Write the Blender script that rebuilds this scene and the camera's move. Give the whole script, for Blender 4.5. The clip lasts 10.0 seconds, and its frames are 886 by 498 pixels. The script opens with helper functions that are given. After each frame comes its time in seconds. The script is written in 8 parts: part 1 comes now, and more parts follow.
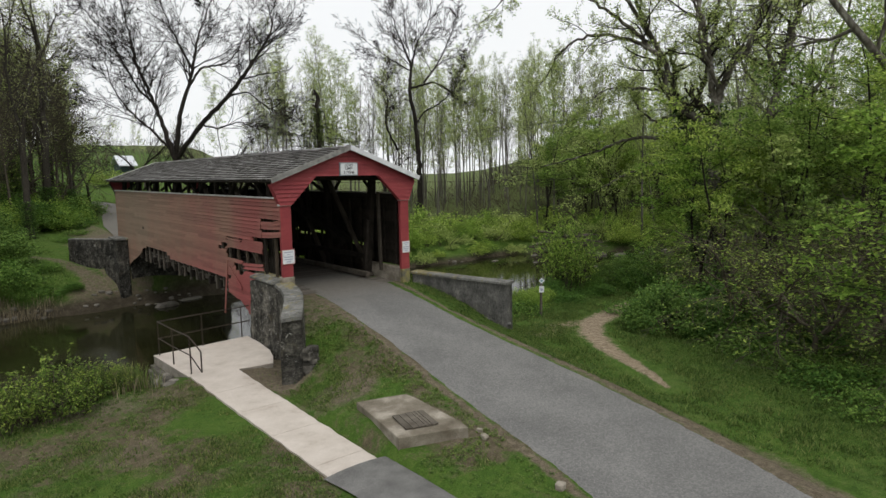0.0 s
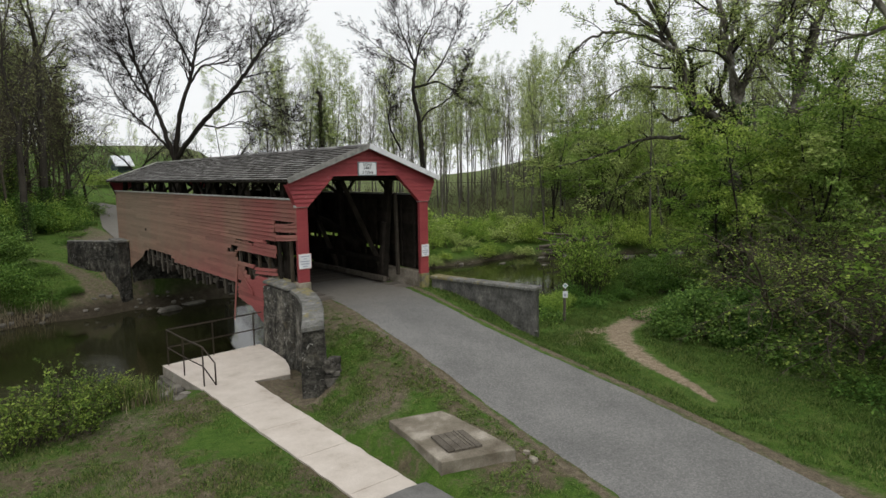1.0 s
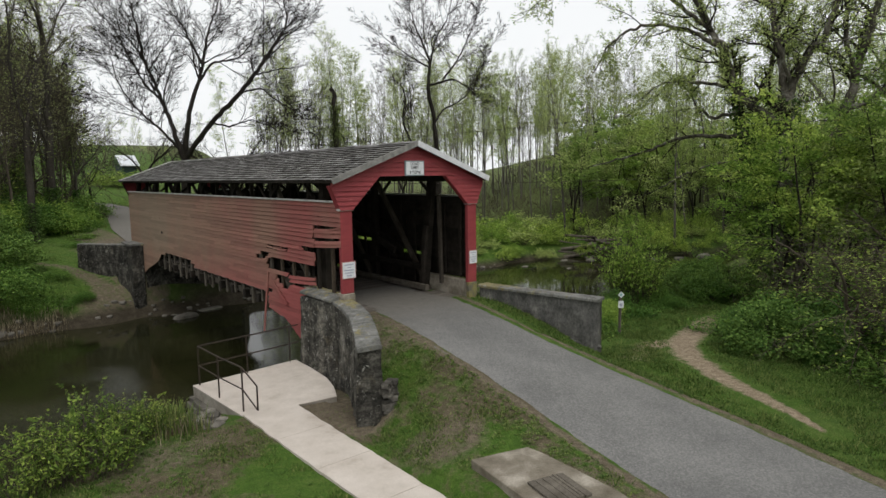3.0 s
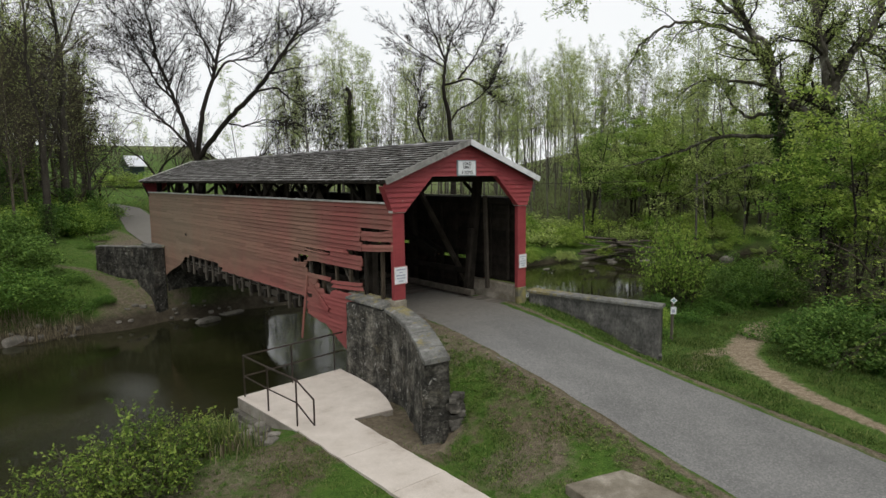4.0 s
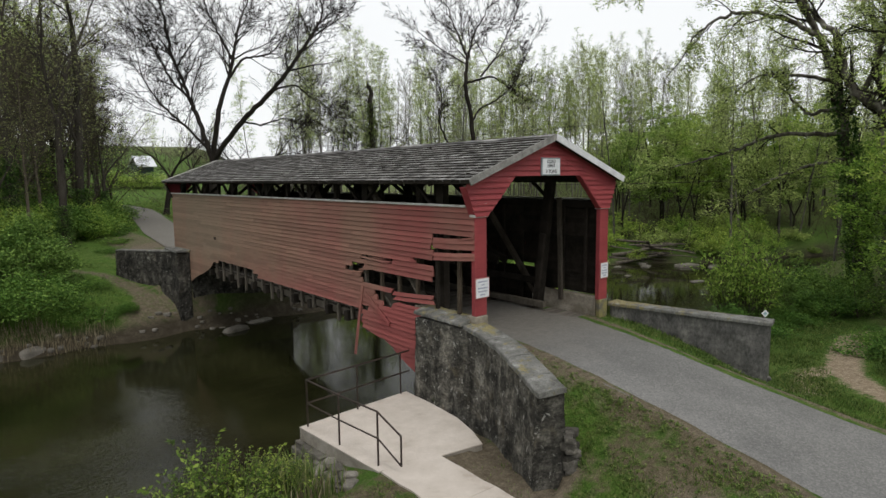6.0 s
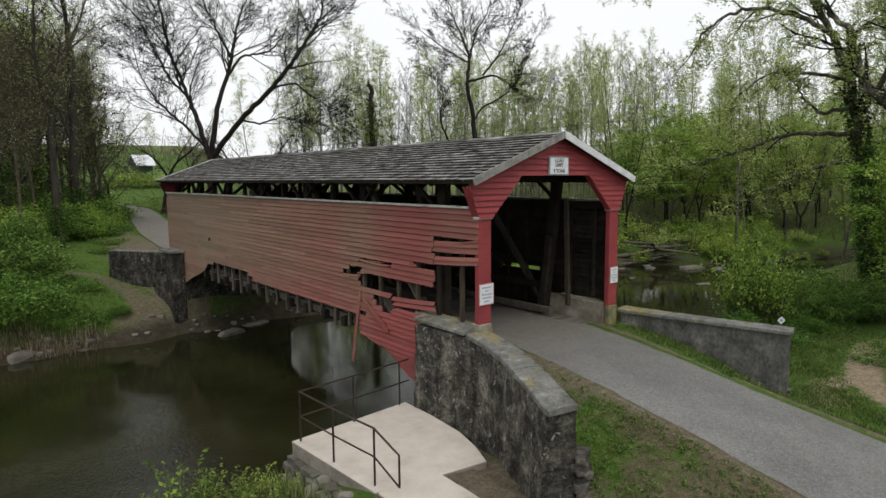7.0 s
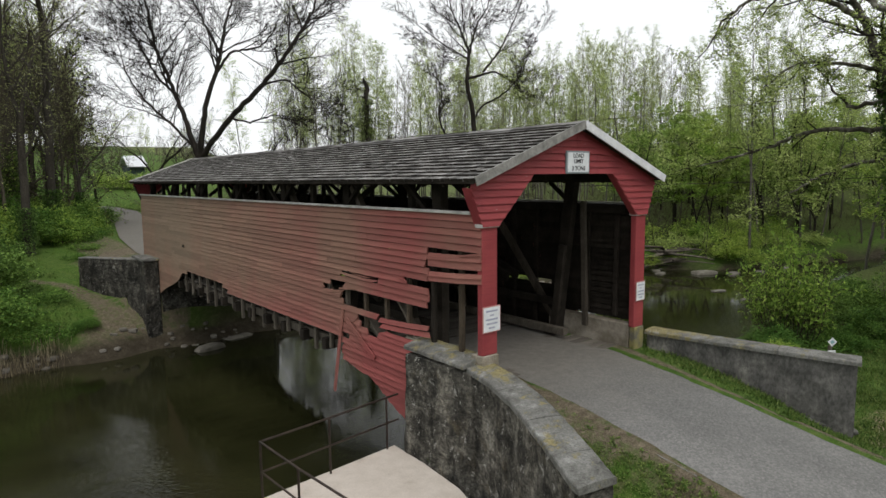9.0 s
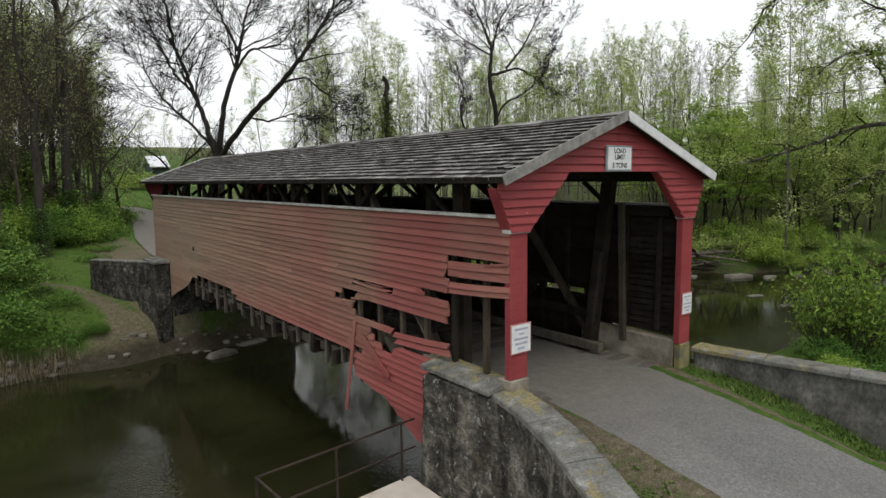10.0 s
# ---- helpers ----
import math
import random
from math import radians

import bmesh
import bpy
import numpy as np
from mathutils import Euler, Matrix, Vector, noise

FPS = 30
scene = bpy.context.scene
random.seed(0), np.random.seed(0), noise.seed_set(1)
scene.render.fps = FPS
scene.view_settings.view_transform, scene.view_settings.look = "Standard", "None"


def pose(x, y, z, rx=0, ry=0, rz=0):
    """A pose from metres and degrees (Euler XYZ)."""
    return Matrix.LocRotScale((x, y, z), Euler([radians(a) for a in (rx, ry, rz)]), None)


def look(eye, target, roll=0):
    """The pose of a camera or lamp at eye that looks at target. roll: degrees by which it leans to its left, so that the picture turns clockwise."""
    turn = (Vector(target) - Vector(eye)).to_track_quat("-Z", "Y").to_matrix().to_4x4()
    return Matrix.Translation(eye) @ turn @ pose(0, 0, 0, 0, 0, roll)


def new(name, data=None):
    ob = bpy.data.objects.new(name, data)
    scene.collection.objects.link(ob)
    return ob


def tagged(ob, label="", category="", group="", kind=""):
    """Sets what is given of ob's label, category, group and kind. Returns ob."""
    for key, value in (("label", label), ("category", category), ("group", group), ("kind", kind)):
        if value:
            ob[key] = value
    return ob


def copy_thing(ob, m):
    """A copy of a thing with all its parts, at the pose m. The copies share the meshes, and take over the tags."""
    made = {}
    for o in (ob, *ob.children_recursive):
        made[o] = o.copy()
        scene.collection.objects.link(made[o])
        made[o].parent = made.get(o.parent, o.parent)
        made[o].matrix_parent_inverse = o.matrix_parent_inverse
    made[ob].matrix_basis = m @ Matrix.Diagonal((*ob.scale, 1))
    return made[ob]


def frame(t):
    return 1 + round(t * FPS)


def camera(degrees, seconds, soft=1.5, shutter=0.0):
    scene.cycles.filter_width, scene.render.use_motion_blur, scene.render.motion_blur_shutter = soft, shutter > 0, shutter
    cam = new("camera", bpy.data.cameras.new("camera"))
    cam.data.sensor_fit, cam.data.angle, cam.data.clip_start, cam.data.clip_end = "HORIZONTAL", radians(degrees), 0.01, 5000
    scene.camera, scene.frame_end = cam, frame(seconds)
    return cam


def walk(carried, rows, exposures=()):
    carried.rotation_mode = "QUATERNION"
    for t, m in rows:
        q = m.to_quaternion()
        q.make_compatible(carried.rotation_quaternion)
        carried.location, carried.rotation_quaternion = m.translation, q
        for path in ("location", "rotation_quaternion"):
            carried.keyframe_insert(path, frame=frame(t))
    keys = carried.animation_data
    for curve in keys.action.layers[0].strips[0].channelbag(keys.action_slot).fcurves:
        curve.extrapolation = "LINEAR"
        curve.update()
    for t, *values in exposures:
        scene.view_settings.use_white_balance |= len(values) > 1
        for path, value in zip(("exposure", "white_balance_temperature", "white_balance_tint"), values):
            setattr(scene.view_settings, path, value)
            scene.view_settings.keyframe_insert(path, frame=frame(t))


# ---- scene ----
cam = camera(71.8, 10.0)
PATH = [
    (0, (-11.224, -18.865, 3.686), (-9.964, -17.331, 3.441), -0.9),
    (0.5, (-11.239, -18.172, 3.669), (-9.973, -16.643, 3.426), -1.0),
    (1, (-11.272, -17.466, 3.667), (-10.001, -15.941, 3.425), -0.8),
    (1.5, (-11.29, -16.792, 3.677), (-10.02, -15.266, 3.435), -0.8),
    (2, (-11.322, -16.175, 3.679), (-10.053, -14.649, 3.436), -0.8),
    (2.5, (-11.266, -15.687, 3.692), (-9.996, -14.161, 3.449), -0.8),
    (4, (-11.97, -13.386, 3.681), (-10.703, -11.857, 3.443), -0.7),
    (4.5, (-12.2, -12.553, 3.689), (-10.934, -11.023, 3.451), -0.7),
    (5, (-12.278, -11.852, 3.671), (-11.015, -10.32, 3.435), -0.7),
    (5.5, (-12.284, -11.176, 3.673), (-11.022, -9.642, 3.438), -0.7),
    (5.7, (-12.300, -10.900, 3.671), (-11.038, -9.366, 3.436), -0.7),
    (6.8, (-11.910, -10.040, 3.658), (-10.651, -8.504, 3.423), -0.5),
    (7, (-11.758, -9.917, 3.656), (-10.499, -8.381, 3.421), -0.5),
    (7.5, (-11.383, -9.516, 3.652), (-10.124, -7.98, 3.419), -0.6),
    (8, (-10.927, -9.018, 3.636), (-9.667, -7.482, 3.404), -0.6),
    (8.5, (-10.516, -8.544, 3.617), (-9.257, -7.008, 3.385), -0.6),
    (9, (-10.084, -8.008, 3.606), (-8.824, -6.472, 3.375), -0.6),
    (9.5, (-9.613, -7.452, 3.581), (-8.372, -5.901, 3.35), -0.6),
    (10, (-9.199, -6.908, 3.587), (-7.994, -5.329, 3.356), -0.7),
]
walk(cam, [(t, look(eye, target, roll)) for t, eye, target, roll in PATH], [(0, -0.11), (4, -0.10), (7, -0.05), (10, 0.03)])

# ---- light ----
SUN_UP, SUN_AZ = radians(58), radians(200)
world = bpy.data.worlds.new("overcast_sky")
scene.world = world
world.use_nodes = True
wn, wl = world.node_tree.nodes, world.node_tree.links
wn.clear()
sky = wn.new("ShaderNodeTexSky")
sky.sky_type, sky.sun_disc = "NISHITA", False
sky.sun_elevation, sky.sun_rotation = SUN_UP, SUN_AZ
sky.dust_density, sky.air_density = 4.0, 1.0
wtex = wn.new("ShaderNodeTexCoord")
wnoise = wn.new("ShaderNodeTexNoise")
wnoise.inputs["Scale"].default_value, wnoise.inputs["Detail"].default_value = 1.6, 4.0
wramp = wn.new("ShaderNodeValToRGB")
wramp.color_ramp.elements[0].position, wramp.color_ramp.elements[0].color = 0.3, (0.93, 0.955, 0.97, 1)
wramp.color_ramp.elements[1].position, wramp.color_ramp.elements[1].color = 0.7, (0.99, 1.0, 1.0, 1)
wbg_sky, wbg_cloud = wn.new("ShaderNodeBackground"), wn.new("ShaderNodeBackground")
wbg_sky.inputs["Strength"].default_value = 0.06
wbg_cloud.inputs["Strength"].default_value = 1.15
wadd, wout = wn.new("ShaderNodeMixShader"), wn.new("ShaderNodeOutputWorld")
wadd.inputs[0].default_value = 0.9
wl.new(wtex.outputs["Generated"], wnoise.inputs["Vector"])
wl.new(wnoise.outputs["Fac"], wramp.inputs["Fac"])
wl.new(wramp.outputs["Color"], wbg_cloud.inputs["Color"])
wl.new(sky.outputs["Color"], wbg_sky.inputs["Color"])
wl.new(wbg_sky.outputs[0], wadd.inputs[1])
wl.new(wbg_cloud.outputs[0], wadd.inputs[2])
wl.new(wadd.outputs[0], wout.inputs["Surface"])
sun_data = bpy.data.lights.new("sun", "SUN")
sun_data.energy, sun_data.angle, sun_data.color = 1.2, radians(25), (1.0, 0.97, 0.92)
sun = new("sun", sun_data)
sun.matrix_basis = look((math.cos(SUN_UP) * math.sin(SUN_AZ) * 60, math.cos(SUN_UP) * math.cos(SUN_AZ) * 60, math.sin(SUN_UP) * 60), (0, 0, 0))

# ---- materials ----


def blank(name, rough=0.85):
    m = bpy.data.materials.new(name)
    m.use_nodes = True
    nt = m.node_tree
    nt.nodes.clear()
    out = nt.nodes.new("ShaderNodeOutputMaterial")
    p = nt.nodes.new("ShaderNodeBsdfPrincipled")
    p.inputs["Roughness"].default_value = rough
    p.inputs["Specular IOR Level"].default_value = 0.12 if rough > 0.83 else 0.3
    nt.links.new(p.outputs[0], out.inputs["Surface"])
    return m, nt, p


def coords(nt, space="world", stretch=(1, 1, 1)):
    if space == "world":
        src = nt.nodes.new("ShaderNodeNewGeometry").outputs["Position"]
    else:
        src = nt.nodes.new("ShaderNodeTexCoord").outputs["Object"]
    mp = nt.nodes.new("ShaderNodeMapping")
    mp.inputs["Scale"].default_value = stretch
    nt.links.new(src, mp.inputs["Vector"])
    return mp.outputs["Vector"]


def noise_of(nt, vec, scale, detail=5.0, rough=0.6, distort=0.0):
    n = nt.nodes.new("ShaderNodeTexNoise")
    n.inputs["Scale"].default_value, n.inputs["Detail"].default_value = scale, detail
    n.inputs["Roughness"].default_value, n.inputs["Distortion"].default_value = rough, distort
    nt.links.new(vec, n.inputs["Vector"])
    return n.outputs["Fac"]


def ramp_of(nt, fac, stops):
    r = nt.nodes.new("ShaderNodeValToRGB")
    els = r.color_ramp.elements
    while len(els) < len(stops):
        els.new(0.5)
    for e, (pos, col) in zip(els, stops):
        e.position, e.color = pos, (*col, 1)
    nt.links.new(fac, r.inputs["Fac"])
    return r.outputs["Color"]


def mix_of(nt, fac, a, b, mode="MIX"):
    m = nt.nodes.new("ShaderNodeMix")
    m.data_type, m.blend_type = "RGBA", mode
    for sock, val in ((m.inputs[0], fac), (m.inputs[6], a), (m.inputs[7], b)):
        if isinstance(val, (int, float)):
            sock.default_value = val
        elif isinstance(val, tuple):
            sock.default_value = (*val, 1)
        else:
            nt.links.new(val, sock)
    return m.outputs[2]


def math_of(nt, op, a, b=0.0, clamp=False):
    m = nt.nodes.new("ShaderNodeMath")
    m.operation, m.use_clamp = op, clamp
    for sock, val in ((m.inputs[0], a), (m.inputs[1], b)):
        if isinstance(val, (int, float)):
            sock.default_value = val
        else:
            nt.links.new(val, sock)
    return m.outputs[0]


def bump_of(nt, p, height, strength, dist=0.02):
    b = nt.nodes.new("ShaderNodeBump")
    b.inputs["Strength"].default_value, b.inputs["Distance"].default_value = strength, dist
    nt.links.new(height, b.inputs["Height"])
    nt.links.new(b.outputs["Normal"], p.inputs["Normal"])


def jitter_of(nt, colour, which, low, high):
    """Vary a colour's brightness from piece to piece."""
    if which == "object":
        rnd = nt.nodes.new("ShaderNodeObjectInfo").outputs["Random"]
    else:
        rnd = nt.nodes.new("ShaderNodeNewGeometry").outputs["Random Per Island"]
    mr = nt.nodes.new("ShaderNodeMapRange")
    mr.inputs["To Min"].default_value, mr.inputs["To Max"].default_value = low, high
    nt.links.new(rnd, mr.inputs["Value"])
    return mix_of(nt, 1.0, colour, mr.outputs["Result"], "MULTIPLY")


def surface(name, stops, scale=3.0, fine=40.0, fine_amount=0.35, rough=0.85, bump=0.4, dist=0.01, stretch=(1, 1, 1), space="world", vary=None, metal=0.0):
    m, nt, p = blank(name, rough)
    v = coords(nt, space, stretch)
    col = ramp_of(nt, noise_of(nt, v, scale), stops)
    f = noise_of(nt, v, fine, 6.0, 0.7)
    grain = ramp_of(nt, f, [(0.25, (1 - fine_amount,) * 3), (0.75, (1 + fine_amount * 0.4,) * 3)])
    col = mix_of(nt, 1.0, col, grain, "MULTIPLY")
    if vary:
        col = jitter_of(nt, col, *vary)
    nt.links.new(col, p.inputs["Base Color"])
    p.inputs["Metallic"].default_value = metal
    if bump:
        bump_of(nt, p, f, bump, dist)
    return m


def siding_material():
    m, nt, p = blank("weathered_red_siding", 0.8)
    v = coords(nt)
    sep = nt.nodes.new("ShaderNodeSeparateXYZ")
    nt.links.new(v, sep.inputs[0])
    streak = noise_of(nt, coords(nt, "world", (1, 0.35, 0.16)), 1.0, 4.0, 0.6, 0.4)
    along = nt.nodes.new("ShaderNodeMapRange")
    for key, val in (("From Min", 1.0), ("From Max", 19.0), ("To Min", -0.22), ("To Max", 0.22)):
        along.inputs[key].default_value = val
    nt.links.new(sep.outputs[1], along.inputs["Value"])
    kept = nt.nodes.new("ShaderNodeMapRange")
    for key, val in (("From Min", 0.6), ("From Max", -0.5), ("To Min", 0.0), ("To Max", -0.14)):
        kept.inputs[key].default_value = val
    nt.links.new(sep.outputs[2], kept.inputs["Value"])
    worn = math_of(nt, "ADD", math_of(nt, "ADD", math_of(nt, "MULTIPLY", streak, 0.62), 0.19), along.outputs["Result"])
    worn = math_of(nt, "ADD", worn, kept.outputs["Result"])
    col = ramp_of(nt, worn, [(0.20, (0.335, 0.092, 0.086)), (0.34, (0.315, 0.130, 0.106)), (0.46, (0.302, 0.165, 0.122)), (0.58, (0.300, 0.190, 0.135)), (0.74, (0.285, 0.215, 0.152))])
    grain = noise_of(nt, coords(nt, "world", (12, 1.2, 40)), 1.5, 6.0, 0.7)
    col = mix_of(nt, 1.0, col, ramp_of(nt, grain, [(0.28, (0.68, 0.64, 0.62)), (0.7, (1.12, 1.1, 1.1))]), "MULTIPLY")
    col = jitter_of(nt, col, "object", 0.72, 0.98)
    nt.links.new(col, p.inputs["Base Color"])
    bump_of(nt, p, grain, 0.35, 0.006)
    return m


def portal_material():
    m, nt, p = blank("red_portal_paint", 0.62)
    peel = noise_of(nt, coords(nt, "world", (1, 1, 2.5)), 5.0, 7.0, 0.75)
    shade = ramp_of(nt, noise_of(nt, coords(nt), 1.3), [(0.3, (0.25, 0.038, 0.046)), (0.7, (0.33, 0.060, 0.063))])
    bare = ramp_of(nt, peel, [(0.665, (0, 0, 0)), (0.70, (1, 1, 1))])
    col = mix_of(nt, bare, shade, (0.42, 0.36, 0.33))
    grain = noise_of(nt, coords(nt, "world", (1.2, 12, 40)), 1.5, 6.0, 0.7)
    col = mix_of(nt, 1.0, col, ramp_of(nt, grain, [(0.3, (0.75, 0.75, 0.75)), (0.7, (1.08, 1.08, 1.08))]), "MULTIPLY")
    col = jitter_of(nt, col, "object", 0.86, 1.08)
    nt.links.new(col, p.inputs["Base Color"])
    bump_of(nt, p, grain, 0.3, 0.005)
    return m


def stone_wall_material(name, dark=1.0):
    """Old rubble wall under worn lime render: dark grime, pale render patches, small pits and chips."""
    m, nt, p = blank(name, 0.92)
    v = coords(nt)
    blotch, fleck = noise_of(nt, v, 2.6, 8.0, 0.72, 0.6), noise_of(nt, coords(nt, "world", (1, 1, 1.5)), 11.0, 6.0, 0.75, 0.4)
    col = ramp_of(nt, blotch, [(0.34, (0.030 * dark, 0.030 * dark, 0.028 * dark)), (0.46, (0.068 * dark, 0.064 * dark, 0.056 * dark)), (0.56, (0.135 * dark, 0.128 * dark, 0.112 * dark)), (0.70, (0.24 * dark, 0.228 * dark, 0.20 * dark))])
    ochre = ramp_of(nt, noise_of(nt, v, 1.9, 5.0, 0.65), [(0.56, (0, 0, 0)), (0.70, (0.6, 0.6, 0.6))])
    col = mix_of(nt, ochre, col, (0.125 * dark, 0.105 * dark, 0.072 * dark))
    moss = ramp_of(nt, noise_of(nt, v, 1.5, 6.0, 0.7), [(0.66, (0, 0, 0)), (0.73, (0.6, 0.6, 0.6))])
    col = mix_of(nt, moss, col, (0.075, 0.10, 0.035))
    vor = nt.nodes.new("ShaderNodeTexVoronoi")
    vor.feature = "DISTANCE_TO_EDGE"
    vor.inputs["Scale"].default_value = 3.6
    warped, wsc = nt.nodes.new("ShaderNodeVectorMath"), nt.nodes.new("ShaderNodeVectorMath")
    wob = nt.nodes.new("ShaderNodeTexNoise")
    wob.inputs["Scale"].default_value, wob.inputs["Detail"].default_value = 3.0, 4.0
    warped.operation, wsc.operation = "ADD", "SCALE"
    wsc.inputs["Scale"].default_value = 0.45
    nt.links.new(v, wob.inputs["Vector"])
    nt.links.new(wob.outputs["Color"], wsc.inputs[0])
    nt.links.new(coords(nt, "world", (1, 1, 2.0)), warped.inputs[0])
    nt.links.new(wsc.outputs[0], warped.inputs[1])
    nt.links.new(warped.outputs[0], vor.inputs["Vector"])
    joint = ramp_of(nt, vor.outputs["Distance"], [(0.015, (0.55, 0.55, 0.55)), (0.07, (1, 1, 1))])
    col = mix_of(nt, 0.6, col, joint, "MULTIPLY")
    col = mix_of(nt, 1.0, col, ramp_of(nt, fleck, [(0.36, (0.45, 0.45, 0.45)), (0.52, (1, 1, 1)), (0.64, (1.35, 1.34, 1.3))]), "MULTIPLY")
    streak = noise_of(nt, coords(nt, "world", (1, 1, 0.38)), 2.4, 5.0, 0.65, 0.3)
    col = mix_of(nt, 1.0, col, ramp_of(nt, streak, [(0.34, (0.38, 0.38, 0.37)), (0.50, (0.80, 0.80, 0.79)), (0.66, (1.45, 1.43, 1.38))]), "MULTIPLY")
    chips = ramp_of(nt, noise_of(nt, coords(nt, "world", (1, 1, 0.8)), 6.5, 7.0, 0.78, 0.5), [(0.585, (0, 0, 0)), (0.64, (0.8, 0.8, 0.8))])
    col = mix_of(nt, chips, col, (0.36 * dark, 0.35 * dark, 0.32 * dark))
    nt.links.new(col, p.inputs["Base Color"])
    h = math_of(nt, "ADD", math_of(nt, "MULTIPLY", joint, 0.5), math_of(nt, "ADD", fleck, math_of(nt, "MULTIPLY", chips, 0.25)))
    bump_of(nt, p, h, 0.8, 0.03)
    return m


def coping_material():
    """Weathered cement coping: grey wash, pale worn spots, ochre lichen thickest beside the portal."""
    m, nt, p = blank("lichened_coping", 0.88)
    v = coords(nt)
    place = nt.nodes.new("ShaderNodeSeparateXYZ")
    nt.links.new(v, place.inputs[0])
    broad = noise_of(nt, v, 2.4, 7.0, 0.68, 0.4)
    col = ramp_of(nt, broad, [(0.30, (0.060, 0.060, 0.054)), (0.44, (0.125, 0.123, 0.113)), (0.58, (0.185, 0.183, 0.172)), (0.72, (0.35, 0.355, 0.335))])
    by_door = math_of(nt, "MULTIPLY", math_of(nt, "ADD", place.outputs[1], 1.9), 0.55, True)
    inward = math_of(nt, "MULTIPLY", math_of(nt, "ADD", place.outputs[0], 2.95), 1.6, True)
    spread = math_of(nt, "ADD", noise_of(nt, v, 3.6, 6.0, 0.7), math_of(nt, "MULTIPLY", by_door, math_of(nt, "ADD", math_of(nt, "MULTIPLY", inward, 0.22), -0.02)))
    lichen = ramp_of(nt, spread, [(0.56, (0, 0, 0)), (0.66, (0.85, 0.85, 0.85))])
    col = mix_of(nt, lichen, col, ramp_of(nt, noise_of(nt, v, 14.0, 4.0, 0.6), [(0.35, (0.150, 0.130, 0.050)), (0.65, (0.275, 0.235, 0.115))]))
    fleck = noise_of(nt, v, 32.0, 6.0, 0.75)
    col = mix_of(nt, 1.0, col, ramp_of(nt, fleck, [(0.34, (0.62, 0.62, 0.62)), (0.50, (1, 1, 1)), (0.64, (1.3, 1.3, 1.28))]), "MULTIPLY")
    nt.links.new(col, p.inputs["Base Color"])
    bump_of(nt, p, math_of(nt, "ADD", fleck, broad), 0.45, 0.012)
    return m


def asphalt_material():
    m, nt, p = blank("worn_asphalt", 0.9)
    v = coords(nt)
    col = ramp_of(nt, noise_of(nt, v, 0.7, 5.0, 0.6), [(0.35, (0.146, 0.144, 0.139)), (0.65, (0.188, 0.185, 0.178))])
    stones = noise_of(nt, v, 24.0, 8.0, 0.85)
    grit = nt.nodes.new("ShaderNodeTexVoronoi")
    grit.inputs["Scale"].default_value = 34.0
    nt.links.new(v, grit.inputs["Vector"])
    col = mix_of(nt, 1.0, col, ramp_of(nt, stones, [(0.38, (0.80, 0.80, 0.80)), (0.50, (1.0, 1.0, 1.0)), (0.62, (1.2, 1.19, 1.18))]), "MULTIPLY")
    chip = nt.nodes.new("ShaderNodeSeparateColor")
    nt.links.new(grit.outputs["Color"], chip.inputs[0])
    col = mix_of(nt, 1.0, col, ramp_of(nt, chip.outputs[0], [(0.1, (0.84, 0.84, 0.84)), (0.6, (1, 1, 1)), (0.95, (1.18, 1.17, 1.16))]), "MULTIPLY")
    place = nt.nodes.new("ShaderNodeSeparateXYZ")
    nt.links.new(v, place.inputs[0])
    near_door = math_of(nt, "ADD", math_of(nt, "MULTIPLY", math_of(nt, "ADD", place.outputs[1], 2.6), 0.35), math_of(nt, "SUBTRACT", noise_of(nt, v, 1.4, 6.0, 0.7), 0.6))
    dusty = math_of(nt, "MULTIPLY", near_door, 1.0, True)
    col = mix_of(nt, math_of(nt, "MULTIPLY", dusty, 0.75), col, ramp_of(nt, noise_of(nt, v, 5.0, 7.0, 0.75), [(0.3, (0.125, 0.114, 0.098)), (0.7, (0.205, 0.190, 0.165))]))
    nt.links.new(col, p.inputs["Base Color"])
    bump_of(nt, p, math_of(nt, "ADD", stones, math_of(nt, "MULTIPLY", grit.outputs["Distance"], 0.6)), 0.6, 0.012)
    return m


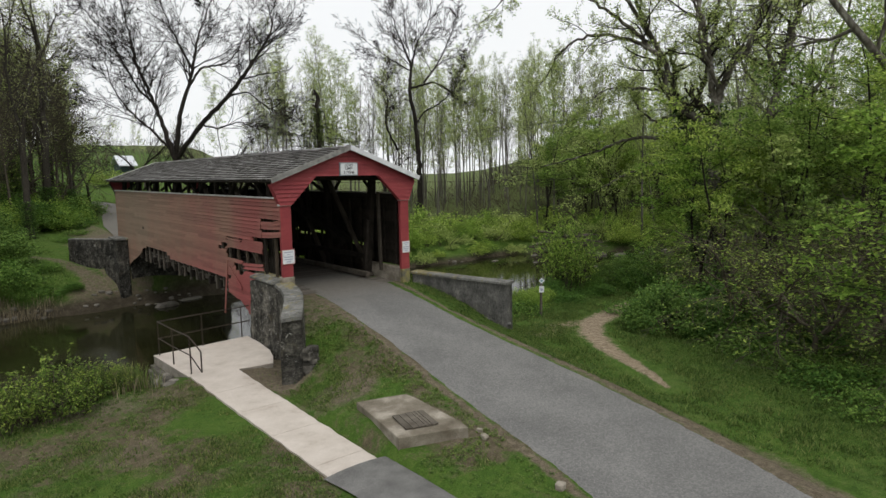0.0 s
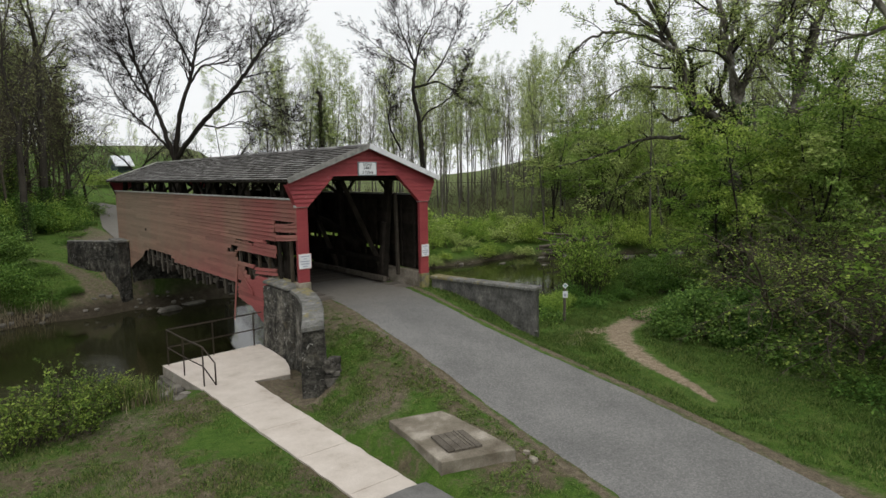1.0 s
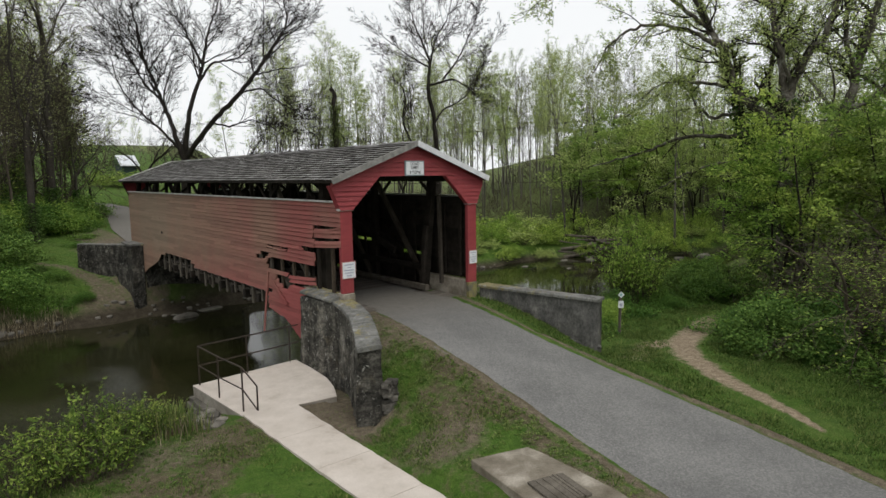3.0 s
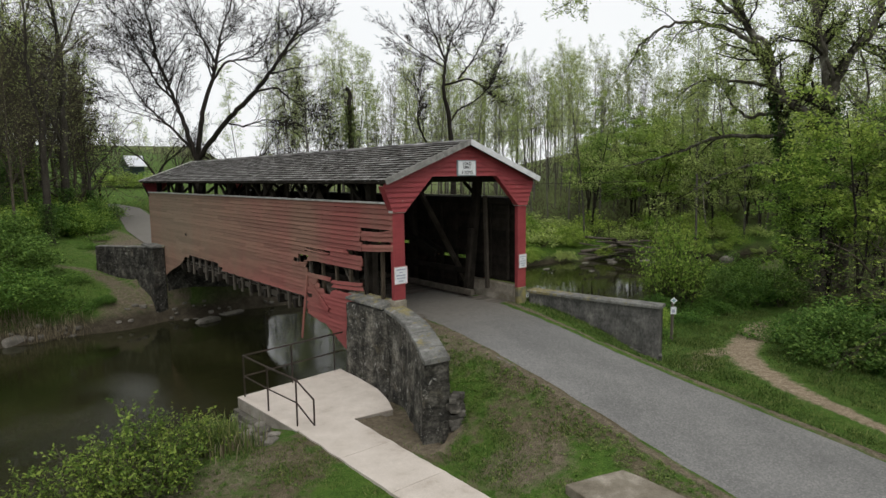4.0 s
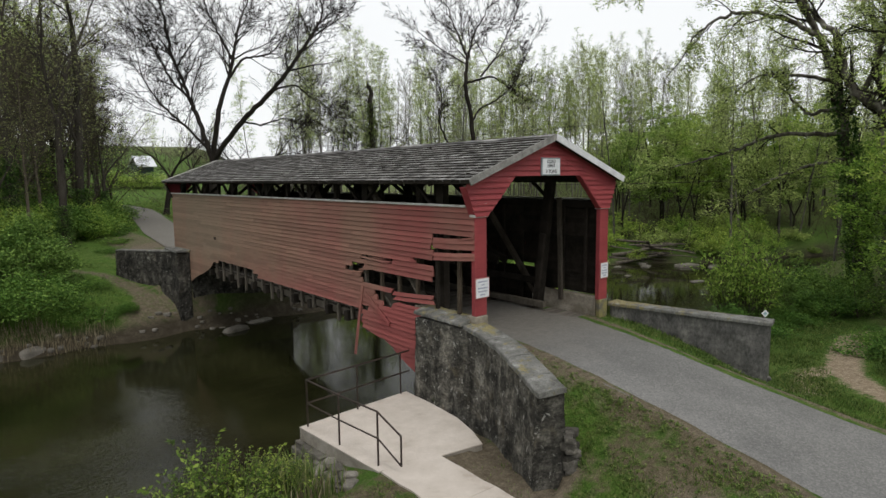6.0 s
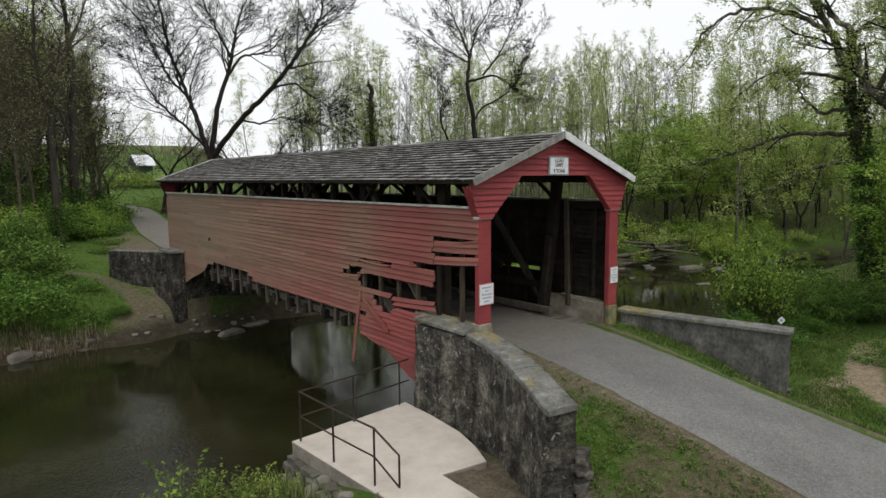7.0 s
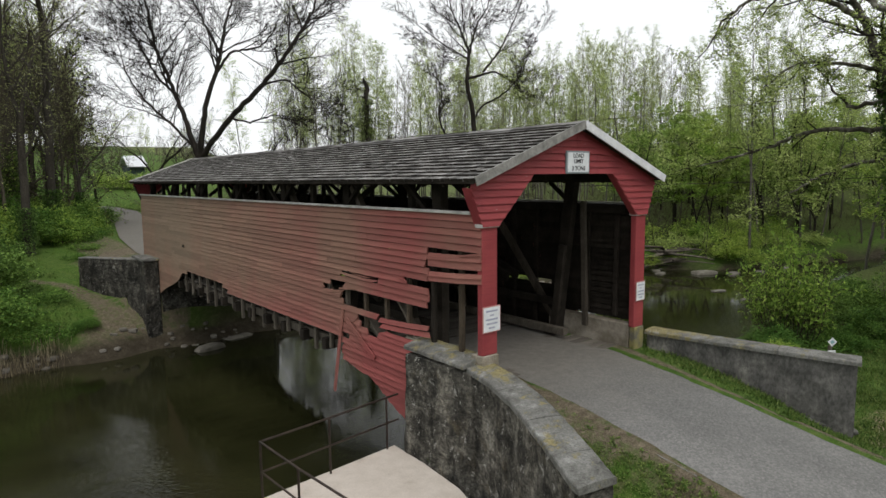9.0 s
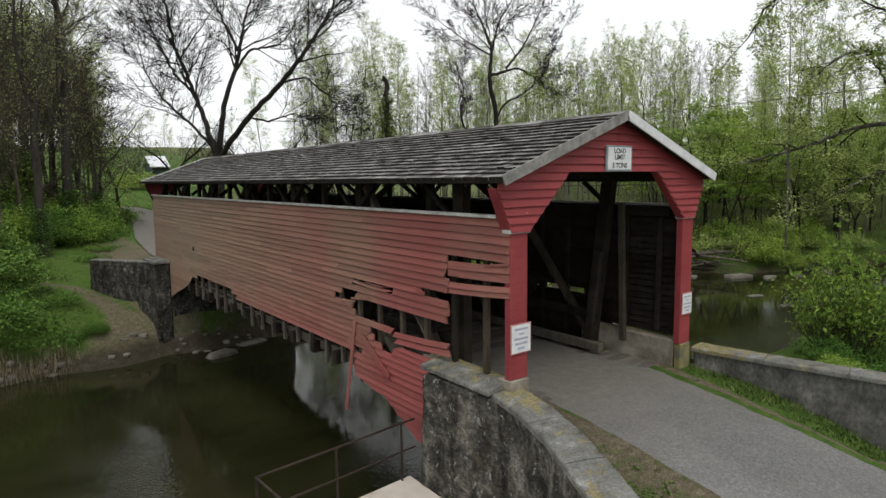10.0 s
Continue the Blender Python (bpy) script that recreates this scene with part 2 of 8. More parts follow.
def leaf_material(name, stops, trans=0.35, low=0.7, high=1.25):
    m = bpy.data.materials.new(name)
    m.use_nodes = True
    nt = m.node_tree
    nt.nodes.clear()
    out = nt.nodes.new("ShaderNodeOutputMaterial")
    d, t, mx = nt.nodes.new("ShaderNodeBsdfPrincipled"), nt.nodes.new("ShaderNodeBsdfTranslucent"), nt.nodes.new("ShaderNodeMixShader")
    d.inputs["Roughness"].default_value, d.inputs["Specular IOR Level"].default_value = 0.6, 0.12
    isl = nt.nodes.new("ShaderNodeNewGeometry").outputs["Random Per Island"]
    obj = nt.nodes.new("ShaderNodeObjectInfo").outputs["Random"]
    big = noise_of(nt, coords(nt), 0.35, 3.0)
    fac = math_of(nt, "ADD", math_of(nt, "MULTIPLY", isl, 0.45), math_of(nt, "ADD", math_of(nt, "MULTIPLY", obj, 0.3), math_of(nt, "MULTIPLY", big, 0.35)))
    grey = lambda c: 0.2126 * c[0] + 0.7152 * c[1] + 0.0722 * c[2]
    muted = [(at, tuple(0.93 * v + 0.07 * grey(c) for v in c)) for at, c in stops]
    col = jitter_of(nt, ramp_of(nt, fac, muted), "island", low, high)
    nt.links.new(col, d.inputs["Base Color"])
    nt.links.new(col, t.inputs["Color"])
    mx.inputs[0].default_value = trans
    nt.links.new(d.outputs[0], mx.inputs[1])
    nt.links.new(t.outputs[0], mx.inputs[2])
    nt.links.new(mx.outputs[0], out.inputs["Surface"])
    return m


def ground_material():
    m, nt, p = blank("grass_and_soil", 0.95)
    v = coords(nt)
    att = nt.nodes.new("ShaderNodeVertexColor")
    att.layer_name = "cover"
    sep = nt.nodes.new("ShaderNodeSeparateColor")
    nt.links.new(att.outputs["Color"], sep.inputs[0])
    broad, mid, fine = noise_of(nt, v, 0.55, 5.0, 0.6), noise_of(nt, v, 3.2, 6.0, 0.65), noise_of(nt, v, 38.0, 6.0, 0.75)
    mid = math_of(nt, "ADD", math_of(nt, "MULTIPLY", mid, 0.62), math_of(nt, "MULTIPLY", noise_of(nt, v, 13.0, 5.0, 0.7), 0.38))
    grass = ramp_of(nt, mid, [(0.32, (0.036, 0.080, 0.013)), (0.50, (0.068, 0.125, 0.020)), (0.66, (0.112, 0.158, 0.036))])
    soil = ramp_of(nt, noise_of(nt, v, 6.0, 6.0, 0.7), [(0.3, (0.072, 0.056, 0.038)), (0.55, (0.13, 0.10, 0.070)), (0.75, (0.215, 0.175, 0.125))])
    litter = ramp_of(nt, noise_of(nt, v, 9.0, 6.0, 0.7), [(0.3, (0.058, 0.070, 0.026)), (0.5, (0.100, 0.118, 0.042)), (0.66, (0.130, 0.200, 0.042))])
    bare = ramp_of(nt, math_of(nt, "ADD", math_of(nt, "MULTIPLY", broad, 0.6), math_of(nt, "MULTIPLY", mid, 0.4)), [(0.475, (0, 0, 0)), (0.55, (0.9, 0.9, 0.9))])
    place = nt.nodes.new("ShaderNodeSeparateXYZ")
    nt.links.new(v, place.inputs[0])
    trod = math_of(nt, "MULTIPLY", math_of(nt, "MULTIPLY", math_of(nt, "SUBTRACT", 1.5, place.outputs[0]), 0.5, True), math_of(nt, "MULTIPLY", math_of(nt, "SUBTRACT", 12.0, place.outputs[1]), 0.2, True))
    col = mix_of(nt, math_of(nt, "MULTIPLY", bare, math_of(nt, "ADD", math_of(nt, "MULTIPLY", trod, 0.9), 0.1)), grass, soil)
    path = ramp_of(nt, math_of(nt, "ADD", sep.outputs[0], math_of(nt, "MULTIPLY", math_of(nt, "SUBTRACT", mid, 0.5), 2.4)), [(0.36, (0, 0, 0)), (0.74, (1, 1, 1))])
    trodden = ramp_of(nt, noise_of(nt, v, 7.0, 7.0, 0.7), [(0.3, (0.175, 0.130, 0.088)), (0.5, (0.285, 0.225, 0.158)), (0.7, (0.41, 0.335, 0.245))])
    worn = ramp_of(nt, math_of(nt, "ADD", att.outputs["Alpha"], math_of(nt, "MULTIPLY", math_of(nt, "SUBTRACT", mid, 0.5), 1.1)), [(0.40, (0, 0, 0)), (0.66, (1, 1, 1))])
    dark_soil = ramp_of(nt, noise_of(nt, v, 8.0, 7.0, 0.7), [(0.3, (0.092, 0.074, 0.052)), (0.55, (0.165, 0.136, 0.096)), (0.75, (0.25, 0.21, 0.15))])
    col = mix_of(nt, worn, col, dark_soil)
    col = mix_of(nt, path, col, trodden)
    col = mix_of(nt, sep.outputs[1], col, litter)
    # mud colour, darkened for the shade on low banks and beneath the bridge
    mud_and_shade = ramp_of(nt, mid, [(0.3, (0.026, 0.021, 0.014)), (0.5, (0.052, 0.043, 0.030)), (0.7, (0.105, 0.088, 0.064))])
    col = mix_of(nt, sep.outputs[2], col, mud_and_shade)
    col = mix_of(nt, 1.0, col, ramp_of(nt, fine, [(0.30, (0.42, 0.42, 0.42)), (0.68, (1.4, 1.4, 1.4))]), "MULTIPLY")
    nt.links.new(col, p.inputs["Base Color"])
    bump_of(nt, p, math_of(nt, "ADD", fine, mid), 0.7, 0.05)
    return m


def water_material():
    m, nt, p = blank("creek_water", 0.035)
    p.inputs["IOR"].default_value, p.inputs["Specular IOR Level"].default_value = 1.33, 0.5
    v = coords(nt)
    col = ramp_of(nt, noise_of(nt, v, 0.25, 4.0), [(0.35, (0.010, 0.0105, 0.004)), (0.65, (0.025, 0.0255, 0.010))])
    nt.links.new(col, p.inputs["Base Color"])
    ripple = math_of(nt, "ADD", noise_of(nt, coords(nt, "world", (0.8, 1.5, 1)), 8.5, 2.0, 0.5, 0.6), math_of(nt, "MULTIPLY", noise_of(nt, v, 2.2, 2.0, 0.5), 0.5))
    sep = nt.nodes.new("ShaderNodeSeparateXYZ")
    nt.links.new(v, sep.inputs[0])
    open_pool = math_of(nt, "MULTIPLY", math_of(nt, "SUBTRACT", -4.6, sep.outputs[0]), 0.4, True)
    gust = math_of(nt, "MULTIPLY", math_of(nt, "SUBTRACT", 13.5, sep.outputs[1]), 0.22, True)
    # a breeze wrinkles the water behind the platform too
    spill = math_of(nt, "MULTIPLY", math_of(nt, "SUBTRACT", 8.6, sep.outputs[1]), 0.5, True)
    patch = ramp_of(nt, noise_of(nt, v, 0.30, 2.0), [(0.38, (0.25, 0.25, 0.25)), (0.56, (1, 1, 1))])
    windy = math_of(nt, "MAXIMUM", math_of(nt, "MULTIPLY", open_pool, math_of(nt, "MULTIPLY", gust, patch)), math_of(nt, "MULTIPLY", spill, 0.45))
    calm = math_of(nt, "ADD", math_of(nt, "MULTIPLY", windy, 0.96), 0.04)
    bump_of(nt, p, math_of(nt, "MULTIPLY", ripple, calm), 1.0, 0.026)
    return m


def mottled_bark():
    m, nt, p = blank("mottled_bark", 0.9)
    v = coords(nt, "object", (1, 1, 0.6))
    spots = noise_of(nt, v, 2.2, 6.0, 0.65, 0.5)
    col = ramp_of(nt, spots, [(0.34, (0.035, 0.030, 0.024)), (0.48, (0.075, 0.066, 0.053)), (0.58, (0.15, 0.14, 0.118)), (0.68, (0.34, 0.325, 0.285))])
    nt.links.new(col, p.inputs["Base Color"])
    bump_of(nt, p, noise_of(nt, v, 12.0), 0.5, 0.02)
    return m


SIDING, PORTAL = siding_material(), portal_material()
# old timber, darkened further to carry the gloom inside the bridge
OLD_SHADED_WOOD = surface("old_shaded_timber", [(0.3, (0.017, 0.014, 0.011)), (0.7, (0.044, 0.037, 0.030))], 2.5, 30, 0.5, 0.9, 0.5, 0.01, (1, 1, 1), "world", ("object", 0.75, 1.2))
# paler brown timber with the portal's daylight put into its colour
DAYLIT_WOOD = surface("daylit_brown_timber", [(0.3, (0.045, 0.037, 0.029)), (0.7, (0.105, 0.090, 0.073))], 3.0, 34, 0.5, 0.9, 0.5, 0.01, (1, 1, 0.3), "world", ("object", 0.8, 1.15))
STUD_WOOD = surface("brown_stud_timber", [(0.3, (0.055, 0.042, 0.030)), (0.7, (0.135, 0.108, 0.080))], 4.0, 34, 0.6, 0.9, 0.5, 0.01, (1, 1, 0.25), "world", ("object", 0.8, 1.15))
GREY_WOOD = surface("grey_timber", [(0.3, (0.085, 0.073, 0.058)), (0.7, (0.18, 0.158, 0.130))], 3.0, 34, 0.5, 0.9, 0.5, 0.01, (1, 1, 0.3), "world", ("object", 0.8, 1.15))
PLANK = surface("worn_deck_plank", [(0.3, (0.11, 0.095, 0.08)), (0.7, (0.21, 0.19, 0.165))], 2.0, 26, 0.4, 0.9, 0.4, 0.01, (0.4, 3, 1), "world", ("object", 0.75, 1.2))
SHINGLE = surface("weathered_shingle", [(0.30, (0.105, 0.100, 0.094)), (0.5, (0.170, 0.164, 0.156)), (0.70, (0.30, 0.296, 0.288))], 1.3, 30, 0.6, 0.92, 0.6, 0.008, (2.5, 1.2, 1), "world", ("object", 0.4, 1.6))
SHINGLE_MANY = surface("weathered_shingle_many", [(0.30, (0.105, 0.100, 0.094)), (0.5, (0.170, 0.164, 0.156)), (0.70, (0.30, 0.296, 0.288))], 1.3, 30, 0.6, 0.92, 0.6, 0.008, (2.5, 1.2, 1), "world", ("island", 0.4, 1.6))
TRIM = surface("peeling_pale_trim", [(0.35, (0.34, 0.33, 0.31)), (0.6, (0.58, 0.57, 0.55))], 4.0, 30, 0.4, 0.75, 0.3, 0.005)
WHITE_TRIM = surface("greyed_white_paint", [(0.35, (0.58, 0.58, 0.60)), (0.65, (0.74, 0.74, 0.76))], 3.0, 30, 0.2, 0.65, 0.2, 0.004)
# FAR_STONE is the same wall at lower brightness, for abutments and far walls
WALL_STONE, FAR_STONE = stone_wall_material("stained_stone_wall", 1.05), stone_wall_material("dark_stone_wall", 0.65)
PARGE = surface("grey_parged_wall", [(0.30, (0.050, 0.049, 0.046)), (0.44, (0.105, 0.102, 0.096)), (0.58, (0.145, 0.140, 0.130)), (0.72, (0.25, 0.238, 0.215))], 2.4, 18, 0.65, 0.92, 0.5, 0.015, (1, 1, 0.6))
COPING = coping_material()
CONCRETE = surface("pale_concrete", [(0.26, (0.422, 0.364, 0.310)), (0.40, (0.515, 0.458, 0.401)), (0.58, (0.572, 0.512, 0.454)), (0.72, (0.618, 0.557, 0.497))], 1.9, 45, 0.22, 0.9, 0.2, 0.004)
# darker concrete for the platform slab's sides
CONCRETE_SIDE = surface("side_concrete", [(0.30, (0.20, 0.175, 0.14)), (0.6, (0.36, 0.33, 0.285))], 2.4, 40, 0.35, 0.92, 0.3, 0.01)
OLD_CONCRETE = surface("old_concrete", [(0.30, (0.125, 0.105, 0.076)), (0.50, (0.225, 0.197, 0.155)), (0.66, (0.40, 0.36, 0.30))], 1.5, 44, 0.4, 0.93, 0.45, 0.012)
ASPHALT = asphalt_material()
DARK_ASPHALT = surface("dark_asphalt", [(0.3, (0.125, 0.122, 0.117)), (0.7, (0.215, 0.210, 0.20))], 2.2, 60, 0.5, 0.9, 0.5, 0.008)
YELLOW_BASE = surface("flaked_yellow_concrete", [(0.40, (0.15, 0.14, 0.11)), (0.60, (0.27, 0.24, 0.10))], 4.0, 40, 0.4, 0.85, 0.4, 0.01)
PIPE = surface("brown_painted_pipe", [(0.35, (0.030, 0.022, 0.019)), (0.7, (0.065, 0.045, 0.036))], 6.0, 60, 0.3, 0.5, 0.2, 0.002, (1, 1, 1), "world", None, 0.3)
SIGN_WHITE = surface("sign_white", [(0.4, (0.62, 0.64, 0.66)), (0.65, (0.74, 0.75, 0.77))], 5.0, 40, 0.1, 0.5, 0.0)
SIGN_GREY = surface("sign_frame_grey", [(0.4, (0.19, 0.22, 0.24)), (0.65, (0.27, 0.30, 0.32))], 5.0, 40, 0.2, 0.6, 0.0)
SIGN_BLACK = surface("sign_black", [(0.4, (0.018, 0.018, 0.022)), (0.65, (0.04, 0.04, 0.045))], 5.0, 40, 0.1, 0.5, 0.0)
SIGN_MUTED = surface("sign_faded_print", [(0.4, (0.32, 0.34, 0.44)), (0.65, (0.42, 0.43, 0.50))], 9.0, 40, 0.2, 0.6, 0.0)
SIGN_RED = surface("sign_faded_red", [(0.4, (0.40, 0.18, 0.17)), (0.65, (0.46, 0.25, 0.23))], 9.0, 40, 0.2, 0.6, 0.0)
MARK_GREEN = surface("marker_teal", [(0.4, (0.20, 0.36, 0.36)), (0.65, (0.30, 0.46, 0.46))], 9.0, 40, 0.1, 0.6, 0.0)
ROCK = surface("creek_rock", [(0.3, (0.10, 0.092, 0.078)), (0.55, (0.19, 0.175, 0.15)), (0.75, (0.30, 0.28, 0.245))], 1.8, 24, 0.45, 0.9, 0.6, 0.02, (1, 1, 1), "world", ("object", 0.8, 1.2))
TOE_STONE = surface("dark_rubble", [(0.3, (0.045, 0.042, 0.037)), (0.55, (0.11, 0.102, 0.088)), (0.72, (0.24, 0.22, 0.19))], 5.0, 24, 0.5, 0.92, 0.6, 0.02, (1, 1, 1), "world", ("object", 0.7, 1.25))
OLD_TRIM = surface("greyed_trim", [(0.35, (0.17, 0.165, 0.155)), (0.6, (0.30, 0.29, 0.275))], 4.0, 30, 0.4, 0.85, 0.3, 0.005)
DRIFT = surface("bleached_driftwood", [(0.3, (0.07, 0.058, 0.046)), (0.7, (0.19, 0.168, 0.14))], 3.0, 30, 0.4, 0.9, 0.4, 0.01, (1, 1, 1), "world", ("object", 0.7, 1.2))
BARK = surface("dark_bark", [(0.3, (0.017, 0.014, 0.012)), (0.7, (0.044, 0.038, 0.032))], 3.0, 22, 0.5, 0.95, 0.7, 0.02, (1, 1, 0.4), "object", ("object", 0.8, 1.25))
PALE_BARK = surface("grey_bark", [(0.3, (0.085, 0.079, 0.068)), (0.7, (0.19, 0.177, 0.15))], 2.0, 20, 0.4, 0.95, 0.5, 0.02, (1, 1, 0.3), "object", ("object", 0.7, 1.25))
WOOD_BARK = surface("brown_grey_bark", [(0.3, (0.036, 0.031, 0.025)), (0.7, (0.085, 0.076, 0.062))], 3.0, 22, 0.5, 0.95, 0.7, 0.02, (1, 1, 0.4), "object", ("object", 0.75, 1.3))
TWIG = surface("brown_twig", [(0.3, (0.055, 0.046, 0.035)), (0.7, (0.125, 0.106, 0.08))], 3.0, 20, 0.3, 0.95, 0.0, 0.01, (1, 1, 1), "object", ("object", 0.8, 1.2))
MOTTLED = mottled_bark()
LEAF_SPRING = leaf_material("spring_leaf", [(0.25, (0.25, 0.34, 0.075)), (0.55, (0.36, 0.455, 0.12)), (0.8, (0.51, 0.59, 0.20))], 0.52)
LEAF_FRESH = leaf_material("fresh_leaf", [(0.25, (0.140, 0.245, 0.042)), (0.55, (0.240, 0.360, 0.068)), (0.8, (0.33, 0.45, 0.10))], 0.46)
LEAF_GREEN = leaf_material("green_leaf", [(0.25, (0.046, 0.122, 0.016)), (0.55, (0.094, 0.196, 0.025)), (0.8, (0.175, 0.28, 0.043))], 0.28)
LEAF_BRIGHT = leaf_material("bright_leaf", [(0.25, (0.145, 0.270, 0.032)), (0.55, (0.250, 0.390, 0.052)), (0.8, (0.42, 0.52, 0.095))], 0.52)
LEAF_WEED = leaf_material("weed_leaf", [(0.25, (0.048, 0.098, 0.016)), (0.55, (0.088, 0.158, 0.026)), (0.8, (0.165, 0.215, 0.05))], 0.25)
LEAF_HEDGE = leaf_material("hedge_leaf", [(0.25, (0.045, 0.112, 0.016)), (0.55, (0.090, 0.185, 0.028)), (0.8, (0.165, 0.265, 0.046))], 0.28)
LEAF_OLIVE = leaf_material("olive_bud", [(0.25, (0.15, 0.17, 0.065)), (0.55, (0.21, 0.235, 0.085)), (0.8, (0.29, 0.31, 0.12))], 0.4)
LEAF_OLIVE_DARK = leaf_material("dull_leaf", [(0.25, (0.045, 0.062, 0.018)), (0.55, (0.085, 0.115, 0.028)), (0.8, (0.15, 0.19, 0.045))], 0.25)
LEAF_DEEP = leaf_material("deep_leaf", [(0.25, (0.028, 0.072, 0.014)), (0.55, (0.055, 0.115, 0.020)), (0.8, (0.11, 0.17, 0.036))], 0.24)
LEAF_SHOOT = leaf_material("shoot_leaf", [(0.25, (0.075, 0.145, 0.018)), (0.55, (0.145, 0.235, 0.03)), (0.8, (0.29, 0.37, 0.055))], 0.36, 0.5, 1.25)
GRASS = leaf_material("grass_blade", [(0.25, (0.050, 0.098, 0.016)), (0.50, (0.085, 0.155, 0.024)), (0.68, (0.135, 0.190, 0.042)), (0.85, (0.21, 0.215, 0.075))], 0.25, 0.6, 1.25)
REED = leaf_material("dry_stem", [(0.25, (0.13, 0.10, 0.06)), (0.55, (0.22, 0.18, 0.11)), (0.8, (0.30, 0.26, 0.17))], 0.2)
GROUND, WATER = ground_material(), water_material()
BARN_ROOF = surface("pale_metal_roof", [(0.3, (0.62, 0.64, 0.68)), (0.7, (0.72, 0.74, 0.78))], 0.5, 5, 0.1, 0.5, 0.0)
BARN_WALL = surface("blue_green_boards", [(0.3, (0.03, 0.055, 0.062)), (0.7, (0.055, 0.085, 0.09))], 0.8, 8, 0.2, 0.8, 0.0)

# ---- mesh helpers ----
ORIGIN = {}


def mesh_of(name, verts, faces, material, smooth=False):
    me = bpy.data.meshes.new(name)
    me.from_pydata([tuple(v) for v in verts], [], [tuple(int(i) for i in f) for f in faces])
    if smooth:
        me.polygons.foreach_set("use_smooth", [True] * len(me.polygons))
    me.materials.append(material)
    me.update()
    return me


def from_bm(name, bm, material, smooth=False):
    me = bpy.data.meshes.new(name)
    bmesh.ops.recalc_face_normals(bm, faces=bm.faces)
    bm.to_mesh(me)
    bm.free()
    if smooth:
        me.polygons.foreach_set("use_smooth", [True] * len(me.polygons))
    me.materials.append(material)
    return me


def thing(name, at, label, category, group="", kind=""):
    ob = new(name)
    ob.empty_display_size = 0.2
    ob.matrix_basis = Matrix.Translation(at)
    ORIGIN[ob.name] = Vector(at)
    return tagged(ob, label, category, group, kind)


def part(name, me, parent, label="", place=None):
    """One mesh object under a thing or a part; its mesh is given in the place's own coordinates."""
    if isinstance(me, tuple):
        me = from_bm(name, *me)
    ob = new(name, me)
    ob.parent = parent
    ob.matrix_parent_inverse = Matrix.Translation(-ORIGIN.get(parent.name, Vector()))
    if place is not None:
        ob.matrix_basis = place
    if label:
        ob["label"] = label
    return ob


def solo(name, me, label, category, group="", kind="", at=None):
    """A thing that is one mesh."""
    if isinstance(me, tuple):
        me = from_bm(name, *me)
    ob = new(name, me)
    if at is not None:
        ob.matrix_basis = at
    return tagged(ob, label, category, group, kind)


def box_bm(size, bevel=0.008, m=None, bm=None):
    bm = bm or bmesh.new()
    vs = bmesh.ops.create_cube(bm, size=1.0, matrix=(m or Matrix()) @ Matrix.Diagonal((*size, 1)))["verts"]
    if bevel:
        es = list({e for v in vs for e in v.link_edges})
        bmesh.ops.bevel(bm, geom=es, offset=min(bevel, min(size) * 0.3), segments=1, affect="EDGES")
    return bm


def frame_between(p0, p1, up=(0, 0, 1)):
    p0, p1, up = Vector(p0), Vector(p1), Vector(up)
    y = (p1 - p0).normalized()
    x = y.cross(up)
    x = x.normalized() if x.length > 1e-4 else Vector((1, 0, 0))
    z = x.cross(y)
    return Matrix.Translation((p0 + p1) / 2) @ Matrix((x, y, z)).transposed().to_4x4(), (p1 - p0).length


def beam(name, p0, p1, w, h, material, parent, label="", up=(0, 0, 1), bevel=0.01):
    m, n = frame_between(p0, p1, up)
    return part(name, (box_bm((w, n, h), bevel, m), material), parent, label)


def block(name, lo, hi, material, parent, label="", bevel=0.01):
    c = [(a + b) / 2 for a, b in zip(lo, hi)]
    s = [b - a for a, b in zip(lo, hi)]
    return part(name, (box_bm(s, bevel, Matrix.Translation(c)), material), parent, label)


def prism_bm(outline, z0, z1, bevel=0.0):
    bm = bmesh.new()
    f = bm.faces.new([bm.verts.new((x, y, z1)) for x, y in outline])
    low = bmesh.ops.extrude_face_region(bm, geom=[f])["geom"]
    for v in low:
        if isinstance(v, bmesh.types.BMVert):
            v.co.z = z0
    if bevel:
        bmesh.ops.bevel(bm, geom=[e for e in bm.edges], offset=bevel, segments=1, affect="EDGES")
    return bm


def tubes(lines, sides_for):
    """Tapered tubes along polylines: (points, radii)."""
    V, F, base = [], [], 0
    for pts, rad in lines:
        k = sides_for(rad[0])
        n = len(pts)
        t = np.gradient(pts, axis=0)
        t /= np.linalg.norm(t, axis=1, keepdims=True) + 1e-9
        ref = np.array([0.31, 0.17, 0.93]) if abs(t[0][2]) < 0.8 else np.array([0.9, 0.3, 0.1])
        u = np.cross(t, ref)
        u /= np.linalg.norm(u, axis=1, keepdims=True) + 1e-9
        w = np.cross(t, u)
        a = np.arange(k) * 2 * np.pi / k
        ring = pts[:, None, :] + rad[:, None, None] * (u[:, None, :] * np.cos(a)[None, :, None] + w[:, None, :] * np.sin(a)[None, :, None])
        V.append(ring.reshape(-1, 3))
        i, j = np.meshgrid(np.arange(n - 1), np.arange(k), indexing="ij")
        jn = (j + 1) % k
        F.append((base + np.stack([i * k + j, i * k + jn, (i + 1) * k + jn, (i + 1) * k + j], -1)).reshape(-1, 4))
        base += n * k
    return np.concatenate(V), np.concatenate(F)


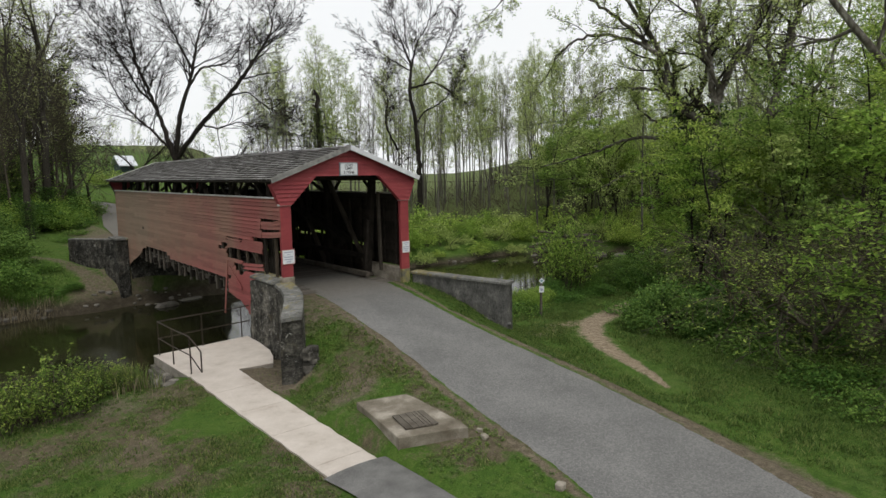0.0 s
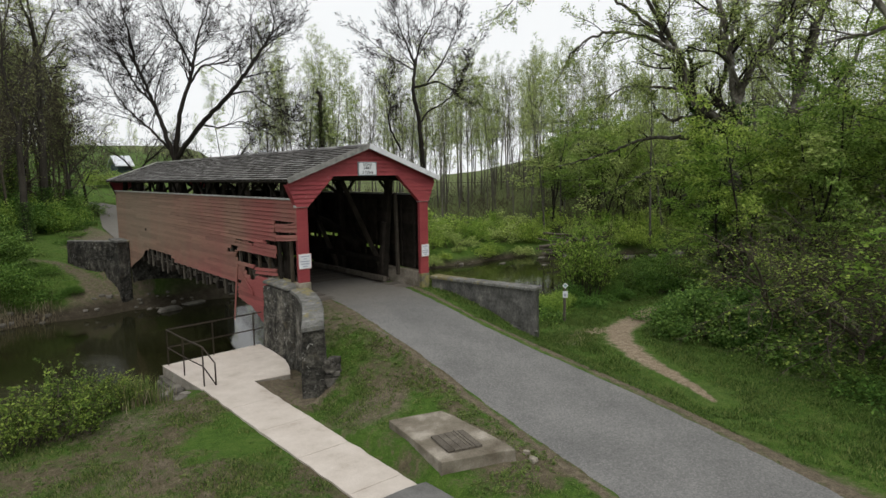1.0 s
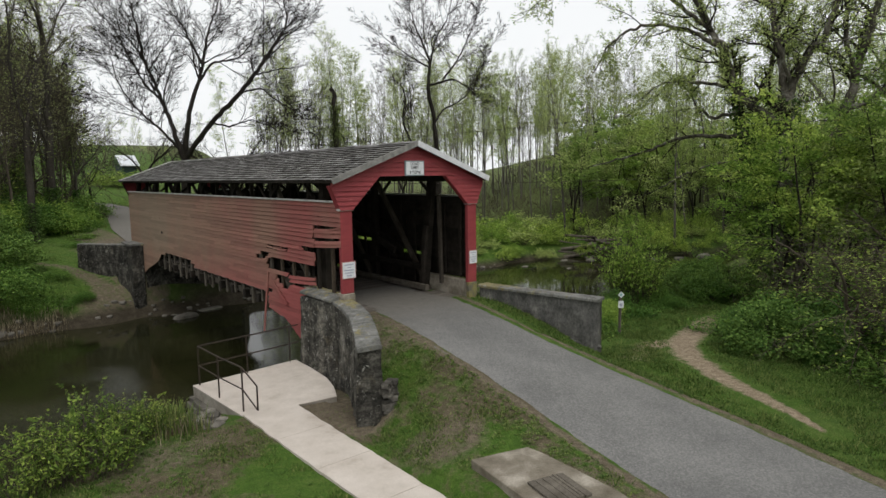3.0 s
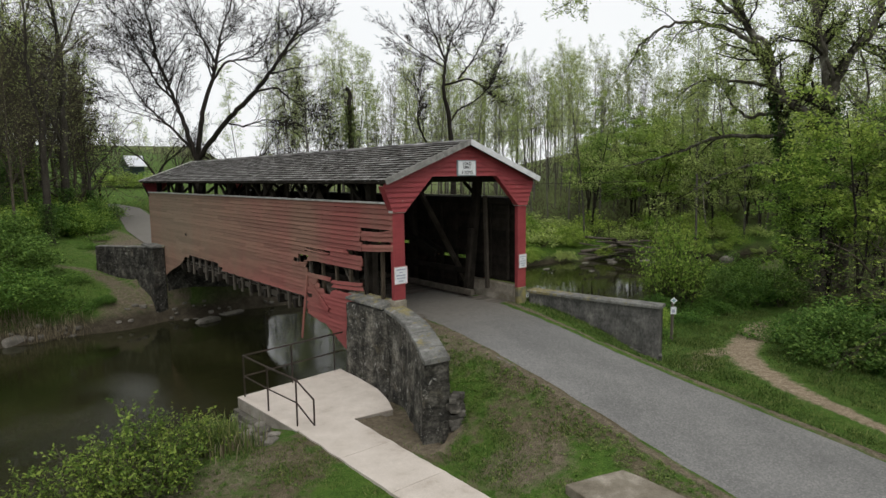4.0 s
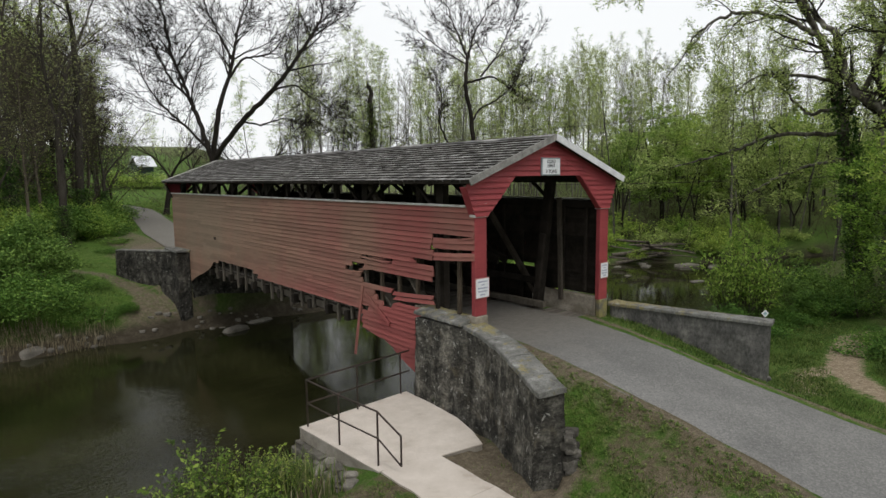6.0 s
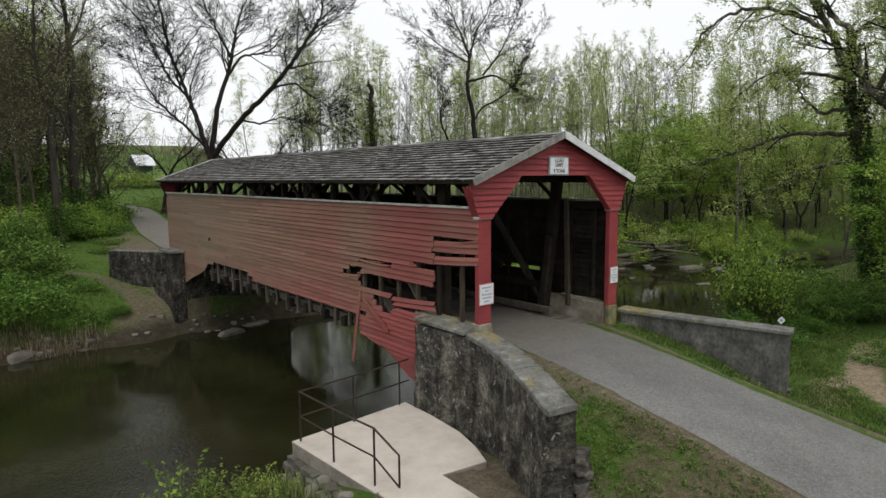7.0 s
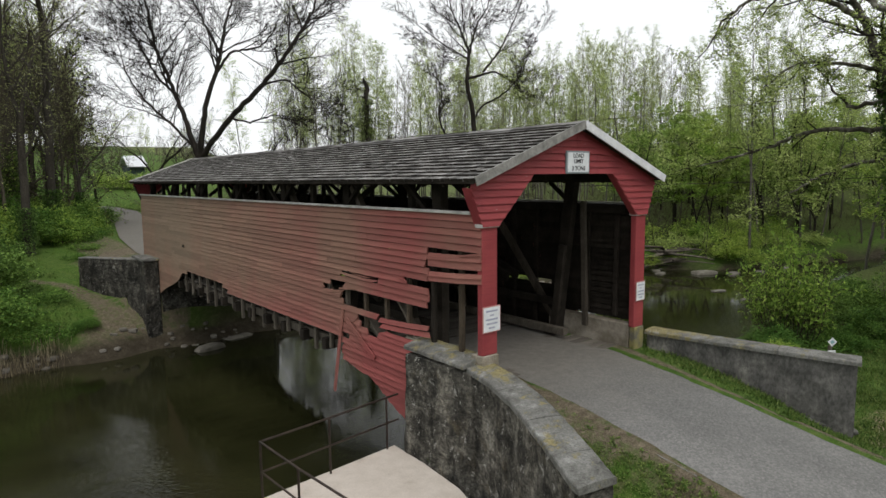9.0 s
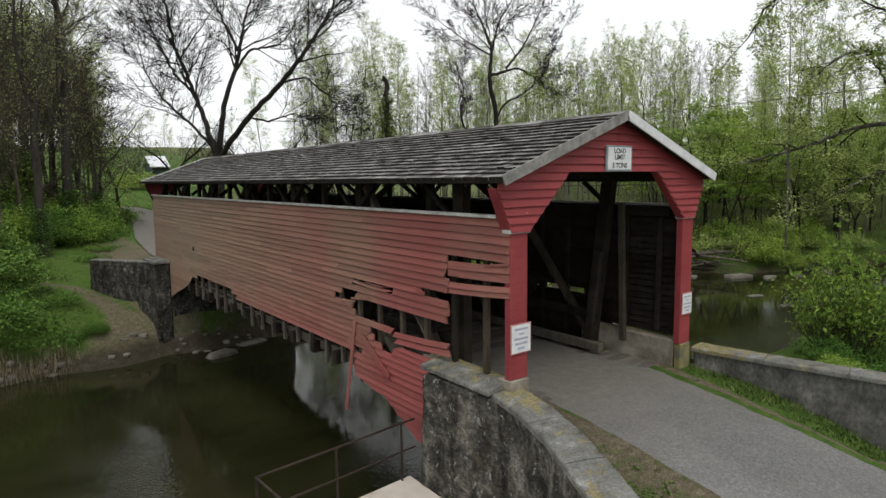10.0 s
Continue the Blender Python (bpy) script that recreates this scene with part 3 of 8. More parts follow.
def leaf_cards(rng, centres, size, flat=0.5, long=1.5):
    """Leaf blades: one kite-shaped, slightly folded blade at each centre."""
    n = len(centres)
    nrm = rng.normal(size=(n, 3))
    nrm[:, 2] = np.abs(nrm[:, 2]) + flat
    nrm /= np.linalg.norm(nrm, axis=1, keepdims=True)
    d = rng.normal(size=(n, 3))
    d -= nrm * (d * nrm).sum(1, keepdims=True)
    d /= np.linalg.norm(d, axis=1, keepdims=True) + 1e-9
    s = np.cross(nrm, d)
    z = (size * rng.uniform(0.6, 1.3, n))[:, None]
    tip, root = centres + d * z * long * 0.5, centres - d * z * long * 0.5
    a, b = centres + s * z * 0.42 + nrm * z * 0.1, centres - s * z * 0.42 + nrm * z * 0.1
    V = np.stack([root, a, tip, b], 1).reshape(-1, 3)
    F = np.arange(4 * n).reshape(-1, 4)
    return V, F


# ---- terrain ----
def step(a, b, x):
    t = np.clip((x - a) / (b - a), 0, 1)
    return t * t * (3 - 2 * t)


ROAD_Y = [-60, -30, -20, -16, -14, -12, -10.2, -9.0, -7.8, -6.3, -4.5, -2.8, -1.2, 0.4, 4.5]
ROAD_Z = [-2.2, -2.1, -2.0, -1.95, -1.9, -1.8, -1.67, -1.56, -1.40, -1.15, -0.86, -0.60, -0.47, -0.42, -0.415]
ROAD_L = [-16.0, -9.5, -5.7, -4.25, -3.55, -2.92, -2.60, -2.42, -2.27, -2.08, -1.90, -1.80, -1.58, -1.38, -1.36]
ROAD_R = [-11.0, -5.4, -2.0, -0.25, 0.52, 1.02, 1.34, 1.46, 1.44, 1.34, 1.27, 1.38, 1.62, 1.95, 2.05]
NEAR_X, NEAR_Y = [-400, -60, -30, -12, -8, -6, 3, 10, 18, 26, 32, 40, 50, 80, 400], [-60, -6, 0.5, 1.8, 2.2, 2.6, 2.6, 4.3, 4.8, 5.2, 6.6, 7.2, 5.0, -6, -120]
FAR_X, FAR_Y = [-400, -60, -30, -12, -6, -3, 0, 10, 20, 27, 32, 35, 38, 43, 50, 80, 400], [-40, 16, 21.5, 20.8, 20.6, 21.3, 20.6, 20.4, 20.6, 20.8, 20.0, 17.8, 15.0, 13.0, 10.5, 0, -110]
WALL_Y, WALL_X = [-3.7, -3.4, -2.3, -1.1, 0.1, 2.6], [-3.95, -3.78, -3.32, -2.90, -2.62, -2.6]
PATH_PTS = [(3.5, -10.4), (4.2, -9.3), (5.4, -7.1), (6.5, -5.6), (8.0, -4.55), (9.6, -4.05), (11.0, -3.7), (12.6, -3.5), (17, -4.2)]
SPUR_PTS = [(7.9, -4.4), (6.8, -4.0), (5.2, -4.5)]
FAR_ROAD = [(0.0, 23.6, -0.42), (-0.4, 29, -0.38), (0.4, 37, -0.15), (1.8, 45, 0.0), (4.0, 57, 0.15), (5.4, 66, 0.3), (5.0, 74, 0.5), (0.0, 82, 0.9)]
FAR_PATH = [(-6.8, 27.6), (-5.7, 26.4), (-5.0, 24.8), (-4.5, 23.2), (-4.3, 22.0), (-5.2, 21.2)]


def to_line(x, y, pts):
    best = np.full(np.shape(x), 1e9)
    for (ax, ay, *_), (bx, by, *_) in zip(pts, pts[1:]):
        t = np.clip(((x - ax) * (bx - ax) + (y - ay) * (by - ay)) / ((bx - ax) ** 2 + (by - ay) ** 2), 0, 1)
        best = np.minimum(best, np.hypot(x - ax - t * (bx - ax), y - ay - t * (by - ay)))
    return best


def wobble(x, y, s):
    return np.sin(x * 1.3 / s + 0.7) * np.sin(y * 1.1 / s + 1.9) + 0.5 * np.sin(x * 2.9 / s + y * 2.3 / s)


def walk_z(y):
    return np.interp(y, [-30, -9.2, -3.0, 0.0], [-1.75, -1.90, -2.0, -2.005])


def ground_z(x, y):
    x, y = np.asarray(x, float), np.asarray(y, float)
    yn, yf = np.interp(x, NEAR_X, NEAR_Y) + 0.25 * wobble(x, y, 1.5), np.interp(x, FAR_X, FAR_Y) + 0.3 * wobble(x, y, 1.9)
    bed = -4.6 + 0.0 * x
    # near side
    d = yn - y
    plate = np.where(x < -4.0, walk_z(y) - 0.045, -2.12) - 0.14 * step(-6.2, -12, x) - 0.15 * step(4, 14, x) + 0.03 * wobble(x, y, 2.0)
    near = np.interp(d, [-1.2, 0, 0.8, 2.0, 3.6], [0, 0.18, 0.55, 0.86, 1.0]) * (plate + 4.6) - 4.6
    near += 3.0 * step(25, 90, -y + 0.3 * np.abs(x)) * step(10, 40, x)
    # road bank
    rz, rl, rr = np.interp(y, ROAD_Y, ROAD_Z), np.interp(y, ROAD_Y, ROAD_L), np.interp(y, ROAD_Y, ROAD_R)
    out_l, out_r = np.maximum(rl - x, 0), np.maximum(x - rr, 0)
    bank = np.where(x < (rl + rr) / 2, rz - 0.008 - 0.12 * step(0.1, 0.6, x - rl) - np.interp(y, [-9.5, -8, -6.5, -4.5], [0.04, 0.07, 0.24, 0.53]) * np.maximum(out_l - 0.15, 0) - 0.5 * np.maximum(-4.68 - x, 0), rz - 0.008 - 0.12 * step(0.1, 0.6, rr - x) - 0.42 * np.maximum(out_r - 0.15, 0))
    bank = np.where(y > -3.75, np.where(x < (rl + rr) / 2, np.where(x < np.interp(y, WALL_Y, WALL_X), -9.0, rz - 0.008 - 0.12 * step(0.1, 0.6, x - rl) - np.interp(y, [-3.75, -2.6, -1.2, 0], [0.56, 0.26, 0.06, 0.03]) * out_l), np.where(x > 2.95 + 0.3 * np.maximum(-y, 0), -9.0, rz - 0.008 - 0.12 * step(0.1, 0.6, rr - x) - np.interp(y, [-4, -1, 0], [0.42, 0.1, 0.0]) * out_r)), bank)
    bank = np.where(y > 2.15, -9.0, bank)
    near = np.maximum(near, bank)
    on_walk = step(-4.68, -4.76, x) * step(-6.25, -6.1, x) * step(-0.6, -1.1, y)
    near = near + (np.minimum(near, walk_z(y) - 0.035) - near) * on_walk
    # far side
    e = y - yf
    left = step(6, -4, x)
    top = -0.45 * left + -1.7 * (1 - left)
    far = np.interp(e, [-1.2, 0, 0.6, 2.2, 6.0, 14.0], [0, 0.2, 0.34, 0.60, 0.80, 1.0]) * (top + 4.6) - 4.6
    far += 0.5 * step(12, 26, e) * left
    frd = to_line(x, y, FAR_ROAD)
    frz = np.interp(y, [p[1] for p in FAR_ROAD], [p[2] for p in FAR_ROAD])
    far = np.where((y > 23.2), frz - 0.04 + (far - frz) * step(1.6, 4.5, frd), far)
    far = np.where((y > 21.6) & (y <= 23.2) & (np.abs(x) < 2.75), -0.6, far)
    rad = np.hypot(x + 11, y + 12)
    az = np.degrees(np.arctan2(x + 11, np.maximum(y + 12, 1)))
    rise_l = np.interp(rad, [55, 80, 118, 160, 260, 420], [0, 1.2, 4.4, 9.5, 18, 24])
    rise_c = np.interp(rad, [70, 160, 420], [0, 2.0, 5.0])
    rise_r = np.interp(rad, [50, 80, 140, 260, 420], [0, 2.0, 10.0, 15, 20])
    sl, sr = step(24, 17, az), step(40, 54, az)
    rise = rise_l * sl + rise_r * sr + rise_c * (1 - sl - sr)
    far += rise * step(2, 25, e) * step(2.0, 12.0, np.where(y > 23, frd, 50))
    far += 3.2 * step(-1.5, -14, x) * step(30, 52, y)
    far += 0.12 * wobble(x, y, 4.0) * step(3, 10, e) * step(3, 6, np.where(y > 20, frd, 9))
    # washed-out hollow below the platform's corner
    near = near - 0.42 * np.exp(-((x + 6.75) / 0.42) ** 2 - ((y + 0.1) / 0.85) ** 2)
    mid = (yn + yf) / 2
    return np.where(y < mid, np.maximum(near, bed), np.maximum(far, bed))


def lines_of(lo, hi, stepsize, reach):
    inner = np.arange(lo, hi + 1e-6, stepsize)
    grow_by, outs = stepsize, [0.0]
    while outs[-1] < reach:
        grow_by *= 1.13
        outs.append(outs[-1] + grow_by)
    o = np.array(outs[1:])
    return np.concatenate([(lo - o)[::-1], inner, hi + o])


gx, gy = lines_of(-12, 12, 0.15, 1500), lines_of(-15, 24, 0.15, 1500)
GX, GY = np.meshgrid(gx, gy, indexing="ij")
GZ = ground_z(GX, GY)
nx, ny = GX.shape
ii, jj = np.meshgrid(np.arange(nx - 1), np.arange(ny - 1), indexing="ij")
quads = np.stack([ii * ny + jj, (ii + 1) * ny + jj, (ii + 1) * ny + jj + 1, ii * ny + jj + 1], -1).reshape(-1, 4)
ground_me = mesh_of("ground", np.stack([GX, GY, GZ], -1).reshape(-1, 3), quads, GROUND, True)
soil = np.clip(1.35 - to_line(GX, GY, PATH_PTS) / np.interp(GY, [-10.4, -9.3, -7, -4.5], [0.10, 0.26, 0.44, 0.58]), 0, 1)
soil = np.maximum(soil, 0.75 * np.clip(1.3 - to_line(GX, GY, SPUR_PTS) / 0.6, 0, 1))
rr_line = np.interp(GY, ROAD_Y, ROAD_R)
rl_line = np.interp(GY, ROAD_Y, ROAD_L)
verge = np.where(GY < 1, np.clip(1.1 - np.minimum(np.abs(GX - rr_line - 0.2) / np.interp(GY, [-14, -9, -4], [1.3, 0.6, 0.3]), np.abs(GX - rl_line + 0.05) / 0.28), 0, 1), 0)
dirt = 0.78 * verge
dirt = np.maximum(dirt, 0.63 * np.clip(1.4 - to_line(GX, GY, FAR_PATH) / np.interp(GY, [21, 24, 27], [1.3, 0.8, 0.45]), 0, 1))
dirt = np.maximum(dirt, 0.85 * np.clip(1.5 - np.hypot((GX + 2.6) / 2.2, (GY - 30.6) / 1.6), 0, 1))
dirt = np.maximum(dirt, 1.0 * step(-3.3, -3.7, GX) * step(-4.9, -4.6, GX) * step(-4.6, -3.6, GY) * step(-0.6, -1.2, GY))
dirt = np.maximum(dirt, 0.60 * step(-3.6, -2.4, GY) * step(-1.0, -1.5, GX) * step(-4.2, -3.8, GX))
dirt = np.maximum(dirt, 0.62 * np.clip(1.5 - np.hypot(GX + 3.9, GY + 6.0) / 1.2, 0, 1))
dirt = np.maximum(dirt, 0.60 * np.clip(1.5 - np.hypot((GX + 3.3) / 0.8, (GY + 9.2) / 1.8), 0, 1))
dirt = np.maximum(dirt, 0.60 * np.clip(1.6 - np.hypot((GX + 8.3) / 2.0, GY + 1.9) / 0.9, 0, 1))
dirt = np.maximum(dirt, 0.55 * np.clip(1.5 - np.hypot((GX + 8.6) / 1.5, (GY + 5.0) / 0.8) / 0.8, 0, 1))
wood_r = step(0.0, 2.0, (GX - np.interp(GY, [-40, -15, -12.7, -10.4, -7.5, -5, -2.6, 3], [2, 3.9, 6.0, 7.9, 9.0, 11.5, 16, 17])))
wood_f = step(5, 9, GY - np.interp(GX, FAR_X, FAR_Y)) * np.where(GX > np.where(GY > 34, 19, 6), 1, step(-5, -9, GX) * step(30, 36, GY))
wood = np.clip(np.where(GY < 5, wood_r, wood_f), 0, 1) * np.where((GX < 40) & (GX > -2), step(100, 80, GY), 1)
mud_and_shade = step(-2.95, -3.5, GZ) * np.where((GX > 5) & (GY > 12), step(-3.3, -3.75, GZ), 1)
# bare bank by the bridge, darkened too for the abutment's shadow
mud_and_shade = np.maximum(mud_and_shade, step(-0.9, -1.6, GZ) * step(-1.5, 0.5, GX) * step(9.5, 7.0, GX) * step(15, 17, GY) * step(27, 24, GY))
cover = ground_me.color_attributes.new("cover", "FLOAT_COLOR", "POINT")
cover.data.foreach_set("color", np.stack([soil, wood, mud_and_shade, dirt], -1).astype(np.float32).ravel())
solo("ground", ground_me, "uneven spring lawn with bare soil patches and creek banks", "ground", kind="structure")


def strip(name, rows, material, label, category):
    """A ribbon of surface: rows of (left xyz, right xyz)."""
    V, F, k = [], [], 8
    for i, (a, b) in enumerate(rows):
        for j in range(k + 1):
            t = j / k
            V.append([a[c] + (b[c] - a[c]) * t for c in range(3)])
            V[-1][2] += 0.05 * (1 - (2 * t - 1) ** 2)
        if i:
            p, q = (i - 1) * (k + 1), i * (k + 1)
            F += [(p + j, p + j + 1, q + j + 1, q + j) for j in range(k)]
    return solo(name, mesh_of(name, V, F, material, True), label, category, kind="structure")


ry = np.concatenate([np.arange(-60, -16, 0.5), np.arange(-16, 3.6, 0.1)])
edge = [0.018 * math.sin(v * 3.1) + 0.02 * math.sin(v * 7.7 + 1) + 0.012 * math.sin(v * 17.3) for v in ry]
strip("road", [((np.interp(v, ROAD_Y, ROAD_L) - e, v, np.interp(v, ROAD_Y, ROAD_Z) - 0.02), (np.interp(v, ROAD_Y, ROAD_R) + e, v, np.interp(v, ROAD_Y, ROAD_Z) - 0.02)) for v, e in zip(ry, edge)], ASPHALT, "worn grey asphalt lane leading into the covered bridge", "road")
fy = np.arange(23.4, 77, 0.5)
fx, fz = np.interp(fy, [p[1] for p in FAR_ROAD], [p[0] for p in FAR_ROAD]), np.interp(fy, [p[1] for p in FAR_ROAD], [p[2] for p in FAR_ROAD])
strip("road_beyond", [((x - 1.4, y, z + 0.01), (x + 1.4, y, z + 0.01)) for x, y, z in zip(fx, fy, fz)], ASPHALT, "grey asphalt lane curving away on the far bank", "road")

wx, wy = np.arange(-200, 200.1, 4.0), np.arange(-150, 60.1, 4.0)
WV = [(x, y, -3.92) for x in wx for y in wy]
solo("water", mesh_of("water", WV, [(i * len(wy) + j, (i + 1) * len(wy) + j, (i + 1) * len(wy) + j + 1, i * len(wy) + j + 1) for i in range(len(wx) - 1) for j in range(len(wy) - 1)], WATER), "dark still creek water with faint ripples", "water", kind="structure")

# ---- covered bridge ----
bridge = thing("covered_bridge", (0, 12, -0.5), "weathered red covered bridge with broken siding and grey shingle roof", "covered bridge")
rng = np.random.default_rng(5)
WALL_X_OUT, Y0, Y1, SILL, PITCH = 2.6, 0.36, 23.9, 2.94, 0.14
EAVE_X, EAVE_Z, RIDGE_Z, ROOF_Y0, ROOF_Y1 = 2.94, 3.57, 4.66, -0.24, 24.2

# truss timbers on both sides
PANEL = [1.78 + 3.62 * k for k in range(7)]
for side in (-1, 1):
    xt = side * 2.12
    beam("bottom_chord", (xt, 0.2, -0.66), (xt, 23.8, -0.66), 0.30, 0.34, OLD_SHADED_WOOD, bridge)
    beam("top_chord", (xt, 0.25, 3.56), (xt, 23.75, 3.56), 0.24, 0.20, OLD_SHADED_WOOD, bridge)
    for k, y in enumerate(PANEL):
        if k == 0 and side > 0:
            beam("truss_post", (xt - 0.06, y + 0.42, -0.45), (xt, y - 0.02, 3.5), 0.20, 0.30, OLD_SHADED_WOOD, bridge, up=(0, 1, 0))
            beam("arch_heel", (xt - 0.24, y + 0.34, -0.45), (xt - 0.20, y + 0.10, 1.9), 0.12, 0.20, OLD_SHADED_WOOD, bridge, up=(0, 1, 0))
            beam("truss_strut", (xt + 0.06, y - 0.42, -0.1), (xt + 0.1, y - 0.28, 3.0), 0.10, 0.14, DAYLIT_WOOD, bridge, up=(0, 1, 0))
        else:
            beam("truss_post", (xt, y, -0.8), (xt, y, 3.5), 0.20, 0.30, OLD_SHADED_WOOD, bridge, up=(0, 1, 0))
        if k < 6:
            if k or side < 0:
                beam("truss_strut", (xt, y + (0.97 if k == 0 else 1.88), -0.5), (xt, y + (0.97 if k == 0 else 1.88), 3.5), 0.12, 0.16, OLD_SHADED_WOOD, bridge, up=(0, 1, 0))
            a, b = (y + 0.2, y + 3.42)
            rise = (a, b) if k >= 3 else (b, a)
            # first braces coloured paler, as daylight from the opening reaches them
            beam("truss_brace", (xt, rise[0], 3.42), (xt, rise[1], -0.42), 0.15, 0.16, DAYLIT_WOOD if k < 2 else OLD_SHADED_WOOD, bridge, up=(1, 0, 0))
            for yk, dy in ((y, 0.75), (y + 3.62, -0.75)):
                beam("knee_brace", (side * 2.3, yk + dy * 1.15, 3.46), (side * 2.3, yk + dy * 0.12, 2.86), 0.09, 0.10, OLD_SHADED_WOOD, bridge, up=(1, 0, 0))
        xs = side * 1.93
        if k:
            beam("arch_strut", (xs, y, 3.0), (side * 1.1, y, 3.62), 0.10, 0.12, OLD_SHADED_WOOD, bridge)
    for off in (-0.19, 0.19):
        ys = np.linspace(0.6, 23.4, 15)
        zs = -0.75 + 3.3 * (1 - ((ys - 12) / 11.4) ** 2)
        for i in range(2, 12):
            beam("arch_timber", (xt + off, ys[i] - 0.05, zs[i]), (xt + off, ys[i + 1] + 0.05, zs[i + 1]), 0.11, 0.26, OLD_SHADED_WOOD, bridge)
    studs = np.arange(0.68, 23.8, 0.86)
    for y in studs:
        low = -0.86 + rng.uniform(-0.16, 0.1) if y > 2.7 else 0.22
        # right-hand studs take the darkened timber, gloom put into their colour
        beam("wall_stud", (side * 2.49, y + rng.uniform(-0.03, 0.03), low), (side * 2.49, y, 2.92), 0.09, 0.11, (GREY_WOOD if y > 4.6 else OLD_SHADED_WOOD if 1.2 < y < 2.0 else STUD_WOOD) if side < 0 else OLD_SHADED_WOOD, bridge, up=(0, 1, 0))
    beam("nailer", (side * 2.40, 0.4, 2.82), (side * 2.40, 23.8, 2.82), 0.08, 0.2, OLD_SHADED_WOOD, bridge)
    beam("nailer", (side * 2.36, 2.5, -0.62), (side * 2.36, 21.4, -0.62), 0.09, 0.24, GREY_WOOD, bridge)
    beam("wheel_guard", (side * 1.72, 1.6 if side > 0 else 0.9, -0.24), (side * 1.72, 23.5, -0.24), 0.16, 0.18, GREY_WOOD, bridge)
    beam("guard_rail", (side * 1.95, 1.9, 0.42), (side * 1.95, 23.5, 0.42), 0.06, 0.2, OLD_SHADED_WOOD, bridge)
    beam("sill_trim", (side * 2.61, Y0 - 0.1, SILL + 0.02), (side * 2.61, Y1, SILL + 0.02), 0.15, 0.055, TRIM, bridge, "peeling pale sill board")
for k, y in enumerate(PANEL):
    beam("tie_beam", (-2.04, y, 3.60), (2.04, y, 3.60), 0.18, 0.16, OLD_SHADED_WOOD, bridge)
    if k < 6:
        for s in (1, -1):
            beam("lateral_brace", (-2.0 * s, y + 0.1, 3.60), (2.0 * s, y + 3.5, 3.60), 0.11, 0.1, OLD_SHADED_WOOD, bridge)
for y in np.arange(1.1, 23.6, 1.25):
    beam("floor_beam", (-2.6, y, -0.68), (2.6, y, -0.68), 0.2, 0.3, OLD_SHADED_WOOD, bridge)
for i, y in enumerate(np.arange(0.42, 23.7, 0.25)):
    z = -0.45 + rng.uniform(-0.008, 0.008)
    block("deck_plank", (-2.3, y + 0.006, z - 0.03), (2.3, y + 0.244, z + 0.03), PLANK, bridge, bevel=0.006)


# siding: lapped boards row by row, cut by the broken places
def lower_edge(y):
    """Underside of the left wall's siding: a shallow arch, torn away along the middle."""
    return np.interp(y, [0, 1.93, 1.95, 1.98, 3.0, 3.7, 4.25, 5.08, 5.12, 6.6, 9.8, 12.9, 12.95, 15.0, 17.9, 18.5, 19.4, 20.6, 21.8, 23.9],
                     [0.3, 0.3, 0.0, -1.78, -1.42, -1.04, -0.92, -0.84, -0.30, -0.34, -0.31, -0.25, -0.10, -0.05, -0.10, -0.52, -0.82, -1.15, -1.62, -1.7])


BREAKS = {5: [(0.0, 1.59)], 6: [(0.0, 1.58)], 7: [(0.0, 1.62)], 8: [(0.0, 1.57)], 9: [(0.0, 1.6)], 10: [(0.0, 2.42)], 11: [(0.0, 1.6), (3.45, 4.98)], 12: [(0.0, 1.57)], 13: [(0.0, 1.62), (5.0, 5.6)],
          14: [(0.0, 5.95)], 15: [(0.0, 5.05)], 16: [(0.0, 5.0)], 17: [(0.0, 3.38)], 18: [(0.0, 3.36), (3.46, 4.3)], 19: [(0.0, 4.2)], 20: [(3.5, 3.9)], 22: [(4.75, 5.1)]}
RIGHT_BREAKS = {15: [(2.8, 4.4)], 13: [(6.2, 7.6), (9.3, 10.6), (12.4, 13.0)], 14: [(7.9, 9.0), (14.5, 15.6)], 9: [(16.0, 16.6)]}


def board_mesh(n, h, ragged0, ragged1, sag):
    """One clapboard along y, thin at its upper edge, with torn or clean ends."""
    xs = [0.0, 0.4 * n, 0.72 * n, n]
    V = []
    for i, y in enumerate(xs):
        y_low, y_high = y, y
        if i == 0 and ragged0:
            y_low, y_high = y + ragged0, y
        if i == 3 and ragged1:
            y_low, y_high = y, y - ragged1
        d = -sag * math.sin(math.pi * y / n)
        V += [(0.0, y_low, d), (0.050, y_low, d), (0.018, y_high, h + d), (0.0, y_high, h + d)]
    F = []
    for i in range(3):
        a, b = 4 * i, 4 * i + 4
        F += [(a, b, b + 1, a + 1), (a + 1, b + 1, b + 2, a + 2), (a + 2, b + 2, b + 3, a + 3), (a + 3, b + 3, b, a)]
    return V, F + [(0, 1, 2, 3), (15, 14, 13, 12)]


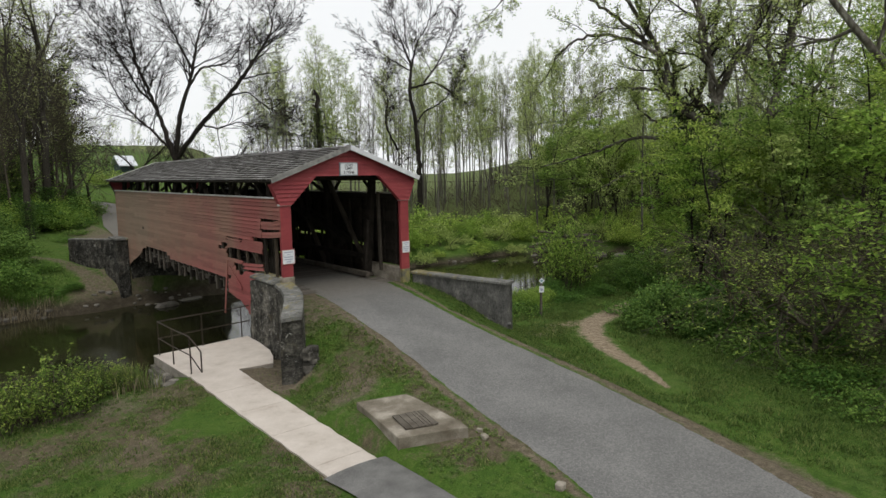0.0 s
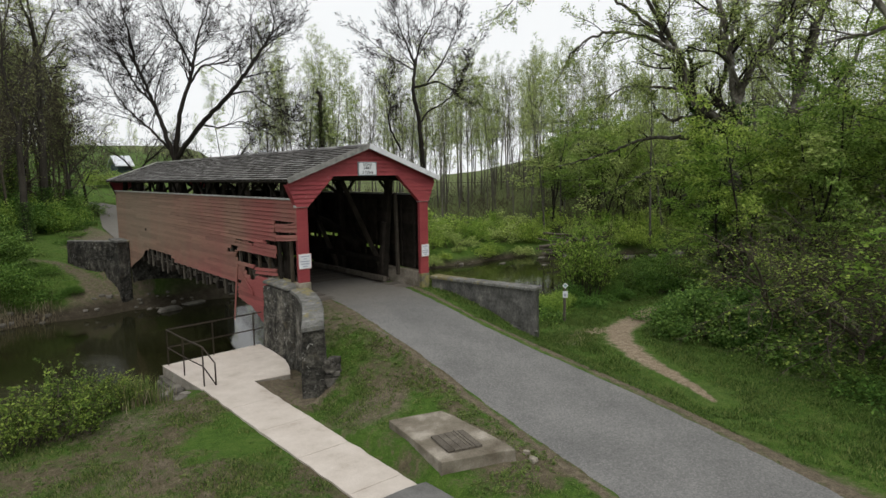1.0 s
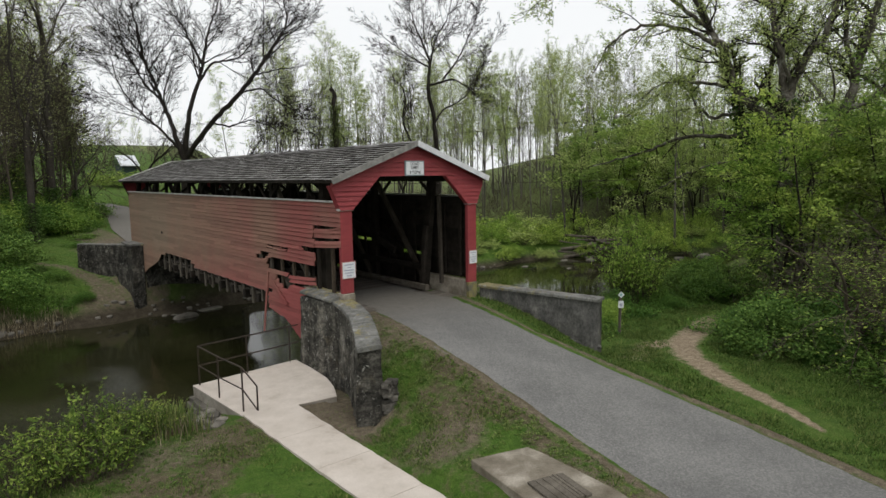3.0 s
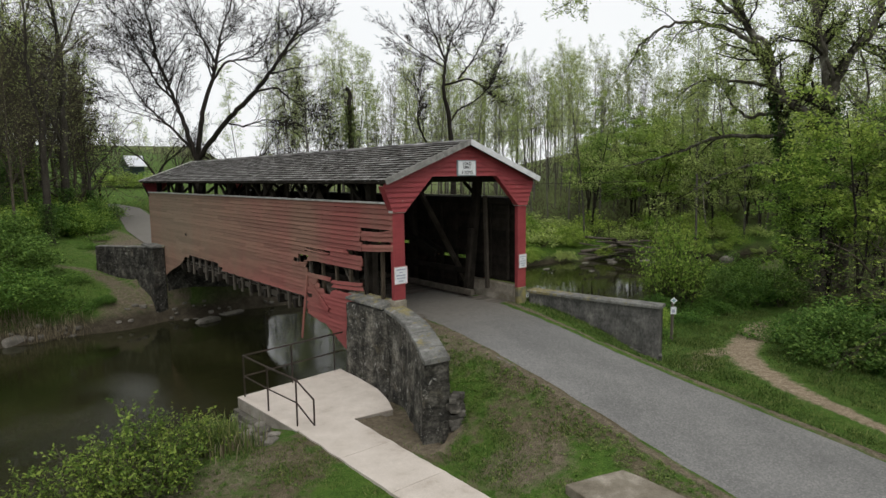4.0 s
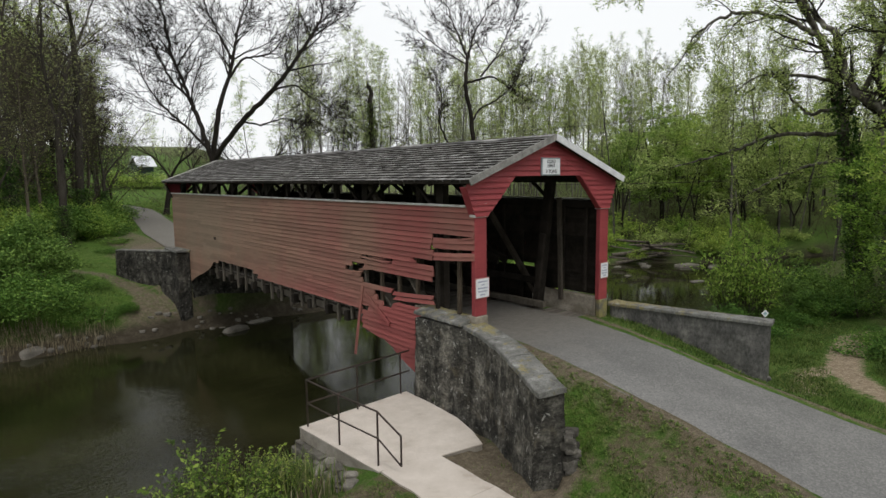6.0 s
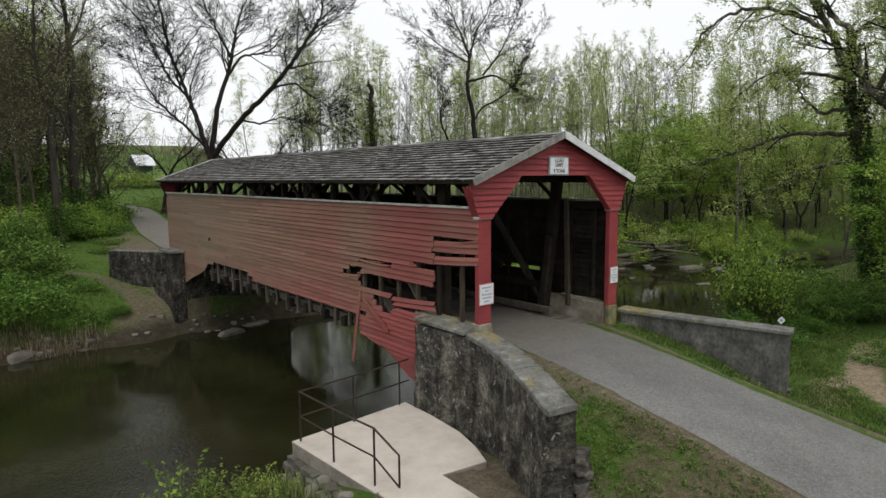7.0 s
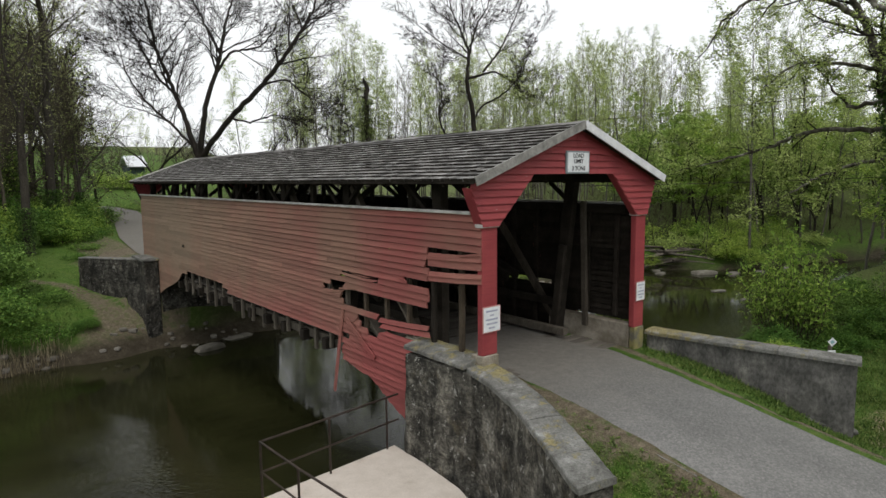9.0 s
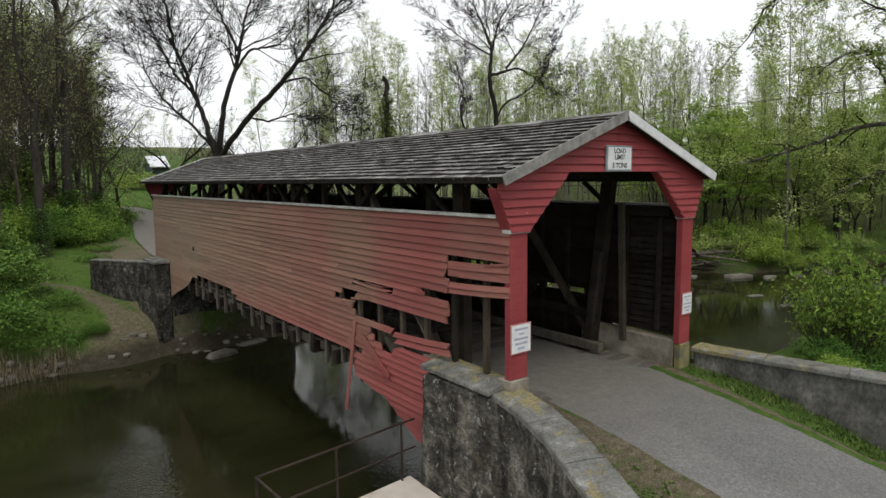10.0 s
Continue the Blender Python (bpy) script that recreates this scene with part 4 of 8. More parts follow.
def side_wall(side, breaks, edge_of):
    for row in range(33):
        z = SILL - PITCH * (row + 1)
        ys = np.arange(Y0 if side > 0 else 0.02, Y1 + 0.001, 0.04)
        low_y = edge_of(ys)
        sloped = ((ys > 1.94) & (ys < 5.1)) | (ys > 17.95)
        keep = low_y <= np.where(sloped, z + PITCH, z + 0.05)
        for a, b in breaks.get(row, []):
            keep &= ~((ys >= a) & (ys <= b))
        runs, start = [], None
        for y, ok in zip(ys, keep):
            if ok and start is None:
                start = y
            if not ok and start is not None:
                runs.append((start, last))
                start = None
            last = y
        if start is not None:
            runs.append((start, Y1))
        for a, b in runs:
            cuts = [a]
            while b - cuts[-1] > 5.2:
                cuts.append(cuts[-1] + rng.uniform(2.6, 4.6))
            cuts.append(b)
            for c, d in zip(cuts, cuts[1:]):
                torn0 = rng.uniform(-0.10, 0.12) if c == a and c > 0.5 and rng.random() < 0.8 else 0
                torn1 = rng.uniform(-0.10, 0.12) if d == b and d < Y1 - 0.5 and rng.random() < 0.8 else 0
                if d < 5.1 and c > 1.8 or c > 17.9:
                    full = ys[(ys >= c) & (ys <= d) & (low_y <= z + 0.01)]
                    lo_y, hi_y = (full[0], full[-1]) if len(full) else (c, c + 0.02) if d < 6 else (d - 0.02, d)
                    if lo_y - c > 0.05 and c == a:
                        torn0 = min(lo_y - c, 0.9)
                    if d - hi_y > 0.05 and d == b:
                        torn1 = -min(d - hi_y, 0.9)
                        d = max(hi_y, d - 0.9)
                n = d - c - 0.004
                if n < 0.15 and torn1 >= 0 or n < 0.01:
                    continue
                V, F = board_mesh(n, PITCH - 0.012 if side < 0 else PITCH + 0.02, torn0, torn1, rng.uniform(0.0, 0.003))
                V = [(side * (WALL_X_OUT + x - 0.02), c + y, z + zz + rng.uniform(-0.0015, 0.0015)) for x, y, zz in V]
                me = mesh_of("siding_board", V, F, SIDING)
                # bare inner faces, in the timber darkened for the gloomy inside
                me.materials.append(OLD_SHADED_WOOD)
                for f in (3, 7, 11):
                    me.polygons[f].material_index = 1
                part("siding_board", me, bridge)


side_wall(-1, BREAKS, lower_edge)
side_wall(1, RIGHT_BREAKS, lambda y: np.interp(y, [0, 2.4, 2.5, 4.5, 9, 16, 20, 21.8, 24], [0.1, 0.1, -1.4, -0.8, -0.35, -0.35, -0.9, -1.6, -1.7]))


def tilted_board(y0, z0, y1, z1, h, rag0=0.0, rag1=0.0, out=0.0):
    """A board that has slipped out of its row: its lower edge runs from (y0, z0) to (y1, z1)."""
    V, F = board_mesh(y1 - y0, h, rag0, rag1, 0.012)
    V = [(-(WALL_X_OUT + x - 0.02 + out), y0 + y, z0 + (z1 - z0) * y / (y1 - y0) + zz) for x, y, zz in V]
    me = mesh_of("siding_board", V, F, SIDING)
    me.materials.append(OLD_SHADED_WOOD)
    for f in (3, 7, 11):
        me.polygons[f].material_index = 1
    part("siding_board", me, bridge)


# slipped boards beside the portal, then those over the open bays
for y0, z0, y1, z1, h, r0, r1, o in ((0.02, 2.075, 1.60, 2.00, 0.125, 0, 0.03, 0), (0.02, 1.925, 1.57, 1.865, 0.14, 0, -0.04, 0), (0.02, 1.765, 1.62, 1.655, 0.09, 0, 0.06, 0), (0.02, 1.675, 1.56, 1.555, 0.10, 0, -0.03, 0),
                                     (1.57, 0.515, 3.42, 0.385, 0.10, 0.05, 0.06, 0.012), (1.60, 0.385, 3.38, 0.262, 0.10, -0.06, 0.12, 0.015), (1.96, 0.13, 3.40, 0.135, 0.075, 0, 0.25, 0),
                                     (3.42, 1.262, 4.97, 1.292, 0.055, 0.22, -0.2, 0.006), (3.5, 1.352, 4.4, 1.350, 0.022, 0.3, -0.3, 0.0), (5.02, 0.752, 5.55, 0.80, 0.06, 0.2, 0, 0.01), (4.35, 0.185, 5.0, 0.215, 0.10, 0.14, 0, 0.01)):
    tilted_board(y0, z0, y1, z1, h, r0, r1, o)
# loose and hanging boards over the torn part
for p0, p1, w in (((-2.64, 4.97, 0.45), (-2.68, 5.42, -1.75), 0.12), ((-2.66, 4.78, 0.22), (-2.67, 3.55, -0.50), 0.13), ((-2.61, 0.62, 2.13), (-2.62, 0.02, 2.22), 0.05),
                  ((-2.62, 4.3, 1.02), (-2.65, 5.1, 0.93), 0.05),
                  ((-2.62, 2.3, 1.42), (-2.64, 2.55, 1.50), 0.07), ((-2.62, 4.2, -0.02), (-2.62, 5.05, 0.04), 0.12), ((-2.62, 4.95, 0.88), (-2.64, 5.6, 0.80), 0.05)):
    beam("loose_board", p0, p1, 0.022, w, SIDING, bridge, "splintered loose red board", up=(0, 0, 1) if abs(p1[2] - p0[2]) < 0.8 else (0, 1, 0), bevel=0.004)
beam("inner_brace", (-2.30, 4.35, 0.35), (-2.34, 3.3, -0.35), 0.10, 0.24, GREY_WOOD, bridge, up=(1, 0, 0))
beam("inner_brace", (-2.36, 3.3, 1.3), (-2.38, 2.1, 0.1), 0.06, 0.16, GREY_WOOD, bridge, up=(1, 0, 0))
# dark plate stands for the shade in a knot hole; no opening is cut
part("knot_hole", (box_bm((0.02, 0.22, 0.12), 0.004, pose(-2.626, 17.6, 0.98)), OLD_SHADED_WOOD), bridge)

# portals: posts, clapboard gable and brackets, at both ends
OPEN_IN, OPEN_LOW, OPEN_TOP_X, OPEN_TOP = 2.21, 2.72, 1.26, 3.66


def outer_half(z):
    return min((RIDGE_Z - 0.06 - z) / (RIDGE_Z - EAVE_Z) * EAVE_X, np.interp(z, [2.7, 3.42, 5], [2.60, 2.90, 2.90])) if z > 3.3 else float(np.interp(z, [2.7, 3.42], [2.60, 2.90]))


def inner_half(z):
    return float(np.interp(z, [OPEN_LOW, OPEN_TOP], [OPEN_IN, OPEN_TOP_X]))


def portal(yf, out):
    """out: -1 for the near end, whose boards face -y."""
    for side in (-1, 1):
        base = 0.33 if side < 0 and out < 0 else 0.08
        block("portal_post", (min(side * 2.22, side * 2.6), yf, base) if out < 0 else (min(side * 2.22, side * 2.6), yf - 0.14, base), (max(side * 2.22, side * 2.6), yf + 0.14, 2.74) if out < 0 else (max(side * 2.22, side * 2.6), yf, 2.74), PORTAL, bridge, bevel=0.012)
        block("post_cap", (min(side * 2.19, side * 2.63), yf + out * 0.03 - (0 if out < 0 else 0.2), 2.70), (max(side * 2.19, side * 2.63), yf + out * 0.03 + (0.2 if out < 0 else 0), 2.775), TRIM if out < 0 else OLD_SHADED_WOOD, bridge, "peeling trim board")
        beam("portal_return", (side * 2.60, yf - out * 0.10, 2.74), (side * 2.90, yf - out * 0.10, 3.42), 0.2, 0.03, PORTAL if out < 0 else OLD_SHADED_WOOD, bridge, up=(side, 0, -0.3))
        beam("opening_trim", (side * OPEN_IN, yf - out * 0.06, OPEN_LOW), (side * OPEN_TOP_X, yf - out * 0.06, OPEN_TOP), 0.16, 0.03, PORTAL, bridge, up=(side, 0, 0.6))
    pitch = (OPEN_TOP - OPEN_LOW) / 7
    z = OPEN_LOW
    while z < RIDGE_Z - 0.12:
        z2 = min(z + pitch + 0.012, RIDGE_Z - 0.07)
        spans = [(-outer_half(z), -inner_half(z), -outer_half(z2), -inner_half(z2)), (inner_half(z), outer_half(z), inner_half(z2), outer_half(z2))]
        if z > OPEN_TOP - 0.01:
            cut = rng.uniform(-0.9, 0.9) if outer_half(z) > 1.4 else 0
            spans = [(-outer_half(z), cut, -outer_half(z2), cut), (cut + 0.004, outer_half(z), cut + 0.004, outer_half(z2))]
        for a, b, c, d in spans:
            V = [(a, yf, z), (b, yf, z), (b, yf + out * 0.048, z), (a, yf + out * 0.048, z), (c, yf, z2), (d, yf, z2), (d, yf + out * 0.010, z2), (c, yf + out * 0.010, z2)]
            part("gable_board", mesh_of("gable_board", V, [(0, 1, 2, 3), (7, 6, 5, 4), (0, 4, 5, 1), (1, 5, 6, 2), (2, 6, 7, 3), (3, 7, 4, 0)], PORTAL), bridge)
        z += pitch
    beam("portal_header", (-1.5, yf - out * 0.14, 3.74), (1.5, yf - out * 0.14, 3.74), 0.2, 0.16, OLD_SHADED_WOOD, bridge)


portal(0.0, -1)
portal(23.95, 1)

# roof: boarding, rafters, shingles, barge boards
roof = part("roof", mesh_of("roof", [(-EAVE_X, ROOF_Y0 + 0.03, EAVE_Z - 0.03), (0, ROOF_Y0 + 0.03, RIDGE_Z - 0.03), (EAVE_X, ROOF_Y0 + 0.03, EAVE_Z - 0.03), (-EAVE_X, ROOF_Y0 + 0.03, EAVE_Z - 0.06), (0, ROOF_Y0 + 0.03, RIDGE_Z - 0.06), (EAVE_X, ROOF_Y0 + 0.03, EAVE_Z - 0.06)]
            + [(-EAVE_X, ROOF_Y1, EAVE_Z - 0.03), (0, ROOF_Y1, RIDGE_Z - 0.03), (EAVE_X, ROOF_Y1, EAVE_Z - 0.03), (-EAVE_X, ROOF_Y1, EAVE_Z - 0.06), (0, ROOF_Y1, RIDGE_Z - 0.06), (EAVE_X, ROOF_Y1, EAVE_Z - 0.06)],
            [(0, 1, 7, 6), (1, 2, 8, 7), (3, 9, 10, 4), (4, 10, 11, 5), (0, 6, 9, 3), (2, 5, 11, 8), (0, 3, 4, 1), (1, 4, 5, 2), (6, 7, 10, 9), (7, 8, 11, 10)], OLD_SHADED_WOOD), bridge, "weathered grey wood shingle roof")
slope = math.atan2(RIDGE_Z - EAVE_Z, EAVE_X)
run = math.hypot(EAVE_X, RIDGE_Z - EAVE_Z)
for y in np.arange(0.15, 24, 0.62):
    for side in (-1, 1):
        beam("rafter", (side * (EAVE_X - 0.06), y, EAVE_Z - 0.10), (0, y, RIDGE_Z - 0.11), 0.06, 0.09, OLD_SHADED_WOOD, roof)
COURSE = 0.205
tile_cache = []
for k in range(5):
    w = 0.13 + 0.02 * k
    V = [(-0.19, -w / 2, 0), (0.19, -w / 2, 0), (0.19, w / 2, 0), (-0.19, w / 2, 0), (-0.19, -w / 2 + 0.002, 0.052), (0.19, -w / 2, 0.008), (0.19, w / 2, 0.008), (-0.19, w / 2 - 0.002, 0.052)]
    tile_cache.append((w, mesh_of("shingle", V, [(3, 2, 1, 0), (4, 5, 6, 7), (0, 1, 5, 4), (1, 2, 6, 5), (2, 3, 7, 6), (3, 0, 4, 7)], SHINGLE)))
    # butt face coloured dark to paint in the shadow gap under each course
    tile_cache[-1][1].materials.append(OLD_SHADED_WOOD)
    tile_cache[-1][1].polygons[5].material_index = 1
rest_V, rest_F, singles = [], [], 0
box_f = [(3, 2, 1, 0), (4, 5, 6, 7), (0, 1, 5, 4), (1, 2, 6, 5), (2, 3, 7, 6), (3, 0, 4, 7)]
for side in (-1, 1):
    n_course = int(run / COURSE) + 1
    for c in range(n_course):
        s = min(0.16 + c * COURSE, run - 0.10)
        y = ROOF_Y0 + 0.03 - rng.uniform(0, 0.03)
        while y < ROOF_Y1:
            k = int(rng.integers(0, 5))
            w, me = tile_cache[k]
            lift = rng.uniform(0, 0.006) + (0.014 if rng.random() < 0.015 else 0)
            d = s + rng.uniform(-0.006, 0.006)
            m = Matrix.Translation((side * (EAVE_X - d * math.cos(slope)), y + w / 2, EAVE_Z - 0.028 + d * math.sin(slope) + lift)) @ Matrix.Rotation(side * slope if side > 0 else -slope, 4, "Y") @ Matrix.Rotation(rng.uniform(-0.006, 0.006), 4, "Z")
            if side > 0:
                m = m @ Matrix.Rotation(math.pi, 4, "Z")
            tilt = Matrix.Rotation(0.04 + rng.uniform(0, 0.008), 4, "Y")
            m = m @ tilt
            if side < 0 and y < 2.85 and singles < 300:
                part("shingle", me, roof, place=m)
                singles += 1
            else:
                b = len(rest_V)
                rest_V += [tuple(m @ v.co) for v in me.vertices]
                rest_F += [tuple(b + i for i in f) for f in box_f]
            y += w + rng.uniform(0.003, 0.008)
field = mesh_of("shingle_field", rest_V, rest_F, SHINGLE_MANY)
# same dark butt faces, painted-in shadow lines between the courses
field.materials.append(OLD_SHADED_WOOD)
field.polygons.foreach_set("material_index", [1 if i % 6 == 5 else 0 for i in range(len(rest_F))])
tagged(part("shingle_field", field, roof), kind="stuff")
for side in (-1, 1):
    y = ROOF_Y0
    while y < ROOF_Y1:
        n = rng.uniform(0.5, 0.9)
        m = Matrix.Translation((side * 0.075, min(y + n / 2, ROOF_Y1), RIDGE_Z + 0.008 + rng.uniform(-0.004, 0.01))) @ Matrix.Rotation(side * slope, 4, "Y")
        part("ridge_board", (box_bm((0.17, n, 0.02), 0.004, m), SHINGLE), roof)
        y += n + 0.01
    for y, mat, lab in ((ROOF_Y0, OLD_TRIM if side < 0 else WHITE_TRIM, "greyed white barge board"), (ROOF_Y1, TRIM, "grey barge board")):
        beam("barge_board", (side * (EAVE_X + 0.03), y, EAVE_Z - 0.035), (0.0, y, RIDGE_Z - 0.02), 0.03, 0.17, mat, bridge, lab, bevel=0.004)
    beam("fascia", (side * (EAVE_X + 0.01), ROOF_Y0 + 0.05, EAVE_Z - 0.05), (side * (EAVE_X + 0.01), ROOF_Y1, EAVE_Z - 0.05), 0.02, 0.05, OLD_SHADED_WOOD, bridge)

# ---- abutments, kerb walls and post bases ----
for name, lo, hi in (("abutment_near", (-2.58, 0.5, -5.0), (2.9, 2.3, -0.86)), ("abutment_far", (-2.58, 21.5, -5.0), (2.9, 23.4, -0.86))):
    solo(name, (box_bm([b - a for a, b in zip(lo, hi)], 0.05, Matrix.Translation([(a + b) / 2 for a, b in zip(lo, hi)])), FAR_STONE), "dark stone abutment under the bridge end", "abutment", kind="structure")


def kerb_block(name, lo, hi, mat, label):
    c, s = [(a + b) / 2 for a, b in zip(lo, hi)], [b - a for a, b in zip(lo, hi)]
    return solo(name, (box_bm(s, 0.02, Matrix.Translation(c)), mat), label, "concrete block", kind="structure")


kerb_block("portal_kerb_right", (2.24, 0.15, -0.75), (2.5, 2.6, 0.13), OLD_CONCRETE, "low concrete kerb wall inside the portal")
kerb_block("post_base_right", (2.235, -0.03, -0.85), (2.6, 0.13, 0.08), YELLOW_BASE, "flaked yellow painted concrete post base")
kerb_block("post_base_left", (-2.62, -0.03, -0.75), (-2.2, 0.30, 0.33), OLD_CONCRETE, "pale concrete post base")
kerb_block("wall_sill_left", (-2.58, 0.43, -0.86), (-2.28, 2.46, 0.24), OLD_CONCRETE, "concrete sill under the open siding")


# ---- wing walls ----
def swept_wall(name, ys, xc, half_top, half_low, top, low, mat, label, seed, relief=0.03):
    """A masonry wall along a curve in plan, battered, with an uneven face."""
    n, k = len(ys), 64
    tang = np.gradient(np.stack([xc, ys], 1), axis=0)
    tang /= np.linalg.norm(tang, axis=1, keepdims=True)
    nor = np.stack([tang[:, 1], -tang[:, 0]], 1)
    V = []
    up = 1 - np.linspace(1, 0, k) ** 1.5
    prof = [(-1, t) for t in up] + [(1, t) for t in up[::-1]]
    for i in range(n):
        for s, t in prof:
            half = half_low + (half_top - half_low) * t
            z = low[i] + (top[i] - low[i]) * t
            p = Vector((xc[i] + nor[i, 0] * s * half, ys[i] + nor[i, 1] * s * half, z))
            q = Vector((p.x, p.y, p.z * 1.7)) * 3.6 + Vector((seed, 0, 0)) + noise.noise_vector(p * 3.0) * 0.35
            near_, next_ = noise.voronoi(q)[0][:2]
            bumpy = 0.035 * noise.noise(p * 2.6 + Vector((seed, 0, 0))) + 0.016 * noise.noise(p * 9.0) + relief * min(1.0, (next_ - near_) * 3.5)
            bumpy *= min(1.0, (1 - t) * 8 + 0.15)
            V.append((p.x + nor[i, 0] * s * bumpy, p.y + nor[i, 1] * s * bumpy, z))
    m = len(prof)
    F = [(i * m + j, i * m + (j + 1) % m, (i + 1) * m + (j + 1) % m, (i + 1) * m + j) for i in range(n - 1) for j in range(m)]
    F += [tuple(range(m)), tuple(reversed(range((n - 1) * m, n * m)))]
    bm = bmesh.new()
    vs = [bm.verts.new(v) for v in V]
    for f in F:
        bm.faces.new([vs[a] for a in f])
    return from_bm(name, bm, mat, True)


def coping(name, ys, xc, half, top, thick, parent, mat, seed, label="", tilt=0.0):
    """One coping slab along part of a wall's curve."""
    tang = np.gradient(np.stack([xc, ys], 1), axis=0)
    tang /= np.linalg.norm(tang, axis=1, keepdims=True)
    nor = np.stack([tang[:, 1], -tang[:, 0]], 1)
    bm = bmesh.new()
    rings = []
    for i in range(len(ys)):
        ring = []
        for s, dz in ((-1, -thick), (-1, -0.02), (-0.94, 0), (-0.3, 0.012), (0.3, 0.012), (0.94, 0), (1, -0.02), (1, -thick)):
            h = half + 0.012 * noise.noise(Vector((xc[i] * 4, ys[i] * 4, s + seed)))
            ring.append(bm.verts.new((xc[i] + nor[i, 0] * s * h, ys[i] + nor[i, 1] * s * h, top[i] + dz - tilt * s + 0.010 * noise.noise(Vector((xc[i] * 6 + s * 3, ys[i] * 6, seed))))))
        rings.append(ring)
    for a, b in zip(rings, rings[1:]):
        for j in range(8):
            bm.faces.new((a[j], a[(j + 1) % 8], b[(j + 1) % 8], b[j]))
    bm.faces.new(rings[0])
    bm.faces.new(list(reversed(rings[-1])))
    return part(name, (bm, mat), parent, label)


CURVE_Y, CURVE_X = [-3.66, -3.56, -2.95, -2.22, -1.37, -0.62, 0.1, 1.0, 2.4], [-4.10, -4.06, -3.72, -3.33, -2.92, -2.68, -2.58, -2.58, -2.6]
wing = thing("wing_wall", (-3.2, -0.8, -2.1), "curved stained stone wing wall with lichened coping beside the lane", "wing wall")
wy_ = np.linspace(1.86, -3.6, 110)
wx_ = np.interp(wy_, CURVE_Y, CURVE_X) - np.where(wy_ > 0, 0.05 * wy_, 0)
wtop = np.interp(wy_, [-3.6, -2.2, -0.9, 0.0, 2.4], [-0.22, -0.13, -0.05, 0.05, 0.07])
part("masonry", swept_wall("masonry", wy_, wx_ - np.where(wy_ > 0, 0.06, 0.0), 0.265, 0.42, wtop, np.full(110, -4.6), WALL_STONE, "", 3, 0.012), wing)
for a, b, lift, seed in ((1.99, 0.15, 0.185, 1), (0.12, -0.95, 0.10, 2), (-0.965, -2.05, 0.095, 3), (-2.065, -3.0, 0.09, 4), (-3.01, -3.68, 0.09, 5)):
    ys = np.linspace(a, b, 12)
    xs = np.interp(ys, CURVE_Y, CURVE_X)
    coping("coping_slab", ys, xs - (0.065 if seed == 1 else 0.0), 0.30 if seed == 1 else 0.29, np.interp(ys, [-3.6, -2.2, -0.9, 0.0, 2.4], [-0.22, -0.13, -0.05, 0.05, 0.07]) + lift, 0.075 if seed == 1 else 0.10, wing, COPING, seed, tilt=0.045 if seed == 1 else 0.015)


def stone_bm(rngs, size, at, turn, square=0.55):
    bm = bmesh.new()
    bmesh.ops.create_icosphere(bm, subdivisions=2, radius=0.5)
    off = Vector(rngs.uniform(-9, 9, 3))
    for v in bm.verts:
        c = Vector([math.copysign(abs(a) ** square, a) for a in v.co])
        v.co = c * 0.58 * (1 + 0.20 * noise.noise(c * 1.9 + off) + 0.07 * noise.noise(c * 5.0 + off))
    bmesh.ops.transform(bm, matrix=Matrix.Translation(at) @ Matrix.Rotation(turn, 4, "Z") @ Matrix.Diagonal((*size, 1)), verts=bm.verts)
    return bm


for k in range(24):
    zr = -1.98 + 0.125 * (k // 3) + rng.uniform(-0.03, 0.03)
    s = (rng.uniform(0.16, 0.36), rng.uniform(0.16, 0.34), rng.uniform(0.09, 0.19))
    part("toe_stone", (stone_bm(rng, s, (-3.60 + 0.17 * (k % 3) - 0.025 * (k // 3), -3.74 + 0.12 * (k % 3) + rng.uniform(-0.06, 0.06), zr), rng.uniform(0, 3), 0.28), TOE_STONE), wing)

parapet = thing("parapet_wall", (3.3, -2.0, -1.2), "grey parged parapet wall with pale coping beside the lane", "parapet wall")
py_ = np.linspace(-0.06, -4.05, 48)
px_ = 2.86 + 1.06 * ((-py_ - 0.06) / 4.0) ** 1.15
ptop = np.interp(py_, [-4.05, 0], [-0.17, -0.12])
part("masonry", swept_wall("masonry", py_, px_, 0.21, 0.25, ptop, np.full(48, -2.7), PARGE, "", 8, 0.006), parapet)
for a, b, seed in ((-0.02, -1.35, 1), (-1.36, -2.7, 2), (-2.71, -4.11, 3)):
    ys = np.linspace(a, b, 10)
    coping("coping_slab", ys, 2.86 + 1.06 * np.maximum((-ys - 0.06) / 4.0, 0) ** 1.15, 0.27, np.interp(ys, [-4.05, 0], [-0.09, -0.03]), 0.085, parapet, COPING, seed + 20)
for k in range(7):
    part("footing_stone", (stone_bm(rng, (0.55, 0.30, 0.16), (3.1 + 0.12 * k, -2.5 - 0.24 * k, -1.28 - 0.055 * k), 2.0), PARGE), parapet)

far_wing = thing("wing_wall", (-3.5, 24.5, -2.0), "dark stone wing wall with a square pier on the far bank", "wing wall")
fy_ = np.linspace(22.4, 26.3, 40)
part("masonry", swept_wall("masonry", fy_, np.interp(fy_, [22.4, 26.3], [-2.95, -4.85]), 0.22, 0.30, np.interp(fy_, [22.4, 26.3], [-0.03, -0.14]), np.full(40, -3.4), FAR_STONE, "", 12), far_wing)
